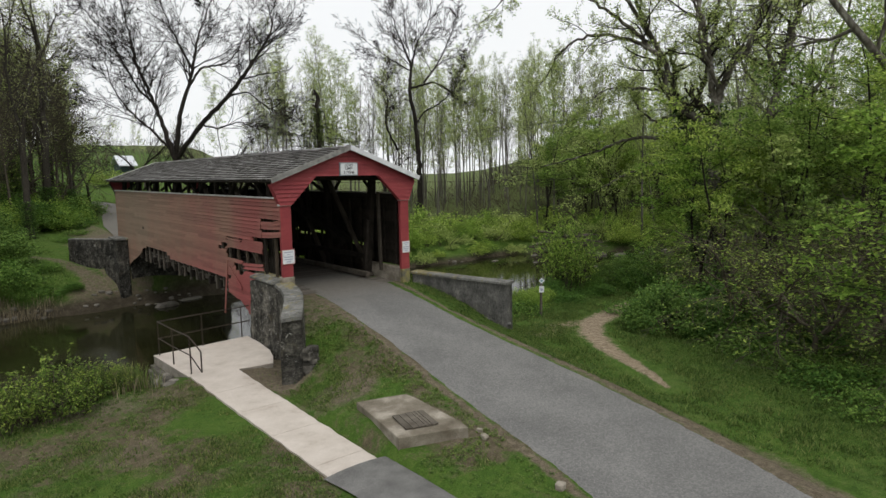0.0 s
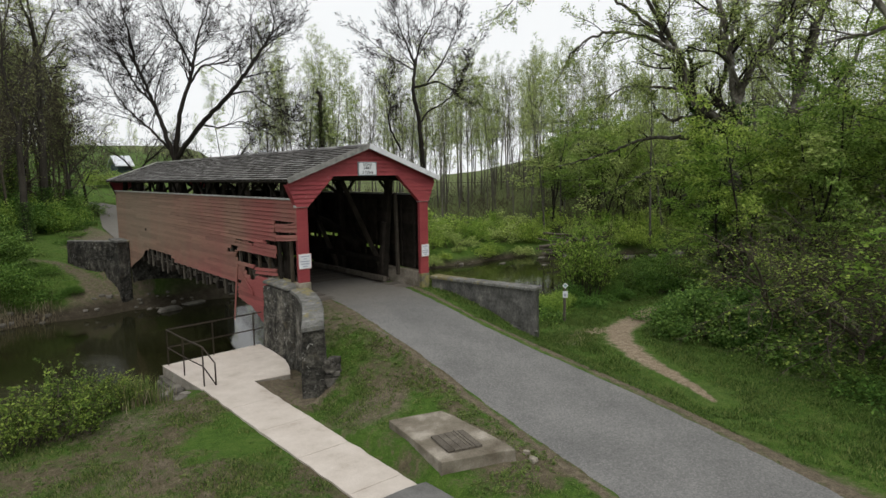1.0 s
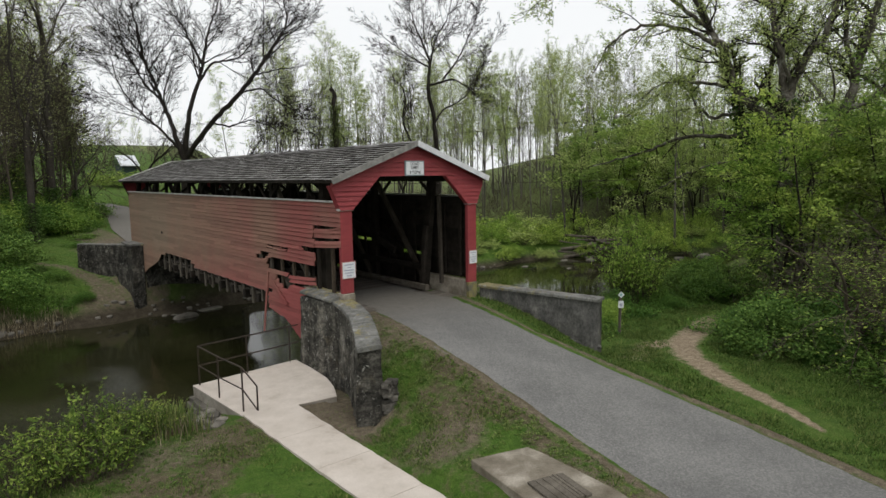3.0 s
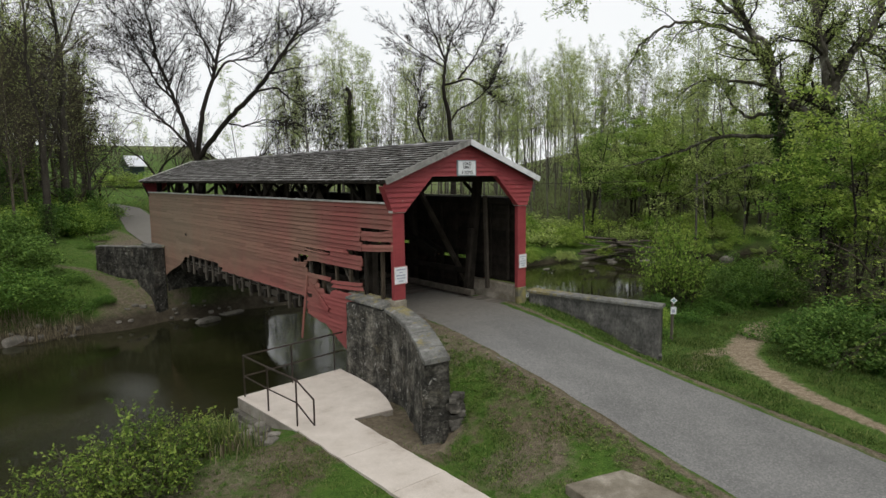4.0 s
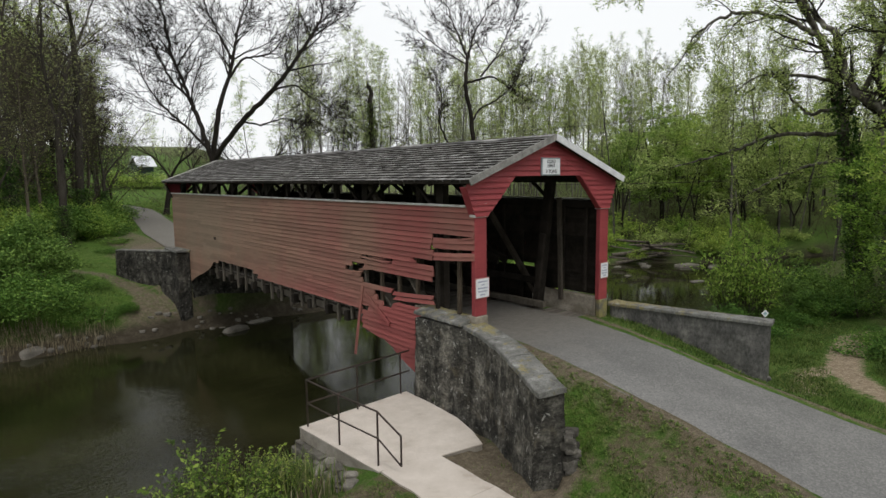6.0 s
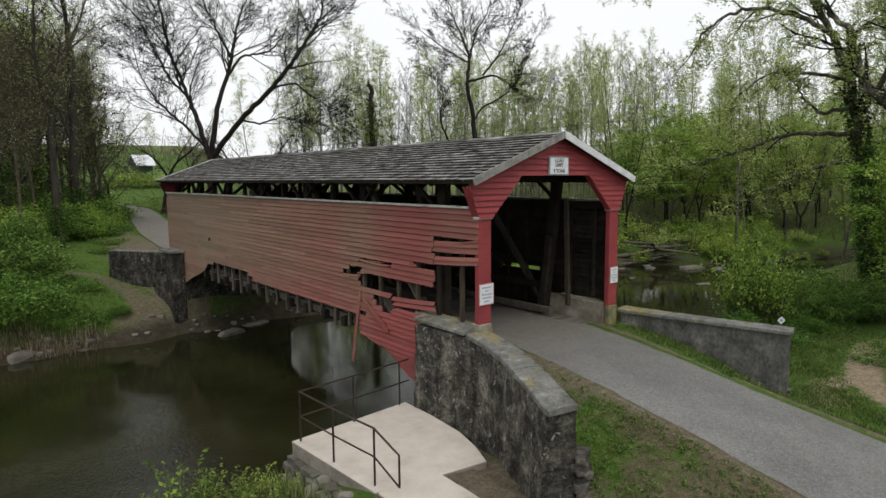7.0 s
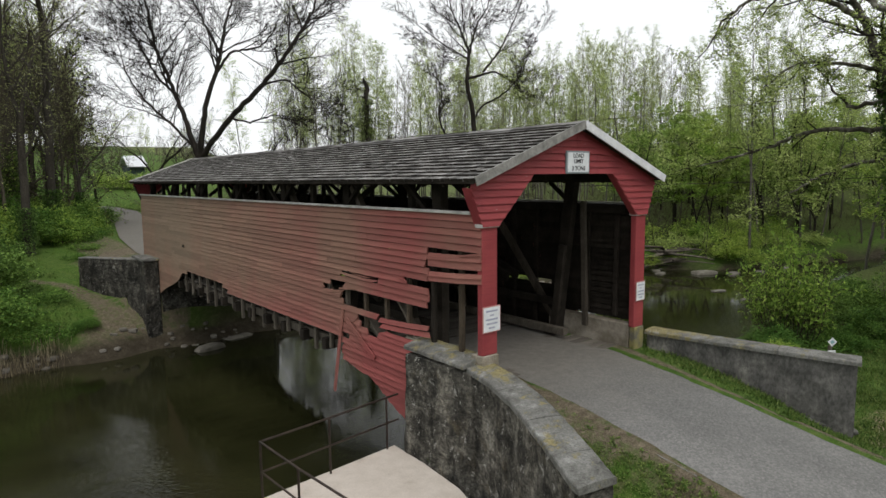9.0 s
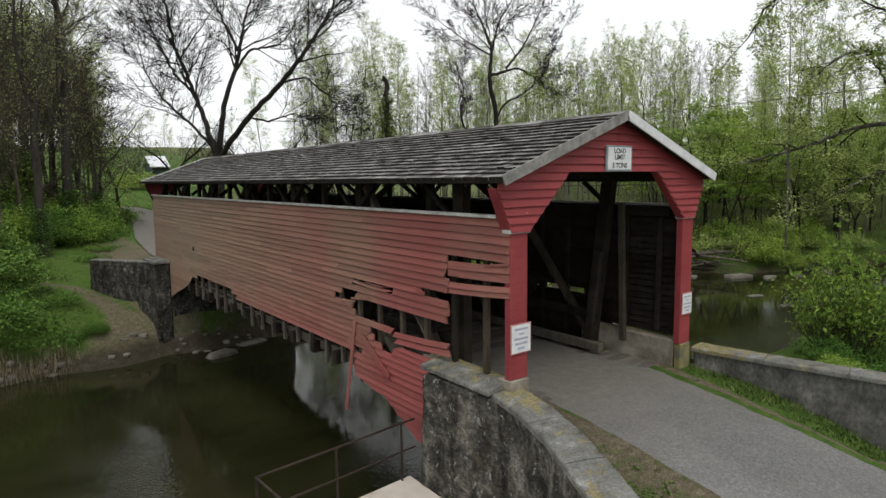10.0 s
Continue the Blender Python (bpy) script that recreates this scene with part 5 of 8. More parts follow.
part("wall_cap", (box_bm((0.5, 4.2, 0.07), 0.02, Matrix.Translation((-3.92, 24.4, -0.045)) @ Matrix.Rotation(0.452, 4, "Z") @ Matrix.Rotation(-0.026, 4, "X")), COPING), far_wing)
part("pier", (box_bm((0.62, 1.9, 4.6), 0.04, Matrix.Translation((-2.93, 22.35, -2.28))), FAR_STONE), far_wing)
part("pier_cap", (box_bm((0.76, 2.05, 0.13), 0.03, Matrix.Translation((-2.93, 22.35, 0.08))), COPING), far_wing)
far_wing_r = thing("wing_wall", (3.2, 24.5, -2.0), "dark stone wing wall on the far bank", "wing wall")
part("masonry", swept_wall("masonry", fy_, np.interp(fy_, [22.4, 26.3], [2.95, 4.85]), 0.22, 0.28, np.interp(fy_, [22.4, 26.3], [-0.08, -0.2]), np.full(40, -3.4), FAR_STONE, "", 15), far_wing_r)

# ---- viewing platform, walkway, rail ----
platform = thing("viewing_platform", (-4.8, 0.4, -2.3), "pale concrete viewing platform above the creek", "platform")
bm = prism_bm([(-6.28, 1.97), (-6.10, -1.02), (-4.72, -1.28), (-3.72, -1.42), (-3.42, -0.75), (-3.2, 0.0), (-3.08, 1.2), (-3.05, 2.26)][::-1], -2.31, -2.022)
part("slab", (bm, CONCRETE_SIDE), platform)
# thin sheet over the slab gives it the paler top
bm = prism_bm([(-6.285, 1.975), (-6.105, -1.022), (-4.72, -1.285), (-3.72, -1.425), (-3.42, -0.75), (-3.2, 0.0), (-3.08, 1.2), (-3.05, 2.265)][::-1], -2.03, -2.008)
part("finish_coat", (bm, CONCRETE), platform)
walkway = thing("concrete_walkway", (-5.4, -5, -2.1), "pale concrete footpath slabs leading to the platform", "footpath", kind="structure")
wyj = [-1.06, -2.9, -4.75, -6.6, -8.55, -9.12]
for a, b in zip(wyj, wyj[1:]):
    bm = bmesh.new()
    cuts = 14
    top, n = [], cuts + 1
    for i in range(n):
        y = a - 0.006 + (b + 0.012 - a) * i / cuts
        l, r = -6.07 + 0.035 * noise.noise(Vector((0, y * 2.2, 1))), -4.75 + 0.026 * (y + 1) + 0.045 * noise.noise(Vector((3, y * 2.2, 1)))
        top.append((l, r, y))
    z = lambda y: float(walk_z(y))
    for i in range(cuts):
        (l0, r0, y0), (l1, r1, y1) = top[i], top[i + 1]
        vs = [bm.verts.new(p) for p in ((l0, y0, z(y0)), (r0, y0, z(y0)), (r1, y1, z(y1)), (l1, y1, z(y1)), (l0, y0, -2.25), (r0, y0, -2.25), (r1, y1, -2.25), (l1, y1, -2.25))]
        for f in ((0, 1, 2, 3), (4, 7, 6, 5), (0, 3, 7, 4), (1, 5, 6, 2)) + (((0, 4, 5, 1),) if i == 0 else ()) + (((3, 2, 6, 7),) if i == cuts - 1 else ()):
            bm.faces.new([vs[j] for j in f])
    bmesh.ops.remove_doubles(bm, verts=bm.verts, dist=1e-5)
    part("path_slab", (bm, CONCRETE), walkway)
ay = np.arange(-9.1, -17, -0.3)
strip("asphalt_path", [((-6.1 - 0.10 * math.sin(y * 2) - 0.15 * (-9.1 - y) * 0.2, y, float(walk_z(y)) - 0.01), (-4.72 + 0.06 * math.sin(y * 1.7), y, float(walk_z(y)) - 0.005)) for y in ay], DARK_ASPHALT, "dark asphalt footpath", "footpath")


def pipe_line(points, r, name, parent, label=""):
    pts = []
    for a, b in zip(points, points[1:]):
        a, b = np.array(a, float), np.array(b, float)
        pts += [a + (b - a) * t for t in (0.0, 0.06, 0.94)]
    pts.append(np.array(points[-1], float))
    pts = np.array(pts)
    sm = pts.copy()
    V, F = tubes([(sm, np.full(len(sm), r))], lambda _: 8)
    return part(name, mesh_of(name, V, F, PIPE, True), parent, label)


rail = thing("pipe_railing", (-5.2, 0.8, -2.0), "thin brown painted pipe railing on the platform edge", "railing")
RT, RM, RB = -0.90, -1.45, -2.01
corner, mid_p, end_p, back_p, wall_p = (-6.13, 1.86), (-6.07, 0.53), (-5.96, -0.80), (-4.70, 2.02), (-3.27, 2.20)
for p in (corner, mid_p, end_p, back_p, wall_p):
    pipe_line([(*p, RB), (*p, RT)], 0.021, "rail_post", rail)
pipe_line([(-2.95, 2.24, RT), (*wall_p, RT), (*back_p, RT), (*corner, RT), (*mid_p, RT), (*end_p, RT), (-5.86, -1.45, -1.22), (-5.86, -1.45, -1.82)], 0.021, "top_rail", rail)
pipe_line([(-2.95, 2.24, RM), (*wall_p, RM), (*back_p, RM), (*corner, RM), (*mid_p, RM), (*end_p, RM), (-5.86, -1.45, -1.82)], 0.019, "middle_rail", rail)

# rubble under the platform's edge
for k in range(26):
    u = rng.random()
    x, y = -6.35 - 0.5 * rng.random() * u, 2.1 - 3.0 * rng.random()
    if k > 14:
        x, y = -6.3 + 3.0 * rng.random(), 2.2 + 0.35 * rng.random()
    s = rng.uniform(0.2, 0.55)
    z = max(float(ground_z(x, y)) + 0.04, -3.95 + 0.2 * rng.random())
    solo("rubble_stone", (stone_bm(rng, (s, s * rng.uniform(0.6, 0.9), s * 0.55), (x, y, z), rng.uniform(0, 3)), ROCK), "rough grey stone below the platform edge", "stone", "stones below the platform")
# squared blocks stacked under the platform's corner
for k in range(15):
    row_, col_ = k // 5, k % 5
    y = -0.95 + 0.36 * col_ + 0.14 * (row_ % 2) + rng.uniform(-0.05, 0.05)
    solo("rubble_stone", (stone_bm(rng, (rng.uniform(0.22, 0.36), rng.uniform(0.26, 0.40), rng.uniform(0.14, 0.19)), (-6.34 - 0.09 * row_ + rng.uniform(-0.04, 0.04), y, -2.33 - 0.15 * row_), rng.uniform(-0.5, 0.5), 0.3), ROCK), "rough grey stone below the platform edge", "stone", "stones below the platform")


for k in range(34):
    col_, row_ = k % 9, k // 9
    y = 1.85 - 0.29 * col_ + rng.uniform(-0.05, 0.05) + 0.14 * (row_ % 2)
    s = rng.uniform(0.24, 0.40)
    solo("rubble_stone", (stone_bm(rng, (s * 0.8, s, 0.17), (-6.26 + 0.06 * col_ / 9 - 0.05 * row_ + rng.uniform(-0.04, 0.04), y, -2.40 - 0.15 * row_), rng.uniform(-0.3, 0.3), 0.3), ROCK), "rough grey stone below the platform edge", "stone", "stones below the platform")
for x, y, s in ((-6.75, 1.25, 0.75), (-6.95, 0.55, 0.5), (-6.62, 0.1, 0.45), (-7.1, 1.6, 0.5)):
    solo("rubble_stone", (stone_bm(rng, (s, s * 0.7, 0.2), (x, y, float(ground_z(x, y)) + 0.05), rng.uniform(0, 3)), ROCK), "flat pale stone below the platform edge", "stone", "stones below the platform")

# ---- old well slab with plank hatch ----
slab = thing("concrete_slab", (-3.85, -8.6, -1.7), "old stained concrete slab with a plank hatch", "concrete slab")
bm = prism_bm([(-4.28, -7.22), (-4.50, -8.5), (-4.67, -9.42), (-4.0, -9.66), (-3.52, -9.82), (-3.30, -9.95), (-3.22, -9.6), (-3.16, -8.8), (-3.10, -7.9), (-3.12, -7.55), (-3.6, -7.40)][::-1], -2.05, -1.45, 0.012)
part("slab_body", (bm, OLD_CONCRETE), slab)
a, b, c, d = Vector((-4.19, -8.50, -1.43)), Vector((-4.36, -9.23, -1.43)), Vector((-3.68, -9.45, -1.43)), Vector((-3.49, -8.68, -1.43))
for k in range(5):
    t = (k + 0.5) / 5
    p0, p1 = a.lerp(d, t), b.lerp(c, t)
    beam("hatch_plank", p0 + Vector((0, 0, 0.01)), p1 + Vector((0, 0, 0.01)), 0.135, 0.04, GREY_WOOD, slab, bevel=0.006)
beam("hatch_batten", a.lerp(d, 0.70) + Vector((0, 0, 0.04)), b.lerp(c, 0.70) + Vector((0, 0, 0.04)), 0.02, 0.02, GREY_WOOD, slab)


for x, y, s in ((-3.25, -12.3, 0.24), (-3.05, -10.15, 0.2), (-2.95, -9.9, 0.16)):
    solo("kerb_stone", (stone_bm(rng, (s, s * 0.8, s * 0.7), (x, y, float(ground_z(x, y)) + s * 0.15), rng.uniform(0, 3), 0.45), OLD_CONCRETE), "pale broken stone half sunk in the verge", "stone", "stones in the verge")

# ---- signs ----
def lettering(text, size, at, parent, mat):
    cu = bpy.data.curves.new("lettering", "FONT")
    cu.body, cu.size, cu.align_x, cu.align_y, cu.extrude = text, size, "CENTER", "CENTER", 0.002
    cu.offset = 0.002
    cu.materials.append(mat)
    ob = new("lettering", cu)
    ob.parent = parent
    ob.matrix_parent_inverse = Matrix.Translation(-ORIGIN[parent.name])
    ob.matrix_basis = pose(*at, 90, 0, 0)
    return ob


sign = thing("load_limit_sign", (0, -0.05, 3.66), "white load limit sign with black letters in a grey frame", "sign")
block("sign_frame", (-0.37, -0.075, 3.66), (0.37, -0.032, 4.12), SIGN_GREY, sign, "grey wooden frame")
block("sign_face", (-0.33, -0.082, 3.695), (0.33, -0.07, 4.085), SIGN_WHITE, sign, bevel=0.002)
for text, z in (("LOAD", 4.02), ("LIMIT", 3.91), ("3 TONS", 3.765)):
    lettering(text, 0.125, (0, -0.084, z), sign, SIGN_BLACK)


def post_sign(x0, x1, z0, z1):
    s = thing("post_sign", ((x0 + x1) / 2, -0.03, z0), "small white notice with faded print on a red post", "sign", "notices on the posts")
    block("sign_plate", (x0, -0.032, z0), (x1, -0.012, z1), SIGN_RED, s, "faded red rim", bevel=0.004)
    block("sign_face", (x0 + 0.018, -0.036, z0 + 0.018), (x1 - 0.018, -0.03, z1 - 0.018), SIGN_WHITE, s, bevel=0.002)
    h = (z1 - z0)
    for f, w in ((0.82, 0.66), (0.66, 0.24), (0.50, 0.68), (0.34, 0.62), (0.18, 0.34)):
        xm = (x0 + x1) / 2
        block("print_line", (xm - w * (x1 - x0) / 2, -0.0385, z0 + h * (f - 0.035)), (xm + w * (x1 - x0) / 2, -0.035, z0 + h * (f + 0.035)), SIGN_MUTED, s, bevel=0)


post_sign(-2.62, -2.17, 0.765, 1.255)
post_sign(2.24, 2.60, 0.70, 1.16)

marker = thing("trail_marker", (7.44, -2.41, float(ground_z(7.44, -2.41))), "slim wooden trail post with small pale marker plates", "trail marker")
beam("post", (7.44, -2.41, float(ground_z(7.44, -2.41)) - 0.1), (7.44, -2.41, -0.80), 0.085, 0.085, GREY_WOOD, marker, up=(0, 1, 0))
m = pose(7.40, -2.47, -0.70, 0, 0, -39) @ pose(0, 0, 0, 0, 45, 0)
part("diamond_plate", (box_bm((0.17, 0.012, 0.17), 0.004, m), SIGN_WHITE), marker, "white diamond plate")
part("diamond_centre", (box_bm((0.09, 0.016, 0.09), 0.003, m), MARK_GREEN), marker, "teal diamond")
part("tag_plate", (box_bm((0.20, 0.012, 0.26), 0.004, pose(7.40, -2.47, -1.05, 0, 0, -39)), SIGN_WHITE), marker, "pale tag plate")
part("tag_print", (box_bm((0.10, 0.016, 0.12), 0.003, pose(7.40, -2.47, -1.07, 0, 0, -39)), SIGN_MUTED), marker)

# ---- rocks and driftwood in the creek ----
rng = np.random.default_rng(21)
for x, y, sx, sy, sz, turn in ((-1.2, 19.4, 1.7, 0.9, 0.62, 0.2), (0.6, 20.6, 1.9, 0.7, 0.35, 0.3), (-2.9, 21.6, 1.2, 0.7, 0.4, 0.5), (-4.3, 21.2, 0.8, 0.5, 0.3, 0.9), (-9.6, 20.9, 1.4, 0.8, 1.2, 0.3), (-10.8, 21.1, 1.2, 0.8, 1.0, 1.1),
                              (34.9, 15.2, 2.6, 1.3, 0.7, -0.5), (32.4, 17.4, 1.6, 0.9, 0.4, 0.3), (36.3, 13.6, 1.8, 1.0, 0.5, 0.2), (33.6, 18.6, 1.4, 0.8, 0.35, 0.9), (28.7, 11.0, 1.5, 0.7, 0.3, -0.3), (27.5, 8.4, 1.7, 0.6, 0.3, -0.5), (27.4, 15.8, 0.8, 0.5, 0.2, 0.2), (30.6, 18.9, 1.1, 0.7, 0.3, 0.4), (41.0, 11.6, 2.0, 1.1, 0.9, 0.0), (38.5, 12.6, 1.4, 1.0, 0.5, 0.4), (25.6, 18.9, 1.0, 0.6, 0.25, 0.4)):
    solo("creek_rock", (stone_bm(rng, (sx, sy, sz), (x, y, -3.95), turn), ROCK), "flat pale rock in shallow creek water", "rock", "rocks in the creek")
for k in range(90):
    x = rng.uniform(-12, 1) if k < 40 else rng.uniform(-12, 36)
    y = np.interp(x, FAR_X, FAR_Y) + rng.uniform(-0.5, 0.9)
    s = rng.uniform(0.15, 0.5)
    solo("bank_stone", (stone_bm(rng, (s, s * 0.8, s * 0.5), (x, y, float(ground_z(x, y)) + 0.02), rng.uniform(0, 3)), ROCK), "grey stone on the muddy creek bank", "stone", "stones on the bank")
for k in range(22):
    c = np.array([35.6 + rng.uniform(-2.2, 2.2), 18.4 + rng.uniform(-1.2, 1.2), -3.62 + 0.07 * k])
    a = rng.uniform(-1.0, 1.0) - 0.6
    n = rng.uniform(2.6, 6.0)
    t = np.linspace(-0.5, 0.5, 6)
    pts = c + np.stack([np.cos(a) * t * n, np.sin(a) * t * n, 0.10 * rng.normal() * t * n + 0.05 * np.sin(t * 6)], 1)
    V, F = tubes([(pts, np.linspace(0.15, 0.04, 6) * rng.uniform(0.4, 1.4))], lambda _: 7)
    solo("driftwood_log", mesh_of("driftwood_log", V, F, DRIFT, True), "bleached driftwood log piled at the creek edge", "log", "driftwood pile")


# ---- trees ----
def rotate_away(rg, d, angle, az=None):
    d = d / np.linalg.norm(d)
    ref = np.array([0, 0, 1.0]) if abs(d[2]) < 0.95 else np.array([1.0, 0, 0])
    u = np.cross(d, ref)
    u /= np.linalg.norm(u)
    w = np.cross(d, u)
    az = rg.uniform(0, 2 * np.pi) if az is None else az
    return d * math.cos(angle) + (u * math.cos(az) + w * math.sin(az)) * math.sin(angle)


def grow(rg, p, d, n, r, level, spec, lines, tips):
    """A limb as a wandering tapered polyline, with its side limbs."""
    seg = spec["segs"][level]
    pts, rad = [p], [r]
    d = d / np.linalg.norm(d)
    end = spec["taper"][level]
    for i in range(seg):
        d = d + rg.normal(size=3) * spec["bend"][level] + np.array([0, 0, spec["lift"][level]])
        d /= np.linalg.norm(d)
        p = p + d * n / seg
        pts.append(p)
        rad.append(r * (1 - (1 - end) * (i + 1) / seg))
    lines.append((np.array(pts), np.array(rad)))
    if level + 1 >= len(spec["segs"]):
        tips.append((np.array(pts), n))
        return
    kids = spec["kids"][level]
    count = int(kids * rg.uniform(0.8, 1.25) + 0.5)
    for k in range(count):
        t = spec["from"][level] + (1 - spec["from"][level]) * ((k + rg.uniform(0.1, 0.9)) / count)
        f = t * seg
        i = min(int(f), seg - 1)
        q = pts[i] + (pts[i + 1] - pts[i]) * (f - i)
        rq = rad[i] + (rad[i + 1] - rad[i]) * (f - i)
        tangent = pts[i + 1] - pts[i]
        kd = rotate_away(rg, tangent, spec["angle"][level] * rg.uniform(0.7, 1.25))
        kn = n * spec["ratio"][level] * (1.15 - 0.65 * t) * rg.uniform(0.7, 1.2)
        grow(rg, q, kd, kn, max(rq * spec["thin"][level], spec["least"]), level + 1, spec, lines, tips)


def sides(r):
    return 9 if r > 0.2 else 6 if r > 0.07 else 4 if r > 0.03 else 3


def tips_to_leaves(rg, tips, total, spread):
    out = []
    whole = sum(n for _, n in tips)
    for pts, n in tips:
        k = rg.poisson(total * n / whole)
        if k:
            f = rg.uniform(0.15, 1.0, k) * (len(pts) - 1)
            i = np.minimum(f.astype(int), len(pts) - 2)
            out.append(pts[i] + (pts[i + 1] - pts[i]) * (f - i)[:, None] + rg.normal(size=(k, 3)) * spread)
    return np.concatenate(out) if out else np.zeros((0, 3))


def tree(name, seed, spec, trunk, leaders, bark, leaf, leaf_size, leaves, spread, label, category="tree", ivy=0):
    """A tree at the origin. trunk: (height, radius, lean); leaders: (lean towards x, y; length; share of radius)."""
    rg = np.random.default_rng(seed)
    ob = thing(name, (0, 0, 0), label, category)
    lines, tips = [], []
    h, r, lean = trunk
    n = 7
    z = np.linspace(0, 1, n)
    wob = np.cumsum(rg.normal(size=(n, 2)) * 0.012 * h, 0) * z[:, None]
    tp = np.stack([lean[0] * z * h + wob[:, 0], lean[1] * z * h + wob[:, 1], z * h - 0.15], 1)
    tr = r * (1 - 0.25 * z) * (1 + 0.55 * np.exp(-z * 14))
    lines.append((tp, tr))
    for lx, ly, n_l, share in leaders:
        start = tp[-1] - np.array([0, 0, 0.02 * h]) if n_l > 0 else tp[4]
        d = np.array([lx, ly, 1.0])
        grow(rg, start, d, abs(n_l), r * share * 0.75, 0, spec, lines, tips)
    stout = 0.045 if r > 0.2 else max(0.02, spec["least"] * 1.4)
    stout_lines = [q for q in lines if q[1][0] >= stout]
    if r >= 0.3:
        V, F = tubes(stout_lines[:1], sides)
        part("trunk", mesh_of("trunk", V, F, bark, True), ob)
        for q in stout_lines[1:]:
            V, F = tubes([q], sides)
            part("limb", mesh_of("limb", V, F, bark, True), ob)
    else:
        V, F = tubes(stout_lines, sides)
        part("trunk", mesh_of("trunk", V, F, bark, True), ob)
    V, F = tubes([q for q in lines if q[1][0] < stout], sides)
    tagged(part("twig_crown", mesh_of("twig_crown", V, F, bark), ob), kind="stuff")
    if leaves:
        c = tips_to_leaves(rg, tips, leaves, np.array([1.0, 1.0, 0.4]) * spread)
        V, F = leaf_cards(rg, c, leaf_size, 1.1)
        tagged(part("leaf_crown", mesh_of("leaf_crown", V, F, leaf), ob), kind="stuff")
    if ivy:
        k = int(ivy * 900)
        zz = rg.uniform(0, 1, k) ** 1.2 * ivy
        a = rg.uniform(0, 2 * np.pi, k)
        rr_ = r * 1.0 + np.abs(rg.normal(size=k)) * 0.16 * (0.6 + 0.8 * np.abs(np.sin(zz * 2.1 + a)))
        c = np.stack([np.interp(zz, tp[:, 2], tp[:, 0]) + rr_ * np.cos(a), np.interp(zz, tp[:, 2], tp[:, 1]) + rr_ * np.sin(a), zz], 1)
        V, F = leaf_cards(rg, c, 0.11, 0.2)
        tagged(part("ivy", mesh_of("ivy", V, F, LEAF_DEEP), ob, "dark ivy climbing the trunk"), kind="stuff")
    return ob


BARE = dict(segs=[10, 7, 5, 3, 2], taper=[0.10, 0.12, 0.2, 0.35, 0.6], bend=[0.15, 0.18, 0.19, 0.18, 0.18], lift=[0.012, 0.035, 0.03, 0.02, 0.0], kids=[10, 8, 6, 4], ratio=[0.58, 0.50, 0.48, 0.5], angle=[0.70, 0.72, 0.7, 0.7], thin=[0.62, 0.60, 0.6, 0.65], least=0.015)
BARE["from"] = [0.15, 0.12, 0.1, 0.1]
WOOD = dict(segs=[8, 6, 4, 2], taper=[0.28, 0.25, 0.3, 0.5], bend=[0.13, 0.16, 0.17, 0.18], lift=[0.03, 0.03, 0.02, 0.0], kids=[8, 5, 5], ratio=[0.50, 0.5, 0.5], angle=[0.85, 0.8, 0.75], thin=[0.50, 0.5, 0.5], least=0.012)
WOOD["from"] = [0.12, 0.12, 0.1]
SLIM = dict(segs=[9, 3, 2, 1], taper=[0.12, 0.25, 0.4, 0.5], bend=[0.025, 0.08, 0.12, 0.14], lift=[0.03, 0.16, 0.06, 0.02], kids=[26, 5, 2], ratio=[0.21, 0.45, 0.5], angle=[0.70, 0.55, 0.6], thin=[0.32, 0.45, 0.6], least=0.013)
SLIM["from"] = [0.30, 0.2, 0.15]
YOUNG = dict(segs=[7, 4, 2, 1], taper=[0.25, 0.3, 0.35, 0.5], bend=[0.09, 0.12, 0.14, 0.15], lift=[0.04, 0.0, 0.0, 0.0], kids=[11, 5, 2], ratio=[0.55, 0.45, 0.45], angle=[1.1, 0.75, 0.7], thin=[0.42, 0.5, 0.6], least=0.007)
YOUNG["from"] = [0.12, 0.2, 0.15]
TANGLE = dict(segs=[8, 6, 4, 2], taper=[0.35, 0.35, 0.4, 0.5], bend=[0.20, 0.24, 0.26, 0.25], lift=[-0.02, -0.05, -0.06, -0.05], kids=[9, 6, 4], ratio=[0.62, 0.55, 0.5], angle=[0.95, 0.85, 0.8], thin=[0.5, 0.5, 0.6], least=0.007)
TANGLE["from"] = [0.12, 0.1, 0.1]


def stand(ob, x, y, turn=0.0, size=1.0, tall=1.0, sink=0.0):
    """Put a thing built at the origin onto the ground."""
    ob.matrix_basis = Matrix.Translation((x, y, float(ground_z(x, y)) - sink)) @ Matrix.Rotation(turn, 4, "Z") @ Matrix.Diagonal((size, size, size * tall, 1))


def again(ob, x, y, turn, size=1.0, tall=1.0, sink=0.0):
    keep = ob.scale.copy()
    ob.scale = (size, size, size * tall)
    made = copy_thing(ob, Matrix.Translation((x, y, float(ground_z(x, y)) - sink)) @ Matrix.Rotation(turn, 4, "Z"))
    ob.scale = keep
    return made


# trees with limbs of a known sweep: across, up (world heights)
ACROSS, ALONG = np.array([0.772, -0.636, 0.0]), np.array([0.636, 0.772, 0.0])
SPRAY = dict(segs=[5, 4, 2], taper=[0.3, 0.4, 0.5], bend=[0.16, 0.2, 0.2], lift=[-0.03, -0.02, 0.0], kids=[7, 4], ratio=[0.5, 0.5], angle=[0.8, 0.8], thin=[0.6, 0.6], least=0.010)
SPRAY["from"] = [0.1, 0.1]


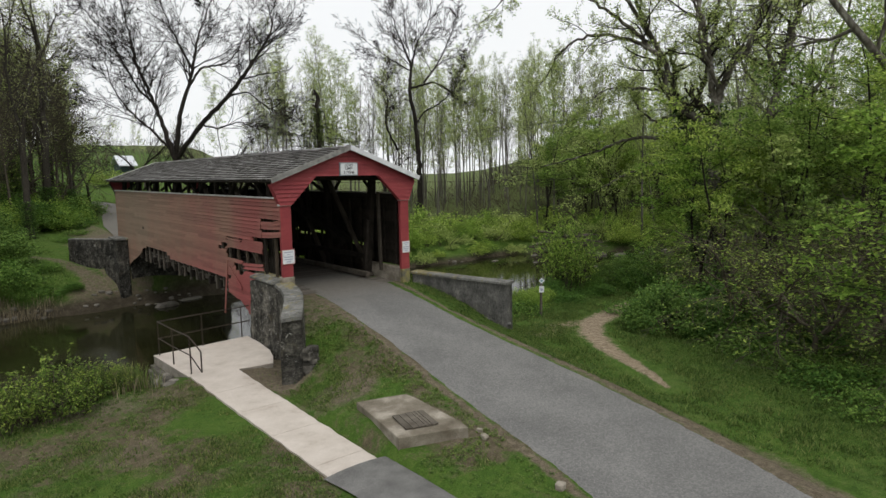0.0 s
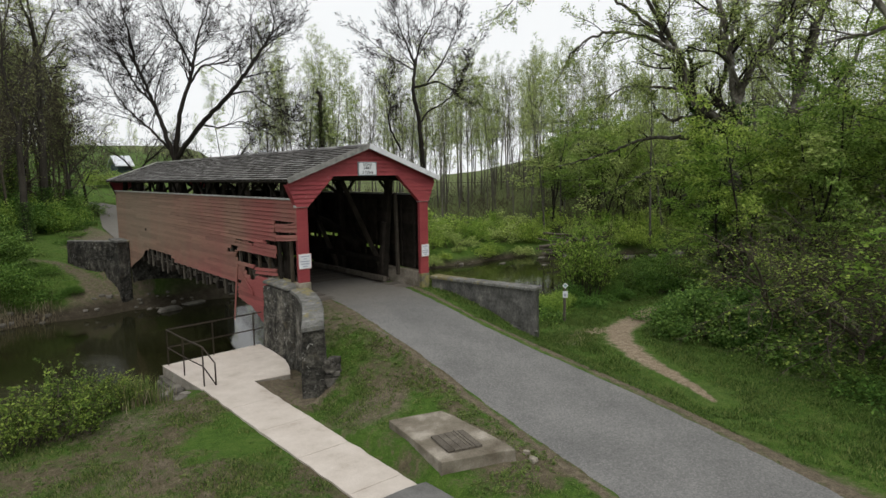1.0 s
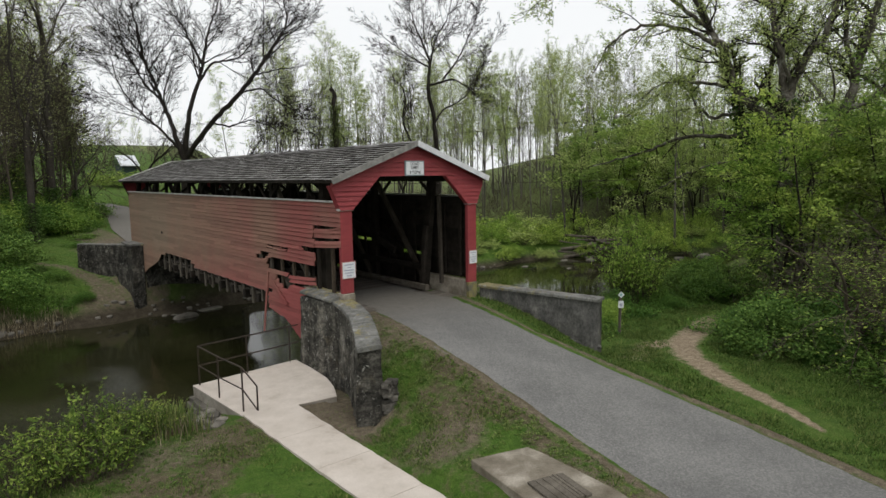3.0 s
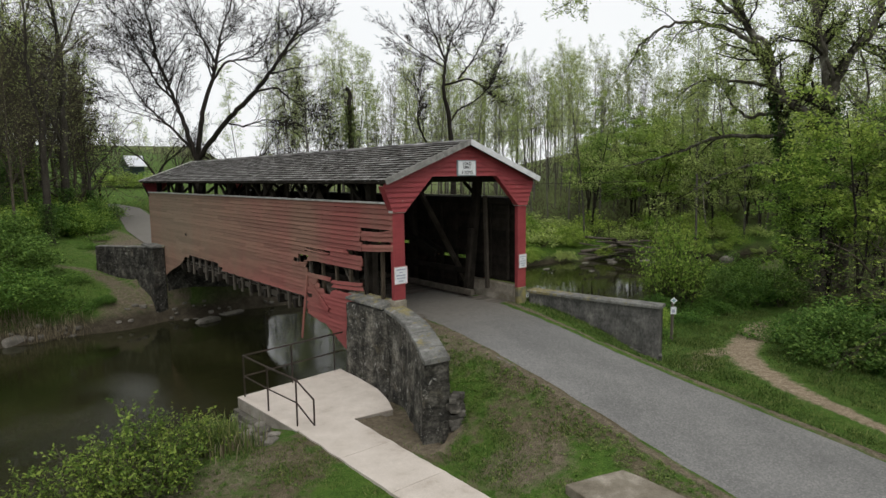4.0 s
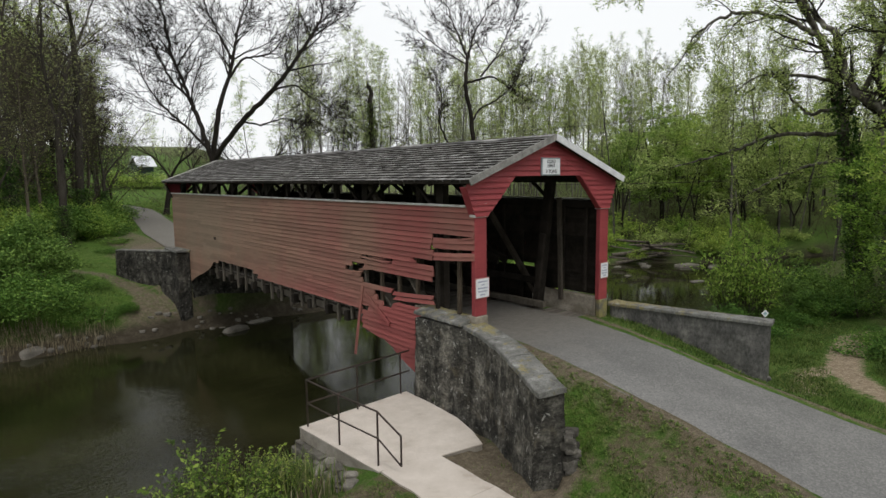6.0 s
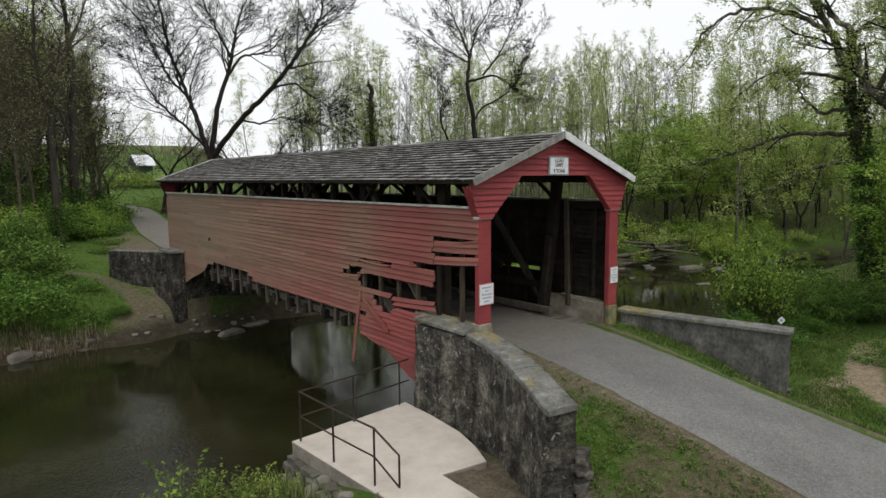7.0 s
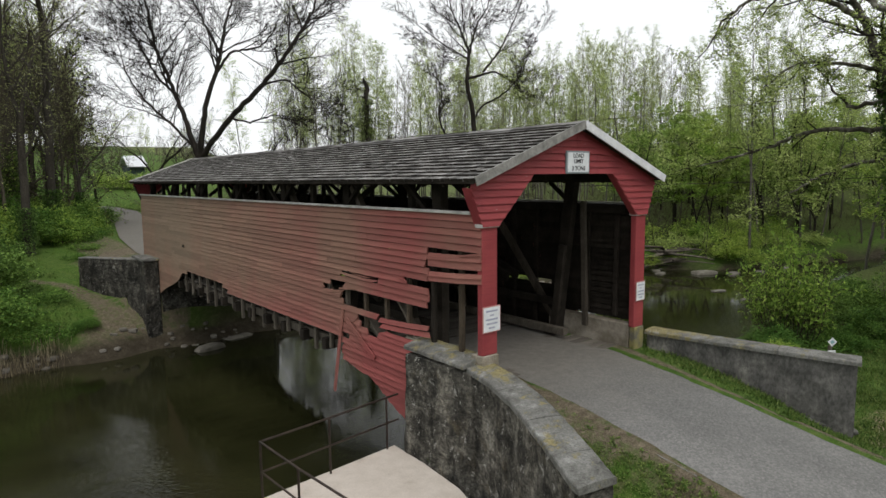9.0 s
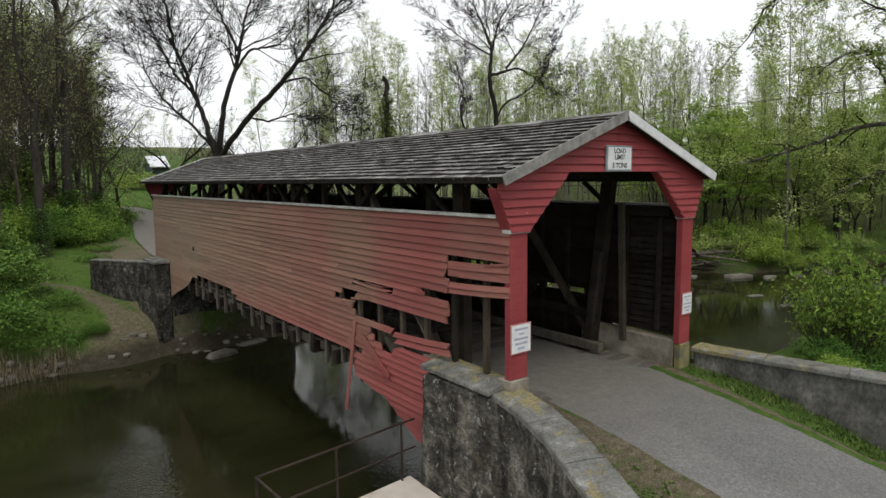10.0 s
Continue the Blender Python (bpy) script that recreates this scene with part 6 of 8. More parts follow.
def limbed_tree(name, x, y, seed, limbs, bark, label, spec, reach, per_metre, leaf=None, leaf_size=0.09, leaves=0, ivy=(), twig_bark=None, stout=1.0):
    """limbs: (root radius, tip radius, [(across, height), ...], where twigs begin); the first is the trunk."""
    rg_ = np.random.default_rng(seed)
    g = float(ground_z(x, y))
    ob = thing(name, (x, y, g), label, "tree")
    lines, tips, swing = [], [], {}
    for i, (r0, r1, bends, first) in enumerate(limbs):
        r0, r1 = r0 * stout, r1 * stout
        b = np.array(bends, float)
        depth = np.concatenate([[0], np.cumsum(rg_.normal(size=len(b) - 1) * 0.22 * np.hypot(*np.diff(b, axis=0).T))])
        depth += swing.get(tuple(bends[0]), 0.0)
        if i == 0:
            depth *= 0.2
        for q, w in zip(bends, depth):
            swing.setdefault(tuple(q), w)
        u = np.linspace(0, len(b) - 1, 7 * (len(b) - 1) + 1)
        k = np.arange(len(b))
        pts = np.interp(u, k, b[:, 0])[:, None] * ACROSS + np.interp(u, k, depth)[:, None] * ALONG + np.interp(u, k, b[:, 1])[:, None] * np.array([0, 0, 1.0]) + np.array([x, y, 0])
        for _ in range(4):
            pts[1:-1] = 0.25 * pts[:-2] + 0.5 * pts[1:-1] + 0.25 * pts[2:]
        pts[1:-1] += rg_.normal(size=(len(pts) - 2, 3)) * 0.10 * r0 ** 0.5
        rad = np.linspace(r0, r1, len(pts))
        if i == 0:
            rad *= 1 + 0.5 * np.exp(-np.linspace(0, 1, len(pts)) * 12)
        V, F = tubes([(pts, rad)], lambda r: 12 if r > 0.3 else 8)
        part("trunk" if i == 0 else "limb", mesh_of("trunk" if i == 0 else "limb", V, F, bark, True), ob)
        span = np.concatenate([[0], np.cumsum(np.linalg.norm(np.diff(pts, axis=0), axis=1))])
        count = int(span[-1] * (1 - first) * per_metre + 0.5)
        for j in range(count):
            t = first + (1 - first) * (j + rg_.uniform(0.1, 0.9)) / count
            d_ = t * span[-1]
            h = min(int(np.searchsorted(span, d_)), len(pts) - 1)
            kd = rotate_away(rg_, pts[h] - pts[h - 1], rg_.uniform(0.45, 1.0))
            grow(rg_, pts[h], kd, reach * rg_.uniform(0.45, 1.15) * (1.15 - 0.5 * t), max(rad[h] * 0.5, spec["least"] * 1.6), 0, spec, lines, tips)
        end = pts[-1] - pts[-2]
        if first < 1:
            grow(rg_, pts[-1], end, reach * 0.9, r1 * 0.95, 0, spec, lines, tips)
    V, F = tubes(lines, sides)
    tagged(part("twig_crown", mesh_of("twig_crown", V, F, twig_bark or bark), ob), kind="stuff")
    if leaves:
        V, F = leaf_cards(rg_, tips_to_leaves(rg_, tips, leaves, 0.10), leaf_size, 0.8)
        tagged(part("leaf_crown", mesh_of("leaf_crown", V, F, leaf), ob), kind="stuff")
    for top, reach_, mat in ivy:
        b = np.array(limbs[0][2], float)
        k = int((top - g) * 420)
        zz = g + rg_.uniform(0, 1, k) ** 1.15 * (top - g)
        a = rg_.uniform(0, 2 * np.pi, k)
        rr_ = limbs[0][0] * 0.9 + np.abs(rg_.normal(size=k)) * reach_ * (0.5 + 0.8 * np.abs(np.sin(zz * 1.3 + a)))
        c = np.array([x, y, 0]) + np.interp(zz, b[:, 1], b[:, 0])[:, None] * ACROSS + np.stack([rr_ * np.cos(a), rr_ * np.sin(a), zz], 1)
        V, F = leaf_cards(rg_, c, 0.12, 0.3)
        tagged(part("ivy", mesh_of("ivy", V, F, mat), ob, "ivy climbing the trunk"), kind="stuff")
    return ob


CROWN = dict(segs=[8, 6, 4, 2], taper=[0.16, 0.22, 0.35, 0.6], bend=[0.12, 0.10, 0.08, 0.08], lift=[0.035, 0.03, 0.03, 0.02], kids=[8, 5, 4], ratio=[0.50, 0.52, 0.55], angle=[0.62, 0.6, 0.55], thin=[0.5, 0.55, 0.65], least=0.0145)
CROWN["from"] = [0.12, 0.1, 0.1]
# large bare trees behind the bridge
limbed_tree("bare_tree", 7.9, 50.8, 11, [
    (0.78, 0.60, [(0.9, -0.8), (1.1, 3.0), (1.2, 6.2)], 1),
    (0.40, 0.07, [(1.1, 5.6), (0.0, 8.9), (-1.1, 11.5), (-2.2, 15.5), (-2.5, 18.7), (-2.9, 22.5)], 0.30),
    (0.20, 0.05, [(-1.1, 11.5), (-2.9, 13.2), (-3.8, 15.9), (-4.9, 18.6), (-6.3, 20.1)], 0.15),
    (0.42, 0.07, [(1.2, 5.6), (2.2, 10.1), (3.4, 14.7), (3.9, 17.6), (5.0, 21.5)], 0.45),
    (0.20, 0.05, [(3.2, 13.4), (4.6, 15.1), (6.9, 15.3), (8.3, 16.8), (9.0, 18.4)], 0.3),
    (0.18, 0.05, [(3.4, 15.0), (2.0, 18.1), (1.3, 19.4), (0.7, 22.4)], 0.2),
    (0.42, 0.08, [(1.2, 5.6), (4.6, 9.1), (8.1, 11.8), (10.4, 14.7), (11.9, 17.1), (12.7, 18.6), (12.3, 20.6)], 0.55),
    (0.15, 0.04, [(8.1, 11.8), (10.3, 12.1), (11.9, 10.7), (13.3, 9.9)], 0.35),
    (0.22, 0.05, [(1.2, 6.0), (-1.8, 9.0), (-4.2, 11.0), (-6.4, 14.0), (-7.0, 17.0)], 0.2),
    (0.16, 0.04, [(4.6, 9.1), (6.4, 8.6), (8.6, 9.4), (10.6, 8.4)], 0.2)], BARK, "tall bare tree with wide spreading dark limbs", CROWN, 7.0, 1.9, stout=0.66)
limbed_tree("bare_tree", 31.7, 38.5, 15, [
    (0.44, 0.26, [(0.6, -1.8), (0.7, 4.0), (0.4, 8.9), (-0.3, 13.2)], 1),
    (0.26, 0.05, [(-0.3, 13.2), (0.0, 15.7), (-0.7, 17.6), (-1.6, 19.7), (-2.3, 22.2)], 0.2),
    (0.20, 0.04, [(-0.3, 13.2), (2.2, 14.1), (3.9, 13.3), (5.1, 12.2)], 0.4),
    (0.15, 0.04, [(1.3, 14.0), (3.0, 15.9), (4.0, 18.0), (5.1, 20.6)], 0.1),
    (0.15, 0.04, [(0.0, 15.7), (0.6, 18.3), (1.9, 20.4), (2.4, 22.4)], 0.1),
    (0.16, 0.04, [(0.4, 9.4), (1.3, 10.9), (3.2, 11.7), (5.1, 13.5), (6.0, 16.0)], 0.3),
    (0.13, 0.04, [(0.0, 15.2), (-1.7, 16.3), (-3.3, 17.3), (-4.7, 18.4)], 0.1),
    (0.15, 0.04, [(-1.8, 6.4), (-3.2, 9.6), (-2.6, 12.0), (-3.6, 14.5)], 0.2)], BARK, "bare tree with arching dark branches", CROWN, 4.8, 1.7, stout=0.75)
limbed_tree("dead_tree", 19.6, 38.6, 16, [(0.30, 0.20, [(0.0, -1.5), (0.04, 4.0), (0.0, 9.0), (0.03, 11.8)], 0.15)], BARK, "dead trunk wrapped in ivy with its top broken off", SPRAY, 0.7, 1.2, ivy=((10.5, 0.24, LEAF_OLIVE_DARK),))
BARE2 = dict(BARE, kids=[10, 7, 5, 4], bend=[0.12, 0.17, 0.18, 0.18, 0.18], lift=[0.03, 0.03, 0.02, 0.02, 0.0])
lean = tree("bare_tree", 19, dict(BARE2, kids=[8, 5, 4, 2]), (4.0, 0.28, (0.12, -0.05)), [(-0.5, 0.4, 6.5, 0.6), (0.5, -0.3, 8, 0.7)], BARK, LEAF_OLIVE, 0.1, 0, 0, "small crooked bare tree")
stand(lean, 6.0, 57, 0.2)
for x, y, t, q, h in ((11.6, 64, 2.2, 0.95, 1.1), (13.8, 54, 0.9, 1.2, 0.9), (16.6, 55, 3.1, 1.2, 0.85), (27.6, 37.5, 2.6, 0.9, 1.1)):
    again(lean, x, y, t, q, h)

fine = tree("bare_tree", 23, dict(BARE2, kids=[12, 8, 5, 4], lift=[0.05, 0.04, 0.02, 0.02, 0.0]), (5.0, 0.30, (0.02, 0.02)), [(-0.25, 0.2, 12, 0.6), (0.2, -0.1, 14, 0.65), (0.5, 0.3, 11, 0.55)], BARK, LEAF_OLIVE, 0.1, 500, 0.1, "bare tree with a broad crown of fine twigs")
stand(fine, 15.2, 50.5, 5.2, 0.58, 0.58)
for x, y, t, q, h in ((4.4, 74, 3.2, 0.62, 0.8), (1.3, 66, 1.0, 0.82, 1.05), (0.2, 72, 2.2, 1.0, 1.1), (-2.6, 66, 4.8, 1.1, 1.1), (24.5, 58, 1.1, 0.7, 0.7), (18.4, 52.5, 2.7, 0.5, 0.5)):
    again(fine, x, y, t, q, h)

# sycamores on the near bank
TWIGS = dict(segs=[6, 4, 3], taper=[0.25, 0.35, 0.5], bend=[0.17, 0.2, 0.2], lift=[0.01, 0.0, 0.0], kids=[8, 5], ratio=[0.5, 0.5], angle=[0.8, 0.8], thin=[0.55, 0.6], least=0.009)
TWIGS["from"] = [0.12, 0.1]
limbed_tree("sycamore", 21.9, -2.1, 31, [
    (0.42, 0.30, [(0.2, -2.4), (0.1, 2.8), (0.0, 6.3)], 0.8),
    (0.20, 0.08, [(0.0, 6.2), (-0.3, 10.4), (-0.7, 12.1), (-1.1, 14.5), (-0.8, 17.5)], 0.1),
    (0.20, 0.06, [(0.0, 5.9), (-1.5, 6.9), (-2.4, 7.6), (-3.0, 9.7), (-3.8, 11.2), (-5.6, 12.3), (-7.4, 13.4)], 0.15),
    (0.24, 0.09, [(0.0, 6.2), (0.3, 8.2), (1.4, 10.2), (2.2, 12.0), (2.8, 14.5), (4.0, 17.5)], 0.2),
    (0.10, 0.04, [(0.1, 8.0), (-1.2, 10.2), (-1.6, 12.6), (-2.6, 15.0)], 0.1)], MOTTLED, "tall sycamore with mottled bark and sparse spring leaves", TWIGS, 2.8, 1.2, LEAF_SPRING, 0.08, 13000, ((7.2, 0.22, LEAF_DEEP),), BARK)
limbed_tree("sycamore", 23.4, 1.8, 33, [
    (0.40, 0.22, [(2.6, -3.4), (2.4, -1.1), (2.0, 1.8), (1.2, 6.2), (0.5, 8.8)], 0.75),
    (0.24, 0.08, [(0.5, 8.8), (-0.3, 10.8), (-1.4, 12.4), (-2.0, 15.0), (-2.2, 18.0)], 0.1),
    (0.17, 0.04, [(-0.2, 10.5), (-1.9, 11.5), (-3.9, 12.0), (-5.5, 11.6), (-6.5, 10.7), (-7.0, 9.6)], 0.2),
    (0.17, 0.03, [(1.3, 5.6), (-1.6, 5.8), (-3.6, 5.0), (-5.6, 4.4), (-7.8, 3.9)], 0.25),
    (0.14, 0.03, [(1.8, 4.3), (0.1, 4.2), (-1.1, 4.0), (-2.7, 3.4), (-4.2, 2.6)], 0.25),
    (0.15, 0.03, [(0.9, 7.0), (-0.7, 6.6), (-1.5, 7.3), (-2.2, 8.4)], 0.4),
    (0.14, 0.03, [(0.5, 8.3), (-1.4, 8.6), (-3.8, 8.6), (-5.2, 7.5)], 0.25),
    (0.16, 0.05, [(-1.0, 11.8), (-3.4, 14.0), (-6.2, 15.2), (-8.6, 14.8), (-10.2, 13.2)], 0.45),
    (0.20, 0.06, [(1.2, 6.2), (2.0, 9.2), (2.4, 12.6), (3.2, 17.0)], 0.15)], MOTTLED, "tall sycamore with long low limbs and ivy on its trunk", TWIGS, 2.6, 1.5, LEAF_SPRING, 0.09, 26000, ((8.0, 0.16, LEAF_DEEP), (5.0, 0.24, LEAF_HEDGE)), BARK, stout=0.78)
limbed_tree("sycamore", 24.6, -4.2, 37, [
    (0.36, 0.20, [(-2.6, -2.4), (-1.7, 2.4), (-1.2, 4.0), (-0.5, 6.4), (0.2, 8.9)], 0.85),
    (0.20, 0.08, [(0.2, 8.9), (0.5, 10.9), (0.8, 12.8), (1.0, 16.5)], 0.1),
    (0.16, 0.06, [(-0.5, 6.4), (0.9, 7.4), (1.8, 7.9), (2.6, 9.4), (3.6, 12.5)], 0.2),
    (0.14, 0.05, [(0.0, 8.2), (-1.0, 10.4), (-1.2, 13.0), (-2.0, 16.0)], 0.1),
    (0.12, 0.04, [(-1.2, 4.2), (0.8, 4.6), (2.6, 4.4), (4.4, 5.2)], 0.2)], MOTTLED, "leaning sycamore with pale mottled bark", TWIGS, 2.8, 1.2, LEAF_SPRING, 0.08, 12000, (), BARK)
SYC = dict(BARE, kids=[6, 6, 5, 3], lift=[0.03, 0.01, 0.0, -0.01, 0.0], least=0.012)
syc2 = tree("sycamore", 38, SYC, (6.0, 0.40, (0.10, -0.08)), [(-0.35, 0.25, 13, 0.62), (0.45, -0.4, 13, 0.62), (-0.9, 0.8, -8.0, 0.4)], MOTTLED, LEAF_SPRING, 0.09, 9000, 0.16, "leaning sycamore with thin spring leaves")
stand(syc2, 31.5, -6.0, 0)
again(syc2, 36.0, -3.0, 2.3, 0.95, 1.2)
again(syc2, 18.5, -13.5, 2.9, 1.0, 1.15)

# slender woodland trees
slim = []
for k in range(5):
    h = 21.0 + 1.0 * k
    slim.append(tree("woodland_tree", 50 + k, dict(SLIM, kids=[25 + k % 3, 5, 2]), (1.0, 0.115 + 0.010 * k, (0, 0)), [(0.03 * (k - 2), 0.02, h, 1.3)], PALE_BARK, LEAF_SPRING, 0.125, (3600, 4800, 2600, 4200, 3000)[k], 0.24, "slender woodland tree with thin yellow-green spring leaves"))
    stand(slim[-1], 26 + 6 * k, 82 - 3 * k, k, 0.95)
bare_slim = []
for k in range(2):
    bare_slim.append(tree("woodland_tree", 70 + k, dict(SLIM, kids=[28, 6, 3]), (1.0, 0.125, (0, 0)), [(0.04 * k, -0.03, 20.5 + k, 1.3)], PALE_BARK, LEAF_OLIVE, 0.12, 700, 0.15, "slender grey woodland tree just coming into bud"))
    stand(bare_slim[-1], 30 + 9 * k, 78, k, 0.9)
rg = np.random.default_rng(77)
EYE0 = np.array([-11.0, -12.0])


def spread_out(count, az0, az1, near, far, gap, ok=None):
    """Places in a sector of the valley, none too close to another."""
    got, tries = [], 0
    while len(got) < count and tries < count * 60:
        tries += 1
        a, d = radians(rg.uniform(az0, az1)), math.sqrt(rg.uniform(near ** 2, far ** 2))
        p = EYE0 + d * np.array([math.sin(a), math.cos(a)])
        yf, yn = np.interp(p[0], FAR_X, FAR_Y), np.interp(p[0], NEAR_X, NEAR_Y)
        if yn - 1.0 < p[1] < yf + 1.2 or (ok and not ok(*p)):
            continue
        if to_line(p[0], p[1], FAR_ROAD) < 4.0 and p[1] > 22:
            continue
        if all(math.hypot(*(p - q)) > gap for q in got):
            got.append(p)
    return got


for az0, az1, count, s0, s1, near_, far_ in ((24, 44, 52, 0.84, 1.04, 80, 112), (44, 58, 44, 0.72, 0.90, 84, 118), (58, 76, 34, 0.58, 0.82, 78, 118)):
    for p in spread_out(count, az0, az1, near_, far_, 2.6, lambda x, y: x > 12):
        again((slim + bare_slim + bare_slim[:1])[int(rg.integers(0, 8))], p[0], p[1], rg.uniform(0, 6.28), rg.uniform(s0, s1), rg.uniform(0.92, 1.06))

for p in spread_out(26, 38, 58, 56, 80, 3.0, lambda x, y: x > 14):
    again((slim + bare_slim * 3)[int(rg.integers(0, 11))], p[0], p[1], rg.uniform(0, 6.28), rg.uniform(0.5, 0.78), rg.uniform(0.92, 1.06))
for p in spread_out(30, 61, 84, 46, 76, 3.0, lambda x, y: x > 26):
    again(slim[int(rg.integers(0, 5))], p[0], p[1], rg.uniform(0, 6.28), rg.uniform(0.62, 0.9), 1.0)

# layered young trees on the wooded far bank
LAYER = dict(segs=[7, 5, 3, 1], taper=[0.25, 0.3, 0.35, 0.5], bend=[0.09, 0.12, 0.14, 0.15], lift=[0.04, 0.01, -0.01, 0.0], kids=[11, 5, 2], ratio=[0.50, 0.45, 0.45], angle=[1.15, 0.75, 0.7], thin=[0.40, 0.5, 0.6], least=0.012)
LAYER["from"] = [0.15, 0.15, 0.15]
layered = []
for k, (leaf, n_leaf) in enumerate(((LEAF_BRIGHT, 4200), (LEAF_SPRING, 3600), (LEAF_FRESH, 4200))):
    layered.append(tree("woodland_tree", 130 + k, LAYER, (2.0, 0.12, (0.04 * (k - 1), 0)), [(-0.25, 0.15, 7.5, 0.9), (0.3, -0.2, 6.5, 0.8)], BARK, leaf, 0.15, n_leaf, 0.24, "young woodland tree with fresh green leaves in layers"))
    stand(layered[-1], 45 + 4 * k, 20 - 3 * k, k)
for p in spread_out(78, 53, 86, 46, 100, 3.4, lambda x, y: x > 22 and y > np.interp(x, FAR_X, FAR_Y) + 3 or y < np.interp(x, NEAR_X, NEAR_Y) - 3 and x > 34):
    again(layered[int(rg.integers(0, 3))], p[0], p[1], rg.uniform(0, 6.28), rg.uniform(0.8, 1.25), rg.uniform(0.9, 1.15))

# dark wood on the upstream far bank
dark = tree("woodland_tree", 81, WOOD, (9.0, 0.34, (0, 0)), [(-0.35, 0.1, 10, 0.62), (0.3, 0.2, 11, 0.65), (0.8, -0.4, -8, 0.4)], WOOD_BARK, LEAF_OLIVE, 0.11, 1700, 0.2, "dark-barked tree with fine budding twigs", ivy=3.0)
stand(dark, -6.4, 33.0, 0.3, 0.72, 1.2)
dark2 = tree("woodland_tree", 83, WOOD, (7.0, 0.26, (0.03, 0)), [(-0.2, 0.2, 11, 0.65), (0.4, -0.2, 10, 0.6)], WOOD_BARK, LEAF_SPRING, 0.12, 1700, 0.2, "dark-barked tree with fine yellow-green leaves", ivy=5.0)
stand(dark2, -1.9, 44.5, 0, 0.6)
for x, y, t, s in ((-16.5, 30, 0.4, 0.55), (-7.6, 47, 2.9, 1.0), (-13, 52, 3.7, 1.0), (-4.6, 57, 5.0, 0.7), (-16, 46, 0.2, 0.75), (-10.2, 28.5, 1.0, 0.6), (-13.5, 33, 2.1, 0.6), (-8.6, 38, 3.3, 1.05), (-4.2, 41, 4.2, 0.95), (-11, 45, 5.2, 1.1), (-7.5, 54, 1.8, 1.1), (-15, 40, 2.7, 0.7), (-12, 60, 4.8, 1.2), (-6, 66, 5.7, 1.1), (-18, 52, 1.4, 1.2), (-2.5, 74, 2.4, 0.7), (-10, 76, 3.0, 1.2)):
    again((dark, dark2)[int(t * 10) % 2], x, y, t, s, 1.0 + 0.1 * math.sin(t * 5))
for x, y, t, s in ((-6.3, 42, 3.6, 1.05), (-14.5, 50, 0.3, 1.1), (-11.4, 57, 1.3, 1.0), (-17.5, 38, 2.3, 0.6), (-9.4, 43, 3.3, 0.9), (-6.6, 60, 4.3, 0.9), (-13.2, 38, 5.3, 0.65), (-19, 58, 0.8, 1.1), (-8.8, 66, 1.8, 1.1), (-16, 68, 2.8, 1.2), (-11, 33.5, 3.8, 0.9)):
    again((dark, dark2)[int(t) % 2], x, y, t, s)
for p in spread_out(14, 1, 10, 62, 110, 3.0, lambda x, y: x < 6 - 0.02 * y):
    again((slim + bare_slim)[int(rg.integers(0, 7))], p[0], p[1], rg.uniform(0, 6.28), rg.uniform(0.7, 1.0), 1.0)
for p in spread_out(14, 10, 24, 120, 190, 4.0):
    again((slim + bare_slim)[int(rg.integers(0, 7))], p[0], p[1], rg.uniform(0, 6.28), rg.uniform(0.3, 0.5), 1.0)

for x, y, t, s in ((-14, 64, 0.4, 1.3), (-10, 69, 1.4, 1.35), (-17, 60, 2.4, 1.3), (-20, 67, 3.4, 1.4), (-9.2, 61, 4.4, 1.25), (-13, 71, 5.4, 1.4), (-16.5, 56, 0.9, 1.2), (-7.6, 72, 1.9, 1.25), (-12, 41, 2.9, 0.8), (-18.5, 44, 3.9, 0.8), (-6.2, 51, 4.9, 1.1), (-9.8, 55, 5.9, 1.1)):
    again(bare_slim[int(t) % 2], x, y, t, s)

twiggy = tree("woodland_tree", 90, dict(SLIM, kids=[30, 7, 4], ratio=[0.30, 0.55, 0.55], least=0.016), (1.0, 0.14, (0, 0)), [(0.03, 0.02, 13.0, 1.3)], TWIG, LEAF_OLIVE, 0.10, 1300, 0.2, "slender twiggy tree in a dense brown wood")
stand(twiggy, -4.4, 50, 0.0, 1.0)
for x, y, t, s in ((-6.2, 45, 0.5, 1.0), (-2.2, 56, 1.2, 1.0), (-8.4, 50, 2.0, 1.1), (-5.0, 58, 2.7, 1.05), (-1.2, 50, 3.3, 0.85), (-7.4, 57, 4.1, 1.1), (-10.4, 47, 4.8, 1.1), (-3.2, 44, 5.5, 0.85), (-0.4, 61, 0.2, 0.95), (-1.4, 66, 2.9, 1.3), (-12.4, 48, 1.7, 1.15), (-9.2, 40, 2.4, 0.95), (-6.9, 38, 3.0, 0.85), (-14.2, 44, 3.7, 1.1), (-11.6, 38, 4.4, 1.0), (-4.6, 64, 5.1, 1.1), (-15, 55, 5.8, 1.2), (-8.2, 33, 0.9, 0.8)):
    again(twiggy, x, y, t, s)

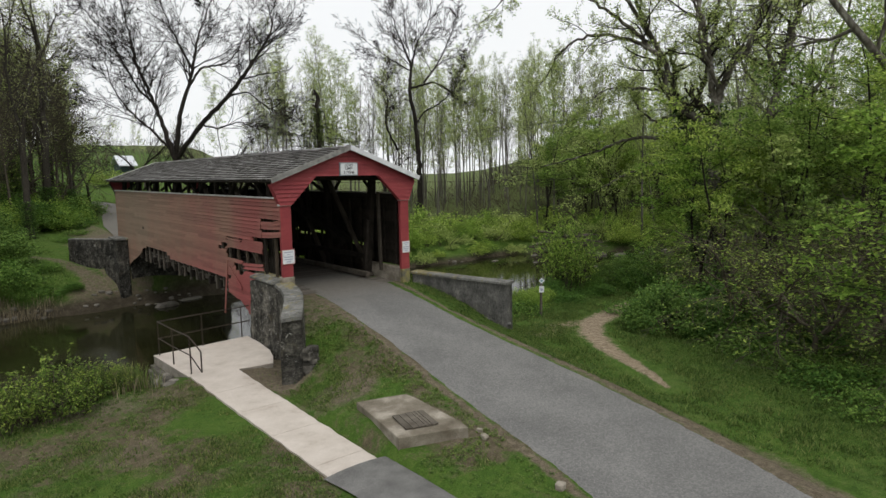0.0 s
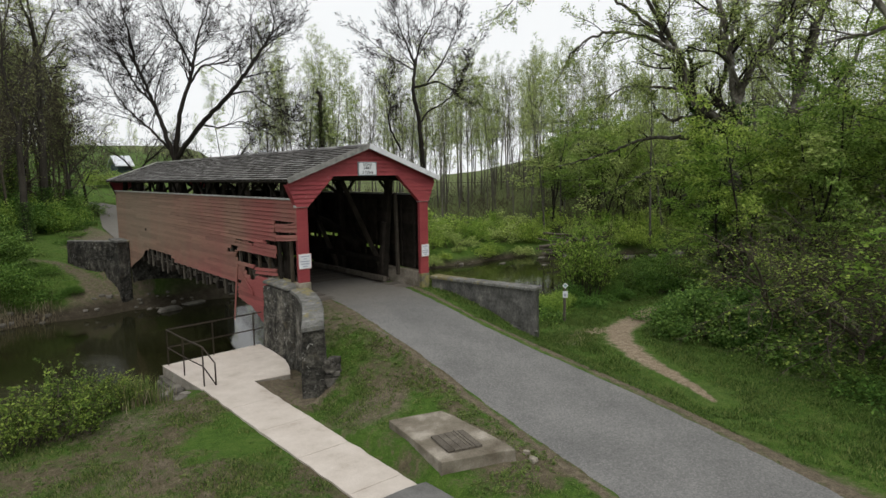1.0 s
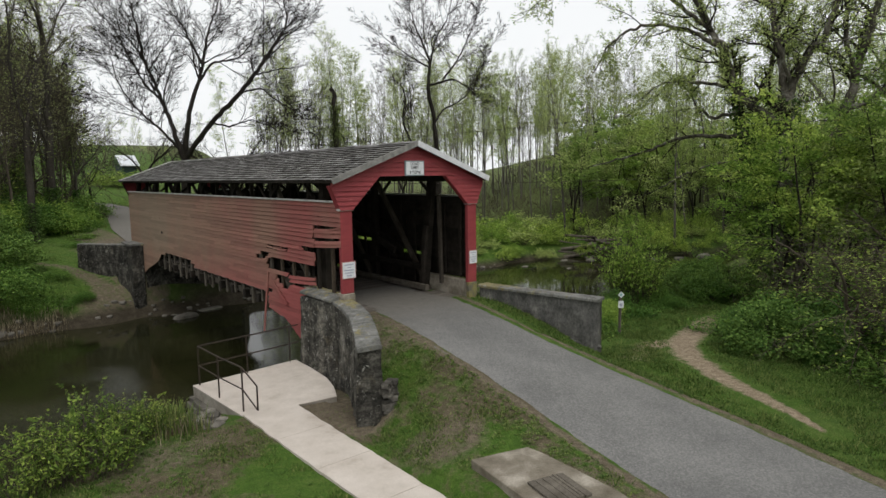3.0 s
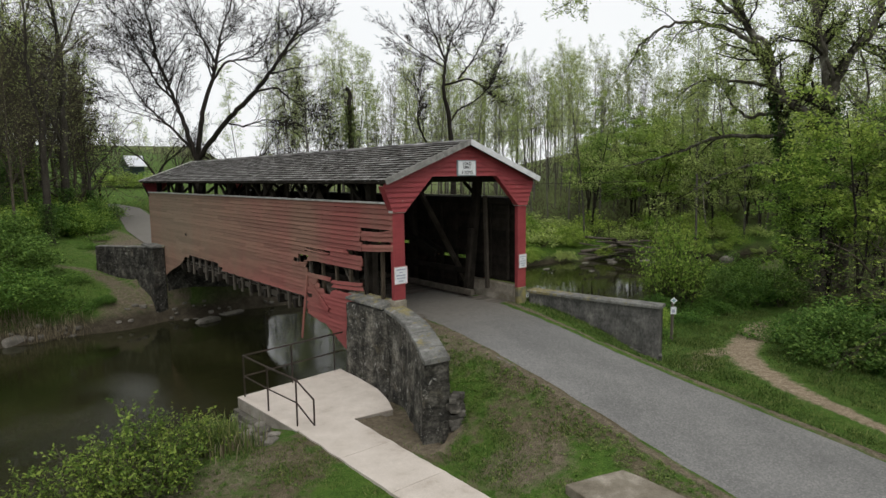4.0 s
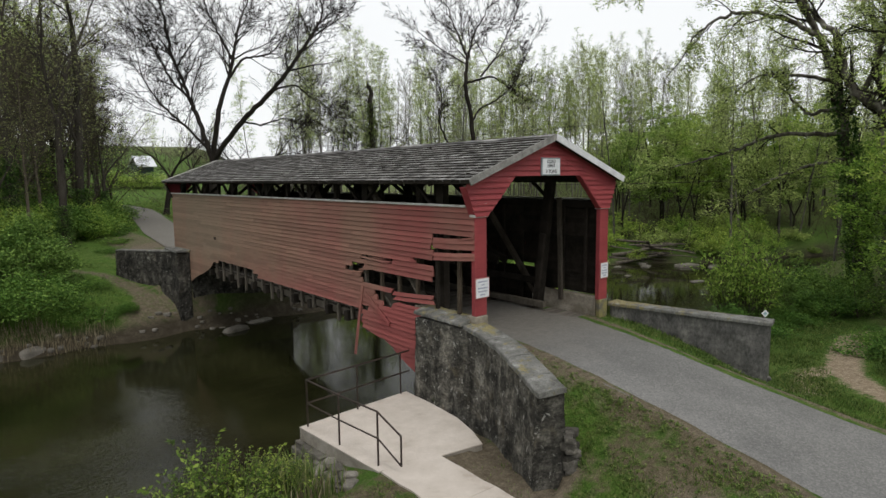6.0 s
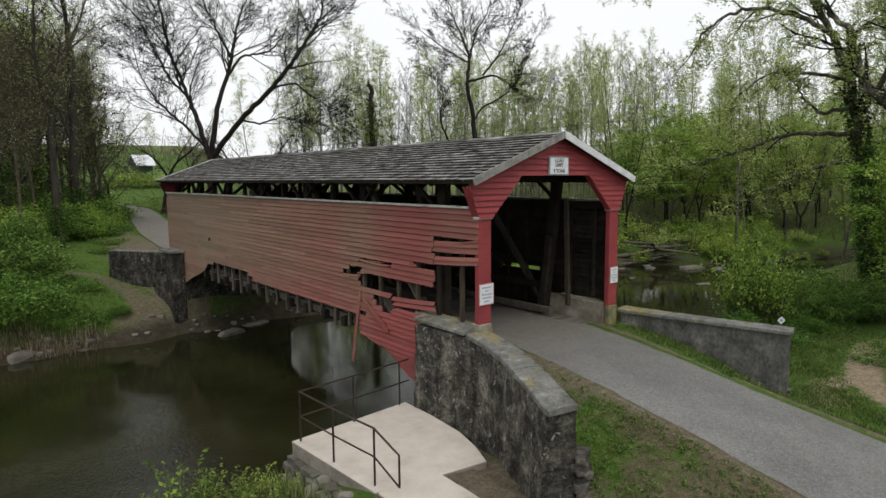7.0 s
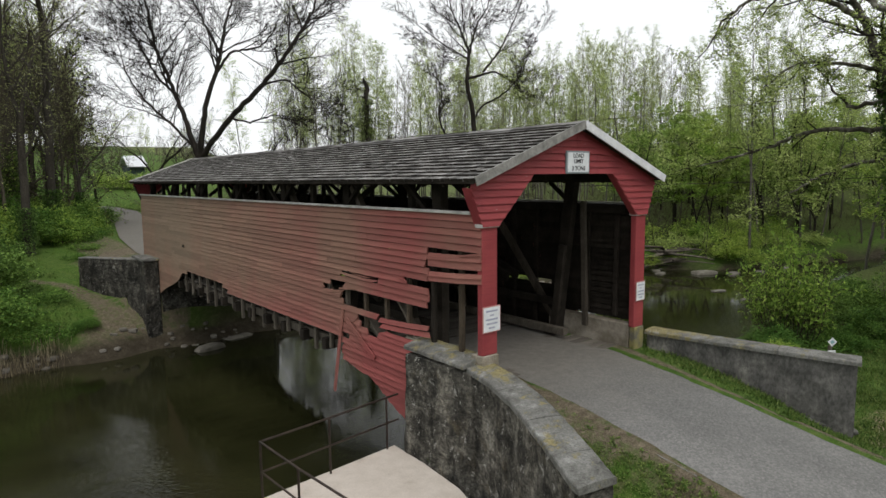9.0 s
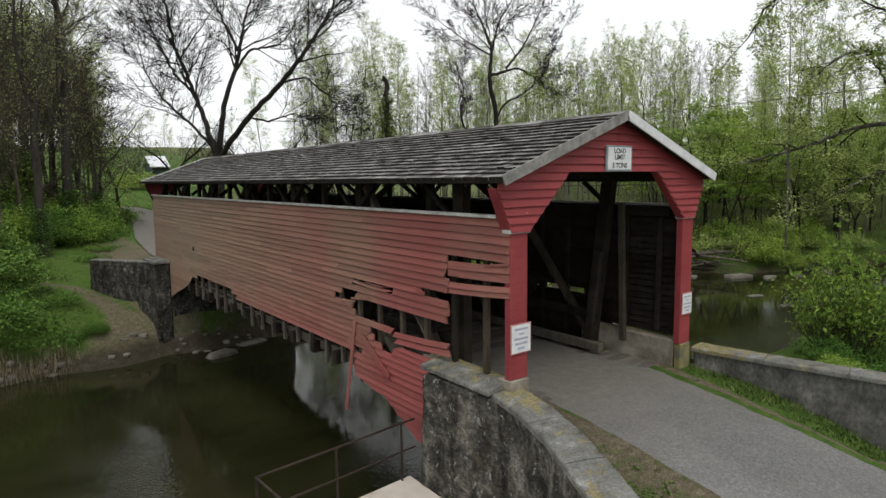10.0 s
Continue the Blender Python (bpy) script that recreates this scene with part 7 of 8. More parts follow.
# young leafy trees and the tangle on the near bank
young = []
for k, (leaf, size, dens) in enumerate(((LEAF_BRIGHT, 0.085, 8500), (LEAF_FRESH, 0.085, 7500), (LEAF_SPRING, 0.085, 6500))):
    young.append(tree("young_tree", 100 + k, YOUNG, (1.2, 0.085, (0.03 * k, 0)), [(-0.15, 0.1, 5.2, 0.9), (0.3, -0.15, 4.6, 0.8)], BARK, leaf, size, dens, 0.16, "young broadleaf tree with bright fresh leaves in layers"))
for k, (x, y, t, s) in enumerate(((15.8, -5.6, 0.4, 1.15), (16.5, -8.5, 1.6, 1.25), (22.6, -4.6, 2.4, 1.1))):
    stand(young[k], x, y, t, s, 1.2)
for x, y, t, s, k in ((19.5, -6.0, 0.9, 1.3, 1), (17.4, -3.9, 3.3, 1.25, 0), (18.2, -7.2, 1.9, 1.4, 2), (23.0, -9.5, 4.0, 1.5, 0), (27, -3, 5.1, 1.3, 1), (40, 3, 2.3, 1.3, 1), (47, 0, 1.8, 1.5, 0), (8.5, -16, 2.2, 1.3, 0), (17, -18, 3.6, 1.5, 1), (28, -14, 0.2, 1.6, 2)):
    again(young[k], x, y, t, s)
tall_young = tree("young_tree", 110, dict(YOUNG, kids=[14, 7, 3], segs=[8, 5, 3, 1]), (3.0, 0.17, (0.02, 0)), [(-0.2, 0.15, 9.5, 0.8), (0.25, -0.2, 9.0, 0.8)], BARK, LEAF_BRIGHT, 0.085, 14000, 0.22, "tall leafy tree with bright fresh spring leaves")
stand(tall_young, 18.6, -10.4, 0.5, 0.9)
again(tall_young, 18.0, -14.5, 2.5, 1.15)
again(tall_young, 25.5, -11.0, 4.2, 1.1, 1.15)
again(tall_young, 31.5, -10.6, 5.5, 1.25, 1.1)
tangle = tree("vine_tangle", 120, TANGLE, (0.9, 0.10, (0.2, 0)), [(-0.5, 0.6, 4.6, 0.9), (0.7, -0.3, 4.8, 0.9), (0.2, 0.9, 4.4, 0.8), (-0.8, -0.5, 4.2, 0.8)], TWIG, LEAF_SHOOT, 0.075, 2600, 0.12, "tangle of brown vines and thin saplings with small leaves", "thicket")
stand(tangle, 10.9, -9.3, 0.4, 1.1, 0.72)
for x, y, t, s in ((13.0, -9.2, 2.0, 1.2), (9.6, -11.8, 3.5, 1.1), (12.5, -12.4, 4.4, 1.3), (15.2, -10.2, 5.5, 1.35), (7.6, -14.6, 1.0, 1.1), (11.0, -15.2, 2.8, 1.3), (17.5, -12.0, 0.3, 1.4), (-3.0, 46.5, 4.0, 1.6), (-12, 36.5, 5.0, 1.6), (-6.5, 44, 0.7, 1.7)):
    again(tangle, x, y, t, s, 0.72 if x > 0 else 1.0)


# ---- shrubs ----
def shrub(name, seed, radius, height, clumps, leaves, leaf, size, stems, label, stem_mat=TWIG, flat=0.4):
    """A bush of many leafy clumps on thin stems, with gaps and an uneven outline."""
    rg_ = np.random.default_rng(seed)
    ob = thing(name, (0, 0, 0), label, "shrub")
    cs = []
    for _ in range(clumps):
        a, q = rg_.uniform(0, 2 * np.pi), math.sqrt(rg_.uniform(0, 1))
        top = height * (1 - 0.55 * q ** 2) * rg_.uniform(0.55, 1.1)
        cs.append((q * radius * math.cos(a), q * radius * math.sin(a), top * rg_.uniform(0.1, 1.0) ** 0.6))
    cs = np.array(cs)
    lines = []
    for c in cs[:stems]:
        t = np.linspace(0, 1, 5)[:, None]
        base = np.array([c[0] * 0.25, c[1] * 0.25, -0.08])
        pts = base + (c * np.array([1, 1, 1.12]) - base) * t + rg_.normal(size=(5, 3)) * 0.035 * t
        lines.append((pts, np.linspace(0.016, 0.004, 5) * (0.6 + height * 0.3)))
    V, F = tubes(lines, sides)
    tagged(part("stem_thicket", mesh_of("stem_thicket", V, F, stem_mat), ob), kind="stuff")
    who = rg_.integers(0, clumps, leaves)
    spread = radius * 0.12 + 0.03
    c = cs[who] + rg_.normal(size=(leaves, 3)) * np.array([1, 1, 0.75]) * spread
    c[:, 2] = np.abs(c[:, 2])
    V, F = leaf_cards(rg_, c, size, flat + 0.5)
    tagged(part("foliage", mesh_of("foliage", V, F, leaf), ob), kind="stuff")
    return ob


def shoot_bush(name, seed, radius, height, shoots, leaf, size, label):
    """A loose bush of arching shoots with leaves in pairs along them."""
    rg_ = np.random.default_rng(seed)
    ob = thing(name, (0, 0, 0), label, "shrub")
    lines, cs = [], []

    def shoot(p, d, n, r, level):
        pts = [p]
        for i in range(6):
            d = d + rg_.normal(size=3) * 0.10 + np.array([0, 0, 0.02 - 0.03 * level])
            d /= np.linalg.norm(d)
            pts.append(pts[-1] + d * n / 6)
        pts = np.array(pts)
        lines.append((pts, np.linspace(r, r * 0.3, 7)))
        k = int(n * (0.75 if level else 0.6) / (size * 0.62))
        f = rg_.uniform(0.25 if level else 0.4, 1.0, k) * 6
        i = np.minimum(f.astype(int), 5)
        cs.append(pts[i] + (pts[i + 1] - pts[i]) * (f - i)[:, None] + rg_.normal(size=(k, 3)) * size * 0.55)
        if level < 1:
            for _ in range(4):
                h = int(rg_.integers(2, 6))
                shoot(pts[h], rotate_away(rg_, pts[h] - pts[h - 1], rg_.uniform(0.4, 0.9)), n * rg_.uniform(0.25, 0.5), r * 0.5, level + 1)

    for _ in range(shoots):
        a, q = rg_.uniform(0, 2 * np.pi), math.sqrt(rg_.uniform(0, 1))
        p = np.array([math.cos(a) * q * radius * 0.55, math.sin(a) * q * radius * 0.55, -0.05])
        d = np.array([math.cos(a) * q * 0.75 * radius / height, math.sin(a) * q * 0.75 * radius / height, 1.0])
        shoot(p, d / np.linalg.norm(d), height * rg_.uniform(0.5, 1.12) * (1.05 - 0.3 * q), 0.008 + 0.004 * height, 0)
    V, F = tubes(lines, sides)
    tagged(part("stem_thicket", mesh_of("stem_thicket", V, F, TWIG), ob), kind="stuff")
    V, F = leaf_cards(rg_, np.concatenate(cs), size, 0.5, 1.7)
    tagged(part("foliage", mesh_of("foliage", V, F, leaf), ob), kind="stuff")
    return ob


bush_a = shrub("shrub", 201, 1.5, 1.9, 70, 7000, LEAF_GREEN, 0.085, 40, "dense green shrub with fresh leaves")
bush_b = shrub("shrub", 202, 1.4, 1.4, 50, 4800, LEAF_BRIGHT, 0.075, 36, "yellow-green spring shrub with fresh leaves")
bush_c = shoot_bush("shrub", 203, 1.3, 1.6, 72, LEAF_SHOOT, 0.055, "open twiggy shrub with small bright leaves")
bush_d = shrub("shrub", 204, 1.6, 1.2, 44, 3000, LEAF_HEDGE, 0.09, 30, "dark leafy undergrowth shrub")
bush_f = shoot_bush("shrub", 211, 1.6, 2.7, 70, LEAF_BRIGHT, 0.085, "tall loose shrub with bright new leaves beside the creek")
hedge = shrub("shrub", 212, 2.1, 3.3, 110, 10000, LEAF_HEDGE, 0.105, 40, "large dark green rounded bush on the bank")
mound = shrub("shrub", 213, 2.2, 1.7, 100, 9000, LEAF_GREEN, 0.095, 40, "spreading green leafy mound on the bank")
low = shrub("undergrowth", 205, 1.5, 0.42, 50, 1800, LEAF_GREEN, 0.085, 10, "low green weeds and ground ivy", flat=1.2)
far_a = shrub("shrub", 206, 1.5, 1.9, 46, 1800, LEAF_BRIGHT, 0.115, 12, "green bush on the wooded bank")
far_b = shrub("shrub", 207, 1.5, 1.6, 40, 1600, LEAF_SPRING, 0.115, 12, "yellow-green bush on the wooded bank")
far_d = shrub("shrub", 214, 1.6, 2.6, 50, 1400, LEAF_OLIVE, 0.13, 24, "dull olive bush in the dense wood")
stand(far_d, -6.5, 62, 0, 1.6)
far_c = shrub("shrub", 208, 1.6, 2.3, 46, 1000, LEAF_SPRING, 0.14, 24, "pale green twiggy bush in the wood")
for k, b in enumerate((far_a, far_b, far_c)):
    stand(b, 14 + 5 * k, 24.5 + k, 0, 1.1)
bush_e = shrub("shrub", 209, 1.5, 1.8, 70, 7500, LEAF_HEDGE, 0.08, 40, "dense dark green shrub beside the dirt path")
stand(bush_e, 9.2, -7.0, 0, 1.0)
stand(bush_a, 15.8, -1.4, 0.3, 0.75)
stand(bush_b, 8.2, -0.9, 0, 0.62)
stand(bush_c, -9.5, -1.35, 0, 1.0)
stand(bush_d, 11.6, -7.9, 0, 1.2)
stand(bush_f, 12.8, 0.6, 0, 1.0, 1.35)
stand(hedge, -9.2, 26.4, 0, 1.0)
stand(mound, -9.4, 22.9, 0, 0.95)
stand(low, 9.5, -10.2, 0, 1.1)
for src, x, y, t, s in (
        (bush_c, -10.4, -1.6, 2.0, 0.8), (bush_c, -8.3, -0.3, 3.0, 0.7), (bush_c, -7.6, 0.25, 1.1, 0.42), (bush_c, -8.9, -0.3, 4.1, 0.8),
        (bush_e, 10.6, -6.2, 1.3, 0.85), (bush_d, 12.0, -9.6, 2.2, 1.2), (bush_d, 10.6, -10.6, 3.2, 1.1), (bush_a, 13.5, -7.0, 4.1, 1.1), (bush_e, 9.6, -8.4, 5.2, 0.7),
        (bush_b, 9.7, -0.4, 1.4, 0.5), (bush_d, 12.6, 0.7, 2.6, 0.7), (bush_a, 13.9, 0.2, 3.9, 0.5), (bush_a, 11.2, 0.4, 5.1, 0.45), (bush_f, 13.9, 1.2, 1.9, 0.85), (bush_a, 17.6, -1.9, 0.9, 0.8), (bush_a, 19.4, -0.6, 3.0, 0.9), (bush_e, 17.0, 0.6, 1.7, 0.75), (bush_a, 20.8, 1.6, 4.4, 0.9), (bush_b, 22.4, 3.2, 5.0, 0.8), (bush_a, 13.2, -1.2, 2.2, 0.4),
        (hedge, -11.9, 27.4, 1.2, 1.15), (hedge, -14.4, 25.0, 2.6, 1.1), (mound, -12.2, 22.8, 3.1, 1.05), (mound, -5.6, 21.9, 4.2, 0.24), (mound, -15.4, 22.4, 5.1, 1.1), (hedge, -8.6, 30.2, 0.7, 0.75),
        (bush_a, -6.5, 36.0, 0.5, 1.2), (bush_b, -9.0, 34.0, 1.5, 1.3), (bush_a, -3.6, 38.5, 2.5, 1.1), (bush_b, -2.2, 42.0, 3.5, 1.0), (bush_b, -4.8, 40.5, 4.5, 1.6), (bush_b, -12.0, 33.0, 5.5, 1.4), (bush_a, -7.4, 41.0, 0.1, 1.5), (bush_b, -2.6, 47.5, 1.1, 1.7), (bush_b, -4.2, 37.5, 2.2, 1.3), (bush_b, -8.4, 36.0, 4.2, 1.6), (bush_a, -6.0, 37.6, 5.2, 1.4), (bush_b, -10.4, 34.5, 1.2, 1.6), (bush_a, -3.0, 43.5, 5.0, 1.5), (bush_b, -8.0, 44.0, 3.0, 1.8), (bush_b, -5.4, 47.0, 2.1, 1.6), (bush_a, 0.4, 52, 3.3, 1.2), (bush_b, -9.5, 50, 4.3, 1.8), (bush_a, -1.0, 56, 5.3, 1.6),
        (far_a, 12.6, 98.6, 0.4, 1.5), (far_a, 14.6, 98.0, 1.4, 1.45), (far_b, 16.8, 98.8, 2.4, 1.5), (far_a, 10.6, 99.6, 3.4, 1.5)):
    again(src, x, y, t, s)
for x in np.arange(10, 52, 2.0):
    yb = np.interp(x, FAR_X, FAR_Y)
    for lo_, hi_, s0, s1 in ((0.4, 1.6, 0.4, 0.7), (1.6, 4.0, 0.7, 1.2), (4.0, 8.0, 0.9, 1.5)):
        again((far_a, far_b, far_a)[int(rg.integers(0, 3))], x + rg.uniform(-0.8, 0.8), yb + rg.uniform(lo_, hi_), rg.uniform(0, 6.28), rg.uniform(s0, s1), rg.uniform(0.8, 1.2))


def thicket(places, s0, s1, sources, label):
    """Bushes too far off to tell apart, joined into one."""
    V, F, n = [], [], 0
    for p in places:
        src = sources[int(rg.integers(0, len(sources)))]
        me = src.children[1].data
        v = np.empty(len(me.vertices) * 3, np.float32)
        me.vertices.foreach_get("co", v)
        t, q = rg.uniform(0, 6.28), rg.uniform(s0, s1)
        v = v.reshape(-1, 3)[:int(len(v) / 3 * 0.7 // 4) * 4] * q
        c_, s_ = math.cos(t), math.sin(t)
        V.append(np.stack([v[:, 0] * c_ - v[:, 1] * s_ + p[0], v[:, 0] * s_ + v[:, 1] * c_ + p[1], v[:, 2] + float(ground_z(p[0], p[1]))], 1))
        F.append(np.arange(len(v)).reshape(-1, 4) + n)
        n += len(v)
    me = mesh_of("undergrowth", np.concatenate(V), np.concatenate(F), sources[0].children[1].data.materials[0])
    solo("undergrowth", me, label, "undergrowth", kind="stuff")


thicket(spread_out(170, 33, 66, 46, 92, 2.0, lambda x, y: x > 14 and y > np.interp(x, FAR_X, FAR_Y) + 6), 1.0, 1.9, (far_a,), "green bushes under the far woodland trees")
thicket(spread_out(190, 44, 86, 44, 84, 1.6, lambda x, y: x > 14 and y > np.interp(x, FAR_X, FAR_Y) + 3), 1.0, 2.2, (far_b,), "yellow-green bushes under the far woodland trees")
thicket(spread_out(190, 20, 52, 86, 140, 3.0, lambda x, y: x > 12), 1.8, 3.2, (far_b,), "pale green brush at the edge of the far wood")
thicket(spread_out(60, -6, 11, 62, 100, 3.0, lambda x, y: x < 3 - 0.02 * y), 1.6, 3.0, (far_d,), "dull olive brush under the dense wood")
thicket(spread_out(120, 2, 26, 125, 215, 4.0), 2.6, 4.6, (far_a,), "distant green brush on the hillside")
thicket(spread_out(90, 55, 82, 40, 62, 1.5, lambda x, y: x > 22 and y > np.interp(x, FAR_X, FAR_Y) + 2), 1.3, 2.5, (far_a,), "bright leafy bushes filling the wooded far bank")
thicket(spread_out(45, 7, 24, 100, 150, 3.0), 1.6, 2.6, (far_b,), "pale green brush along the hilltop")
thicket(spread_out(50, 46, 80, 95, 150, 5.0), 2.2, 3.6, (far_c,), "distant green brush on the wooded hillside")
thicket(spread_out(50, 62, 86, 26, 55, 1.8, lambda x, y: x > 15 and y < -1), 0.9, 1.6, (far_a,), "green brush under the trees beside the path")
for x, y in ((8.4, -11.8), (7.0, -13.2), (5.6, -14.6), (9.2, -9.0), (8.6, -13.4), (6.9, -15.4), (10.4, -12.4), (8.6, -10.4), (4.8, -16.0), (10.8, -4.6), (12.4, -4.0), (14.2, -3.8), (13.2, -1.0), (7.0, -1.4), (6.0, 0.2), (5.0, 1.2), (10.8, -1.2), (15.5, -1.0), (-7.2, 22.0), (-6.4, 24.8), (-2.6, 38), (-1.4, 41), (-3.4, 34.5), (-0.6, 46), (-4.4, 31.5), (-2.0, 49)):
    again(low, x, y, rg.uniform(0, 6.28), rg.uniform(0.5, 0.85), rg.uniform(0.8, 1.3))

# ---- grass ----
def mottle(rg_, x, y, cell):
    """Smooth random patches, about -1 to 1, with the given cell size."""
    table = rg_.uniform(-1, 1, (64, 64))
    u, v = x / cell + 100.37, y / cell + 100.71
    i, j = np.floor(u).astype(int), np.floor(v).astype(int)
    fu, fv = u - i, v - j
    fu, fv = fu * fu * (3 - 2 * fu), fv * fv * (3 - 2 * fv)
    a, b, c, d = table[i % 64, j % 64], table[(i + 1) % 64, j % 64], table[i % 64, (j + 1) % 64], table[(i + 1) % 64, (j + 1) % 64]
    return (a * (1 - fu) + b * fu) * (1 - fv) + (c * (1 - fu) + d * fu) * fv


def blades(name, seed, count, region, height, mat, label):
    rg_ = np.random.default_rng(seed)
    x0, x1, y0, y1 = region
    x, y = rg_.uniform(x0, x1, count), rg_.uniform(y0, y1, count)
    warp = 0.5 * mottle(rg_, x, y, 0.8)
    patch = 1.3 * mottle(rg_, x + warp, y - warp, 1.3) + 1.0 * mottle(rg_, x - warp, y, 0.42) + rg_.normal(size=count) * 0.45
    rim = np.minimum(np.minimum(x - x0, x1 - x), np.minimum(y - y0, y1 - y))
    patch -= 3.0 * np.clip(1 - rim / 1.5, 0, 1) * rg_.random(count)
    z = ground_z(x, y)
    rl_, rr_ = np.interp(y, ROAD_Y, ROAD_L), np.interp(y, ROAD_Y, ROAD_R)
    keep = (patch > np.where(x > 1, -1.1, -0.05)) & (z > -3.2)
    keep &= ~((x > rl_ - 0.12) & (x < rr_ + 0.3 + 0.25 * rg_.random(count)) & (y < 2))
    keep &= ~((x > -6.12) & (x < -4.7) & (y > -9.2) & (y < -0.9)) & ~((x > -6.3) & (x < -2.9) & (y > -1.45) & (y < 2.6))
    keep &= ~((x > -6.2) & (x < -4.5) & (y <= -9.2)) & ~((x > -4.7) & (x < -3.08) & (y > -10) & (y < -7.2))
    keep &= ~((x > -4.9) & (x < np.interp(y, WALL_Y, WALL_X) + 0.32) & (y > -4.0) & (y < 2.0) & (rg_.random(count) < 0.95)) & ~((x < -1.2) & (y > -0.6) & (x > -3.2))
    keep &= (to_line(x, y, PATH_PTS) > 0.45 + 0.45 * rg_.random(count)) & (to_line(x, y, FAR_PATH) > 0.7) & (to_line(x, y, FAR_ROAD) > 1.7)
    x, y, z = x[keep], y[keep], z[keep]
    n = len(x)
    h = height * rg_.uniform(0.45, 1.2, n) * (1 + 0.6 * np.clip(mottle(rg_, x, y, 0.5), -0.6, 1))
    a = rg_.uniform(0, 6.283, n)
    w = 0.006 + 0.1 * h * 0.9
    tilt = rg_.normal(size=(n, 2)) * 0.45 * h[:, None]
    base = np.stack([x, y, z - 0.01], 1)
    side_ = np.stack([np.cos(a) * w, np.sin(a) * w, np.zeros(n)], 1)
    tip = base + np.stack([tilt[:, 0], tilt[:, 1], h], 1)
    V = np.stack([base - side_, base + side_, tip], 1).reshape(-1, 3)
    return solo(name, mesh_of(name, V, np.arange(3 * n).reshape(-1, 3), mat), label, "grass", kind="stuff")


blades("grass", 301, 300000, (-14, -1.0, -16, 1.2), 0.058, GRASS, "short patchy spring grass")
blades("grass", 302, 200000, (1.5, 15, -17, 2.0), 0.085, GRASS, "short spring grass beside the lane")
blades("grass", 304, 60000, (-5, 16, 34, 84), 0.22, GRASS, "bright lawn beside the far lane")
blades("grass", 303, 26000, (-14, 1, 20.5, 34), 0.12, GRASS, "rough grass on the far bank")


def tufts(name, seed, count, region, size, mat, label):
    """Low leafy weeds and thick grass clumps scattered in patches."""
    rg_ = np.random.default_rng(seed)
    x0, x1, y0, y1 = region
    x, y = rg_.uniform(x0, x1, count), rg_.uniform(y0, y1, count)
    keep = mottle(rg_, x, y, 1.6) + 0.7 * mottle(rg_, x, y, 0.6) + 0.4 * rg_.normal(size=count) > 0.15
    rl_, rr_ = np.interp(y, ROAD_Y, ROAD_L), np.interp(y, ROAD_Y, ROAD_R)
    keep &= ~((x > rl_ - 0.1) & (x < rr_ + 0.12)) & ~((x > -6.15) & (x < -4.66)) & ~((x > -4.72) & (x < -3.05) & (y > -10.0) & (y < -7.15))
    keep &= ~((x > -6.4) & (x < np.interp(y, WALL_Y, WALL_X) + 0.35) & (y > -1.5)) & ~((x > -4.9) & (x < np.interp(y, WALL_Y, WALL_X) + 0.3) & (y > -4.3) & (y < -1.0))
    keep &= to_line(x, y, PATH_PTS) > 0.6
    x, y = x[keep], y[keep]
    z, k = ground_z(x, y), 9
    r = np.repeat(size * rg_.uniform(0.45, 1.25, len(x)), k)
    a, up = rg_.uniform(0, 6.283, len(r)), rg_.uniform(0.25, 0.9, len(r))
    c = np.repeat(np.stack([x, y, z - 0.01], 1), k, 0) + rg_.normal(size=(len(r), 3)) * np.array([0.3, 0.3, 0]) * r[:, None]
    d = np.stack([np.cos(a), np.sin(a), 0 * a], 1)
    s_ = np.stack([-np.sin(a), np.cos(a), 0 * a], 1) * (r * 0.11)[:, None]
    mid_ = c + d * (r * 0.5 * (1.1 - up))[:, None] + np.array([0, 0, 1]) * (r * up * 0.8)[:, None]
    tip = c + d * (r * (1.2 - up * 0.7))[:, None] + np.array([0, 0, 1]) * (r * up * 0.75)[:, None]
    V = np.stack([c, mid_ - s_, tip, mid_ + s_], 1).reshape(-1, 3)
    return solo(name, mesh_of(name, V, np.arange(len(V)).reshape(-1, 4), mat), label, "weeds", kind="stuff")


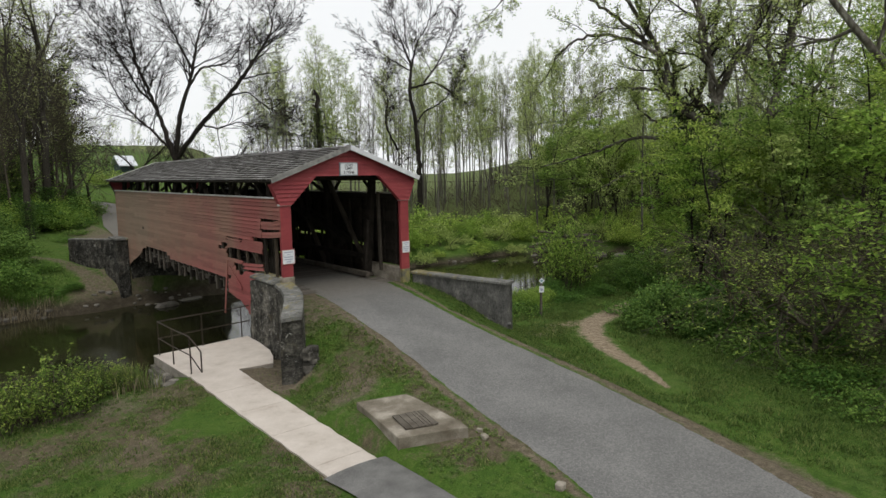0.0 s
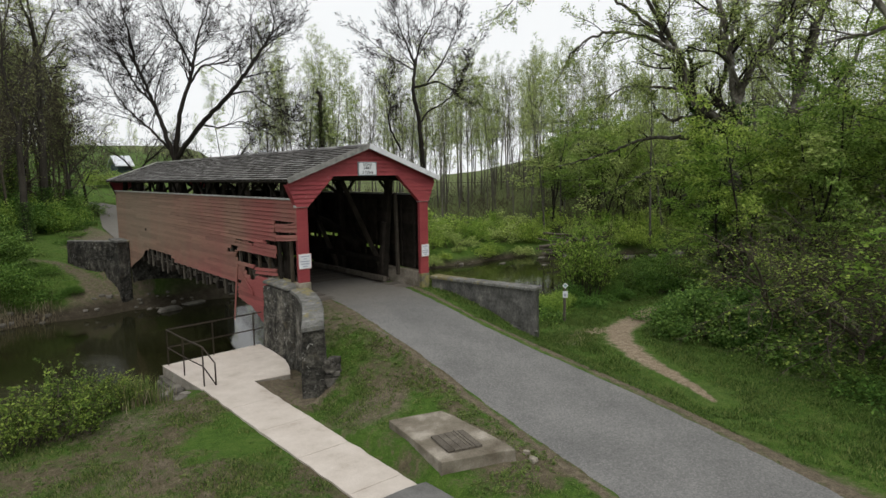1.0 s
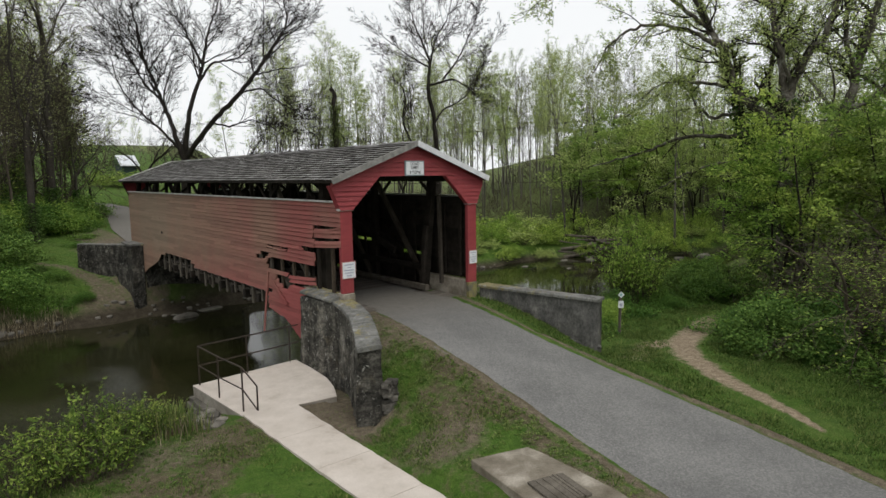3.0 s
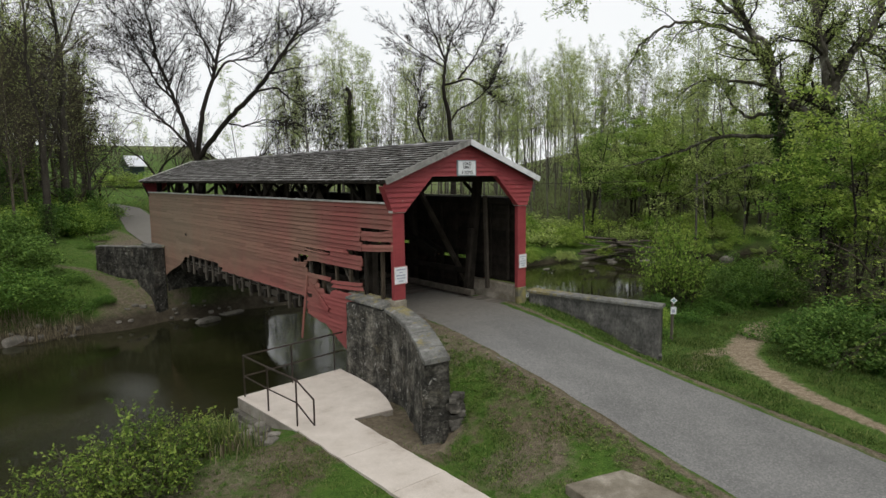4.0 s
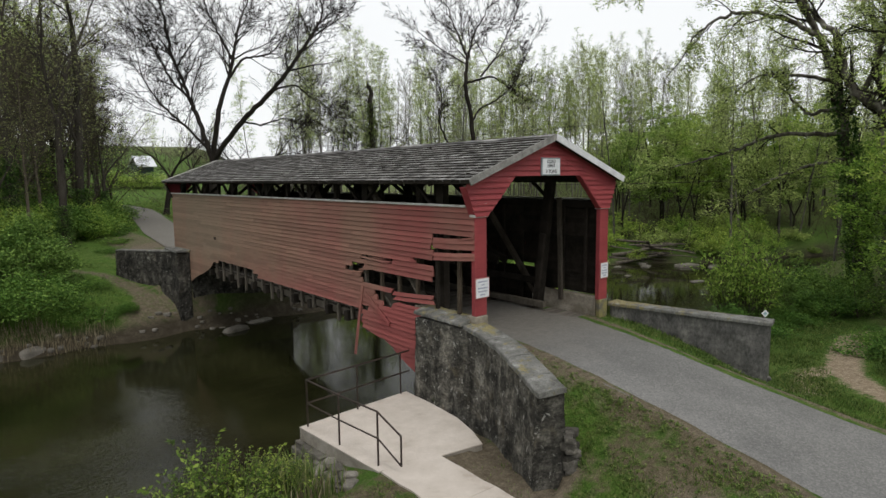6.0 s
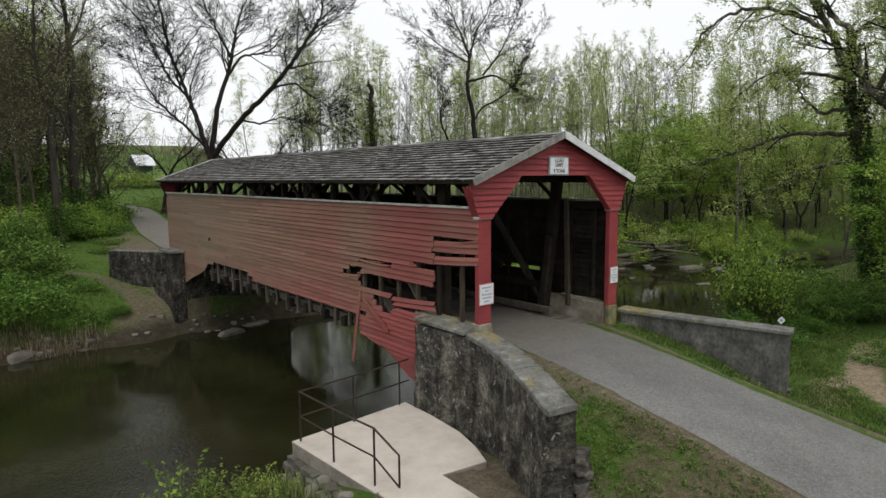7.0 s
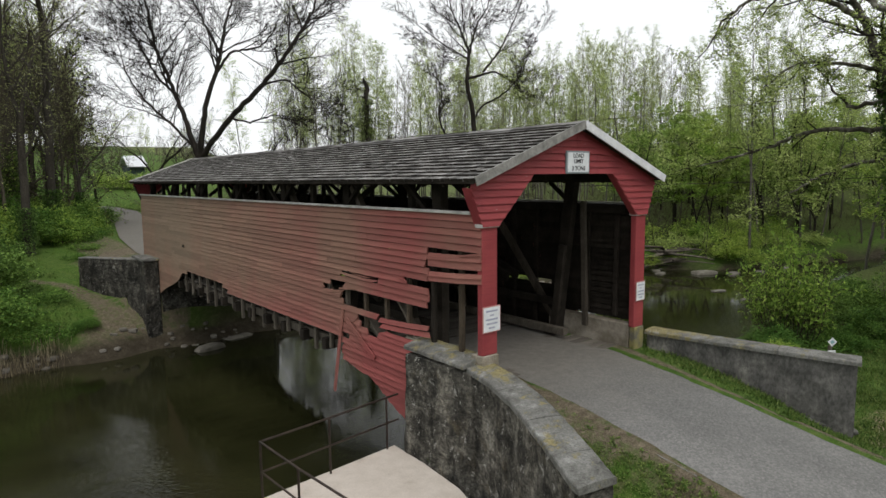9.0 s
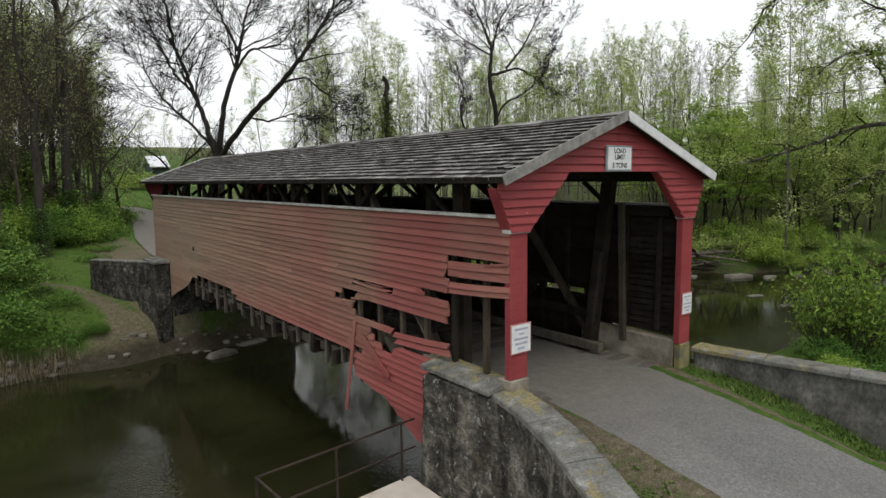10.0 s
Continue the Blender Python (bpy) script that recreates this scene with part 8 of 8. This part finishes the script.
tufts("weeds", 321, 11000, (-12.5, -1.2, -15.5, 1.0), 0.075, LEAF_WEED, "low green weeds and clover tufts in the lawn")
tufts("weeds", 322, 4200, (-4.6, -1.4, -10.5, -0.8), 0.085, LEAF_WEED, "leafy weeds on the bank below the lane")
tufts("weeds", 323, 8000, (1.4, 13.0, -16.5, 1.5), 0.09, LEAF_WEED, "low weeds in the grass beside the lane")
tufts("weeds", 324, 500, (-11.0, -3.0, 21.2, 31.0), 0.22, LEAF_WEED, "rough weeds on the far bank")
rgb_ = np.random.default_rng(310)
for name, pts, mat, hh, lab in (("reed_clump", [(-7.75, 0.1), (-7.6, -0.45), (-8.1, -0.1), (-8.0, 0.5)], GRASS, 0.75, "tall green grass clump on the bank"), ("dry_stalks", [(-9.8, 21.3), (-8.6, 21.1), (-7.5, -0.7), (-11.4, 21.4), (-7.8, 21.0), (-9.2, 21.5), (-10.6, 21.2), (-7.0, 21.3), (-12.4, 21.3)], REED, 0.5, "dry straw-coloured stalks on the bank")):
    for x, y in pts:
        n = 420 if name == "reed_clump" else 160
        c = rgb_.normal(size=(n, 2)) * 0.32 + np.array([x, y])
        z = ground_z(c[:, 0], c[:, 1])
        a, h = rgb_.uniform(0, 6.283, n), hh * rgb_.uniform(0.4, 1.2, n)
        b = np.stack([c[:, 0], c[:, 1], z - 0.02], 1)
        s_ = np.stack([np.cos(a), np.sin(a), 0 * a], 1) * 0.011
        bend = np.stack([np.cos(a + 1.5), np.sin(a + 1.5), 0 * a], 1) * (h * rgb_.uniform(0.1, 0.6, n))[:, None]
        mid_ = b + bend * 0.35 + np.array([0, 0, 1]) * (h * 0.6)[:, None]
        tip = b + bend + np.array([0, 0, 1]) * (h * 0.95)[:, None]
        V = np.stack([b - s_, b + s_, mid_ + s_ * 0.8, mid_ - s_ * 0.8, tip], 1).reshape(-1, 3)
        o = np.arange(n)[:, None] * 5
        F = [tuple(q) for q in (o + np.array([0, 1, 2, 3]))] + [tuple(q) for q in (o + np.array([3, 2, 4]))]
        solo(name, mesh_of(name, V, F, mat), lab, "grass", kind="stuff")

# ---- far details: barn, fences, wire ----
LIFT = 0.9
barn = thing("barn", (14.4, 104.5, float(ground_z(14.4, 104.5))), "distant dark boarded barn with a pale metal roof", "barn")
bz = float(ground_z(14.4, 104.5)) - 0.3
block("barn_wall", (14.3, 102.0, bz), (16.6, 107, 5.3 + LIFT), BARN_WALL, barn)
part("barn_roof", mesh_of("barn_roof", [(x, y, z + LIFT + d) for d in (0, -0.15) for x, y, z in ((13.9, 101.2, 5.1), (17.0, 101.2, 5.1), (17.0, 104.5, 6.9), (13.9, 104.5, 6.9), (13.9, 107.8, 5.1), (17.0, 107.8, 5.1))],
     [(0, 1, 2, 3), (3, 2, 5, 4), (7, 6, 9, 8), (8, 9, 10, 11), (0, 6, 7, 1), (4, 5, 11, 10), (0, 3, 9, 6), (3, 4, 10, 9), (1, 7, 8, 2), (2, 8, 11, 5)], BARN_ROOF), barn, "pale metal roof")


def fence(posts, height, rails, label):
    f = thing("wooden_fence", (*posts[0], float(ground_z(*posts[0]))), label, "fence")
    tops = []
    for x, y in posts:
        z = float(ground_z(x, y))
        beam("fence_post", (x, y, z - 0.1), (x, y, z + height), 0.13, 0.13, GREY_WOOD, f, up=(0, 1, 0))
        tops.append((x, y, z))
    for a, b in zip(tops, tops[1:]):
        for r in rails:
            beam("fence_rail", (a[0], a[1], a[2] + r), (b[0], b[1], b[2] + r), 0.05, 0.11, GREY_WOOD, f)
    return f


fence([(-2.1, 44.2)], 1.2, (), "single weathered fence post in the grass")
fence([(-3.6, 46.2), (-5.2, 47.0)], 1.15, (0.45, 0.85), "short weathered split-rail fence")
fence([(9.6 + 0.62 * k, 60 + 3.2 * k) for k in range(12)], 1.2, (0.4, 0.75, 1.05), "long wooden rail fence along the far lane")

wire_pts = np.array([(17.5 + 1.02 * k, 15.1 - 1.85 * k, 2.86 + 0.075 * k + 0.006 * (k - 6) ** 2) for k in range(16)])
wire_pts = np.concatenate([np.array([(17.5 - 4.2 * k, 15.1 + 7.6 * k, 2.98 + 0.12 * k) for k in range(4, 0, -1)]), wire_pts])
wire_two = np.array([(17.0 + 2.0 * k - 10, 5.4 - 4.4 * k + 22, 5.2 + 0.55 * k * 0.5 + 0.02 * (k - 5) ** 2) for k in range(12)])
V, F = tubes([(wire_two, np.full(12, 0.012))], lambda _: 5)
solo("overhead_wire", mesh_of("overhead_wire", V, F, PIPE, True), "thin overhead wire high above the creek", "wire")
V, F = tubes([(wire_pts, np.full(len(wire_pts), 0.017))], lambda _: 5)
solo("overhead_wire", mesh_of("overhead_wire", V, F, PIPE, True), "thin overhead wire crossing the creek", "wire")
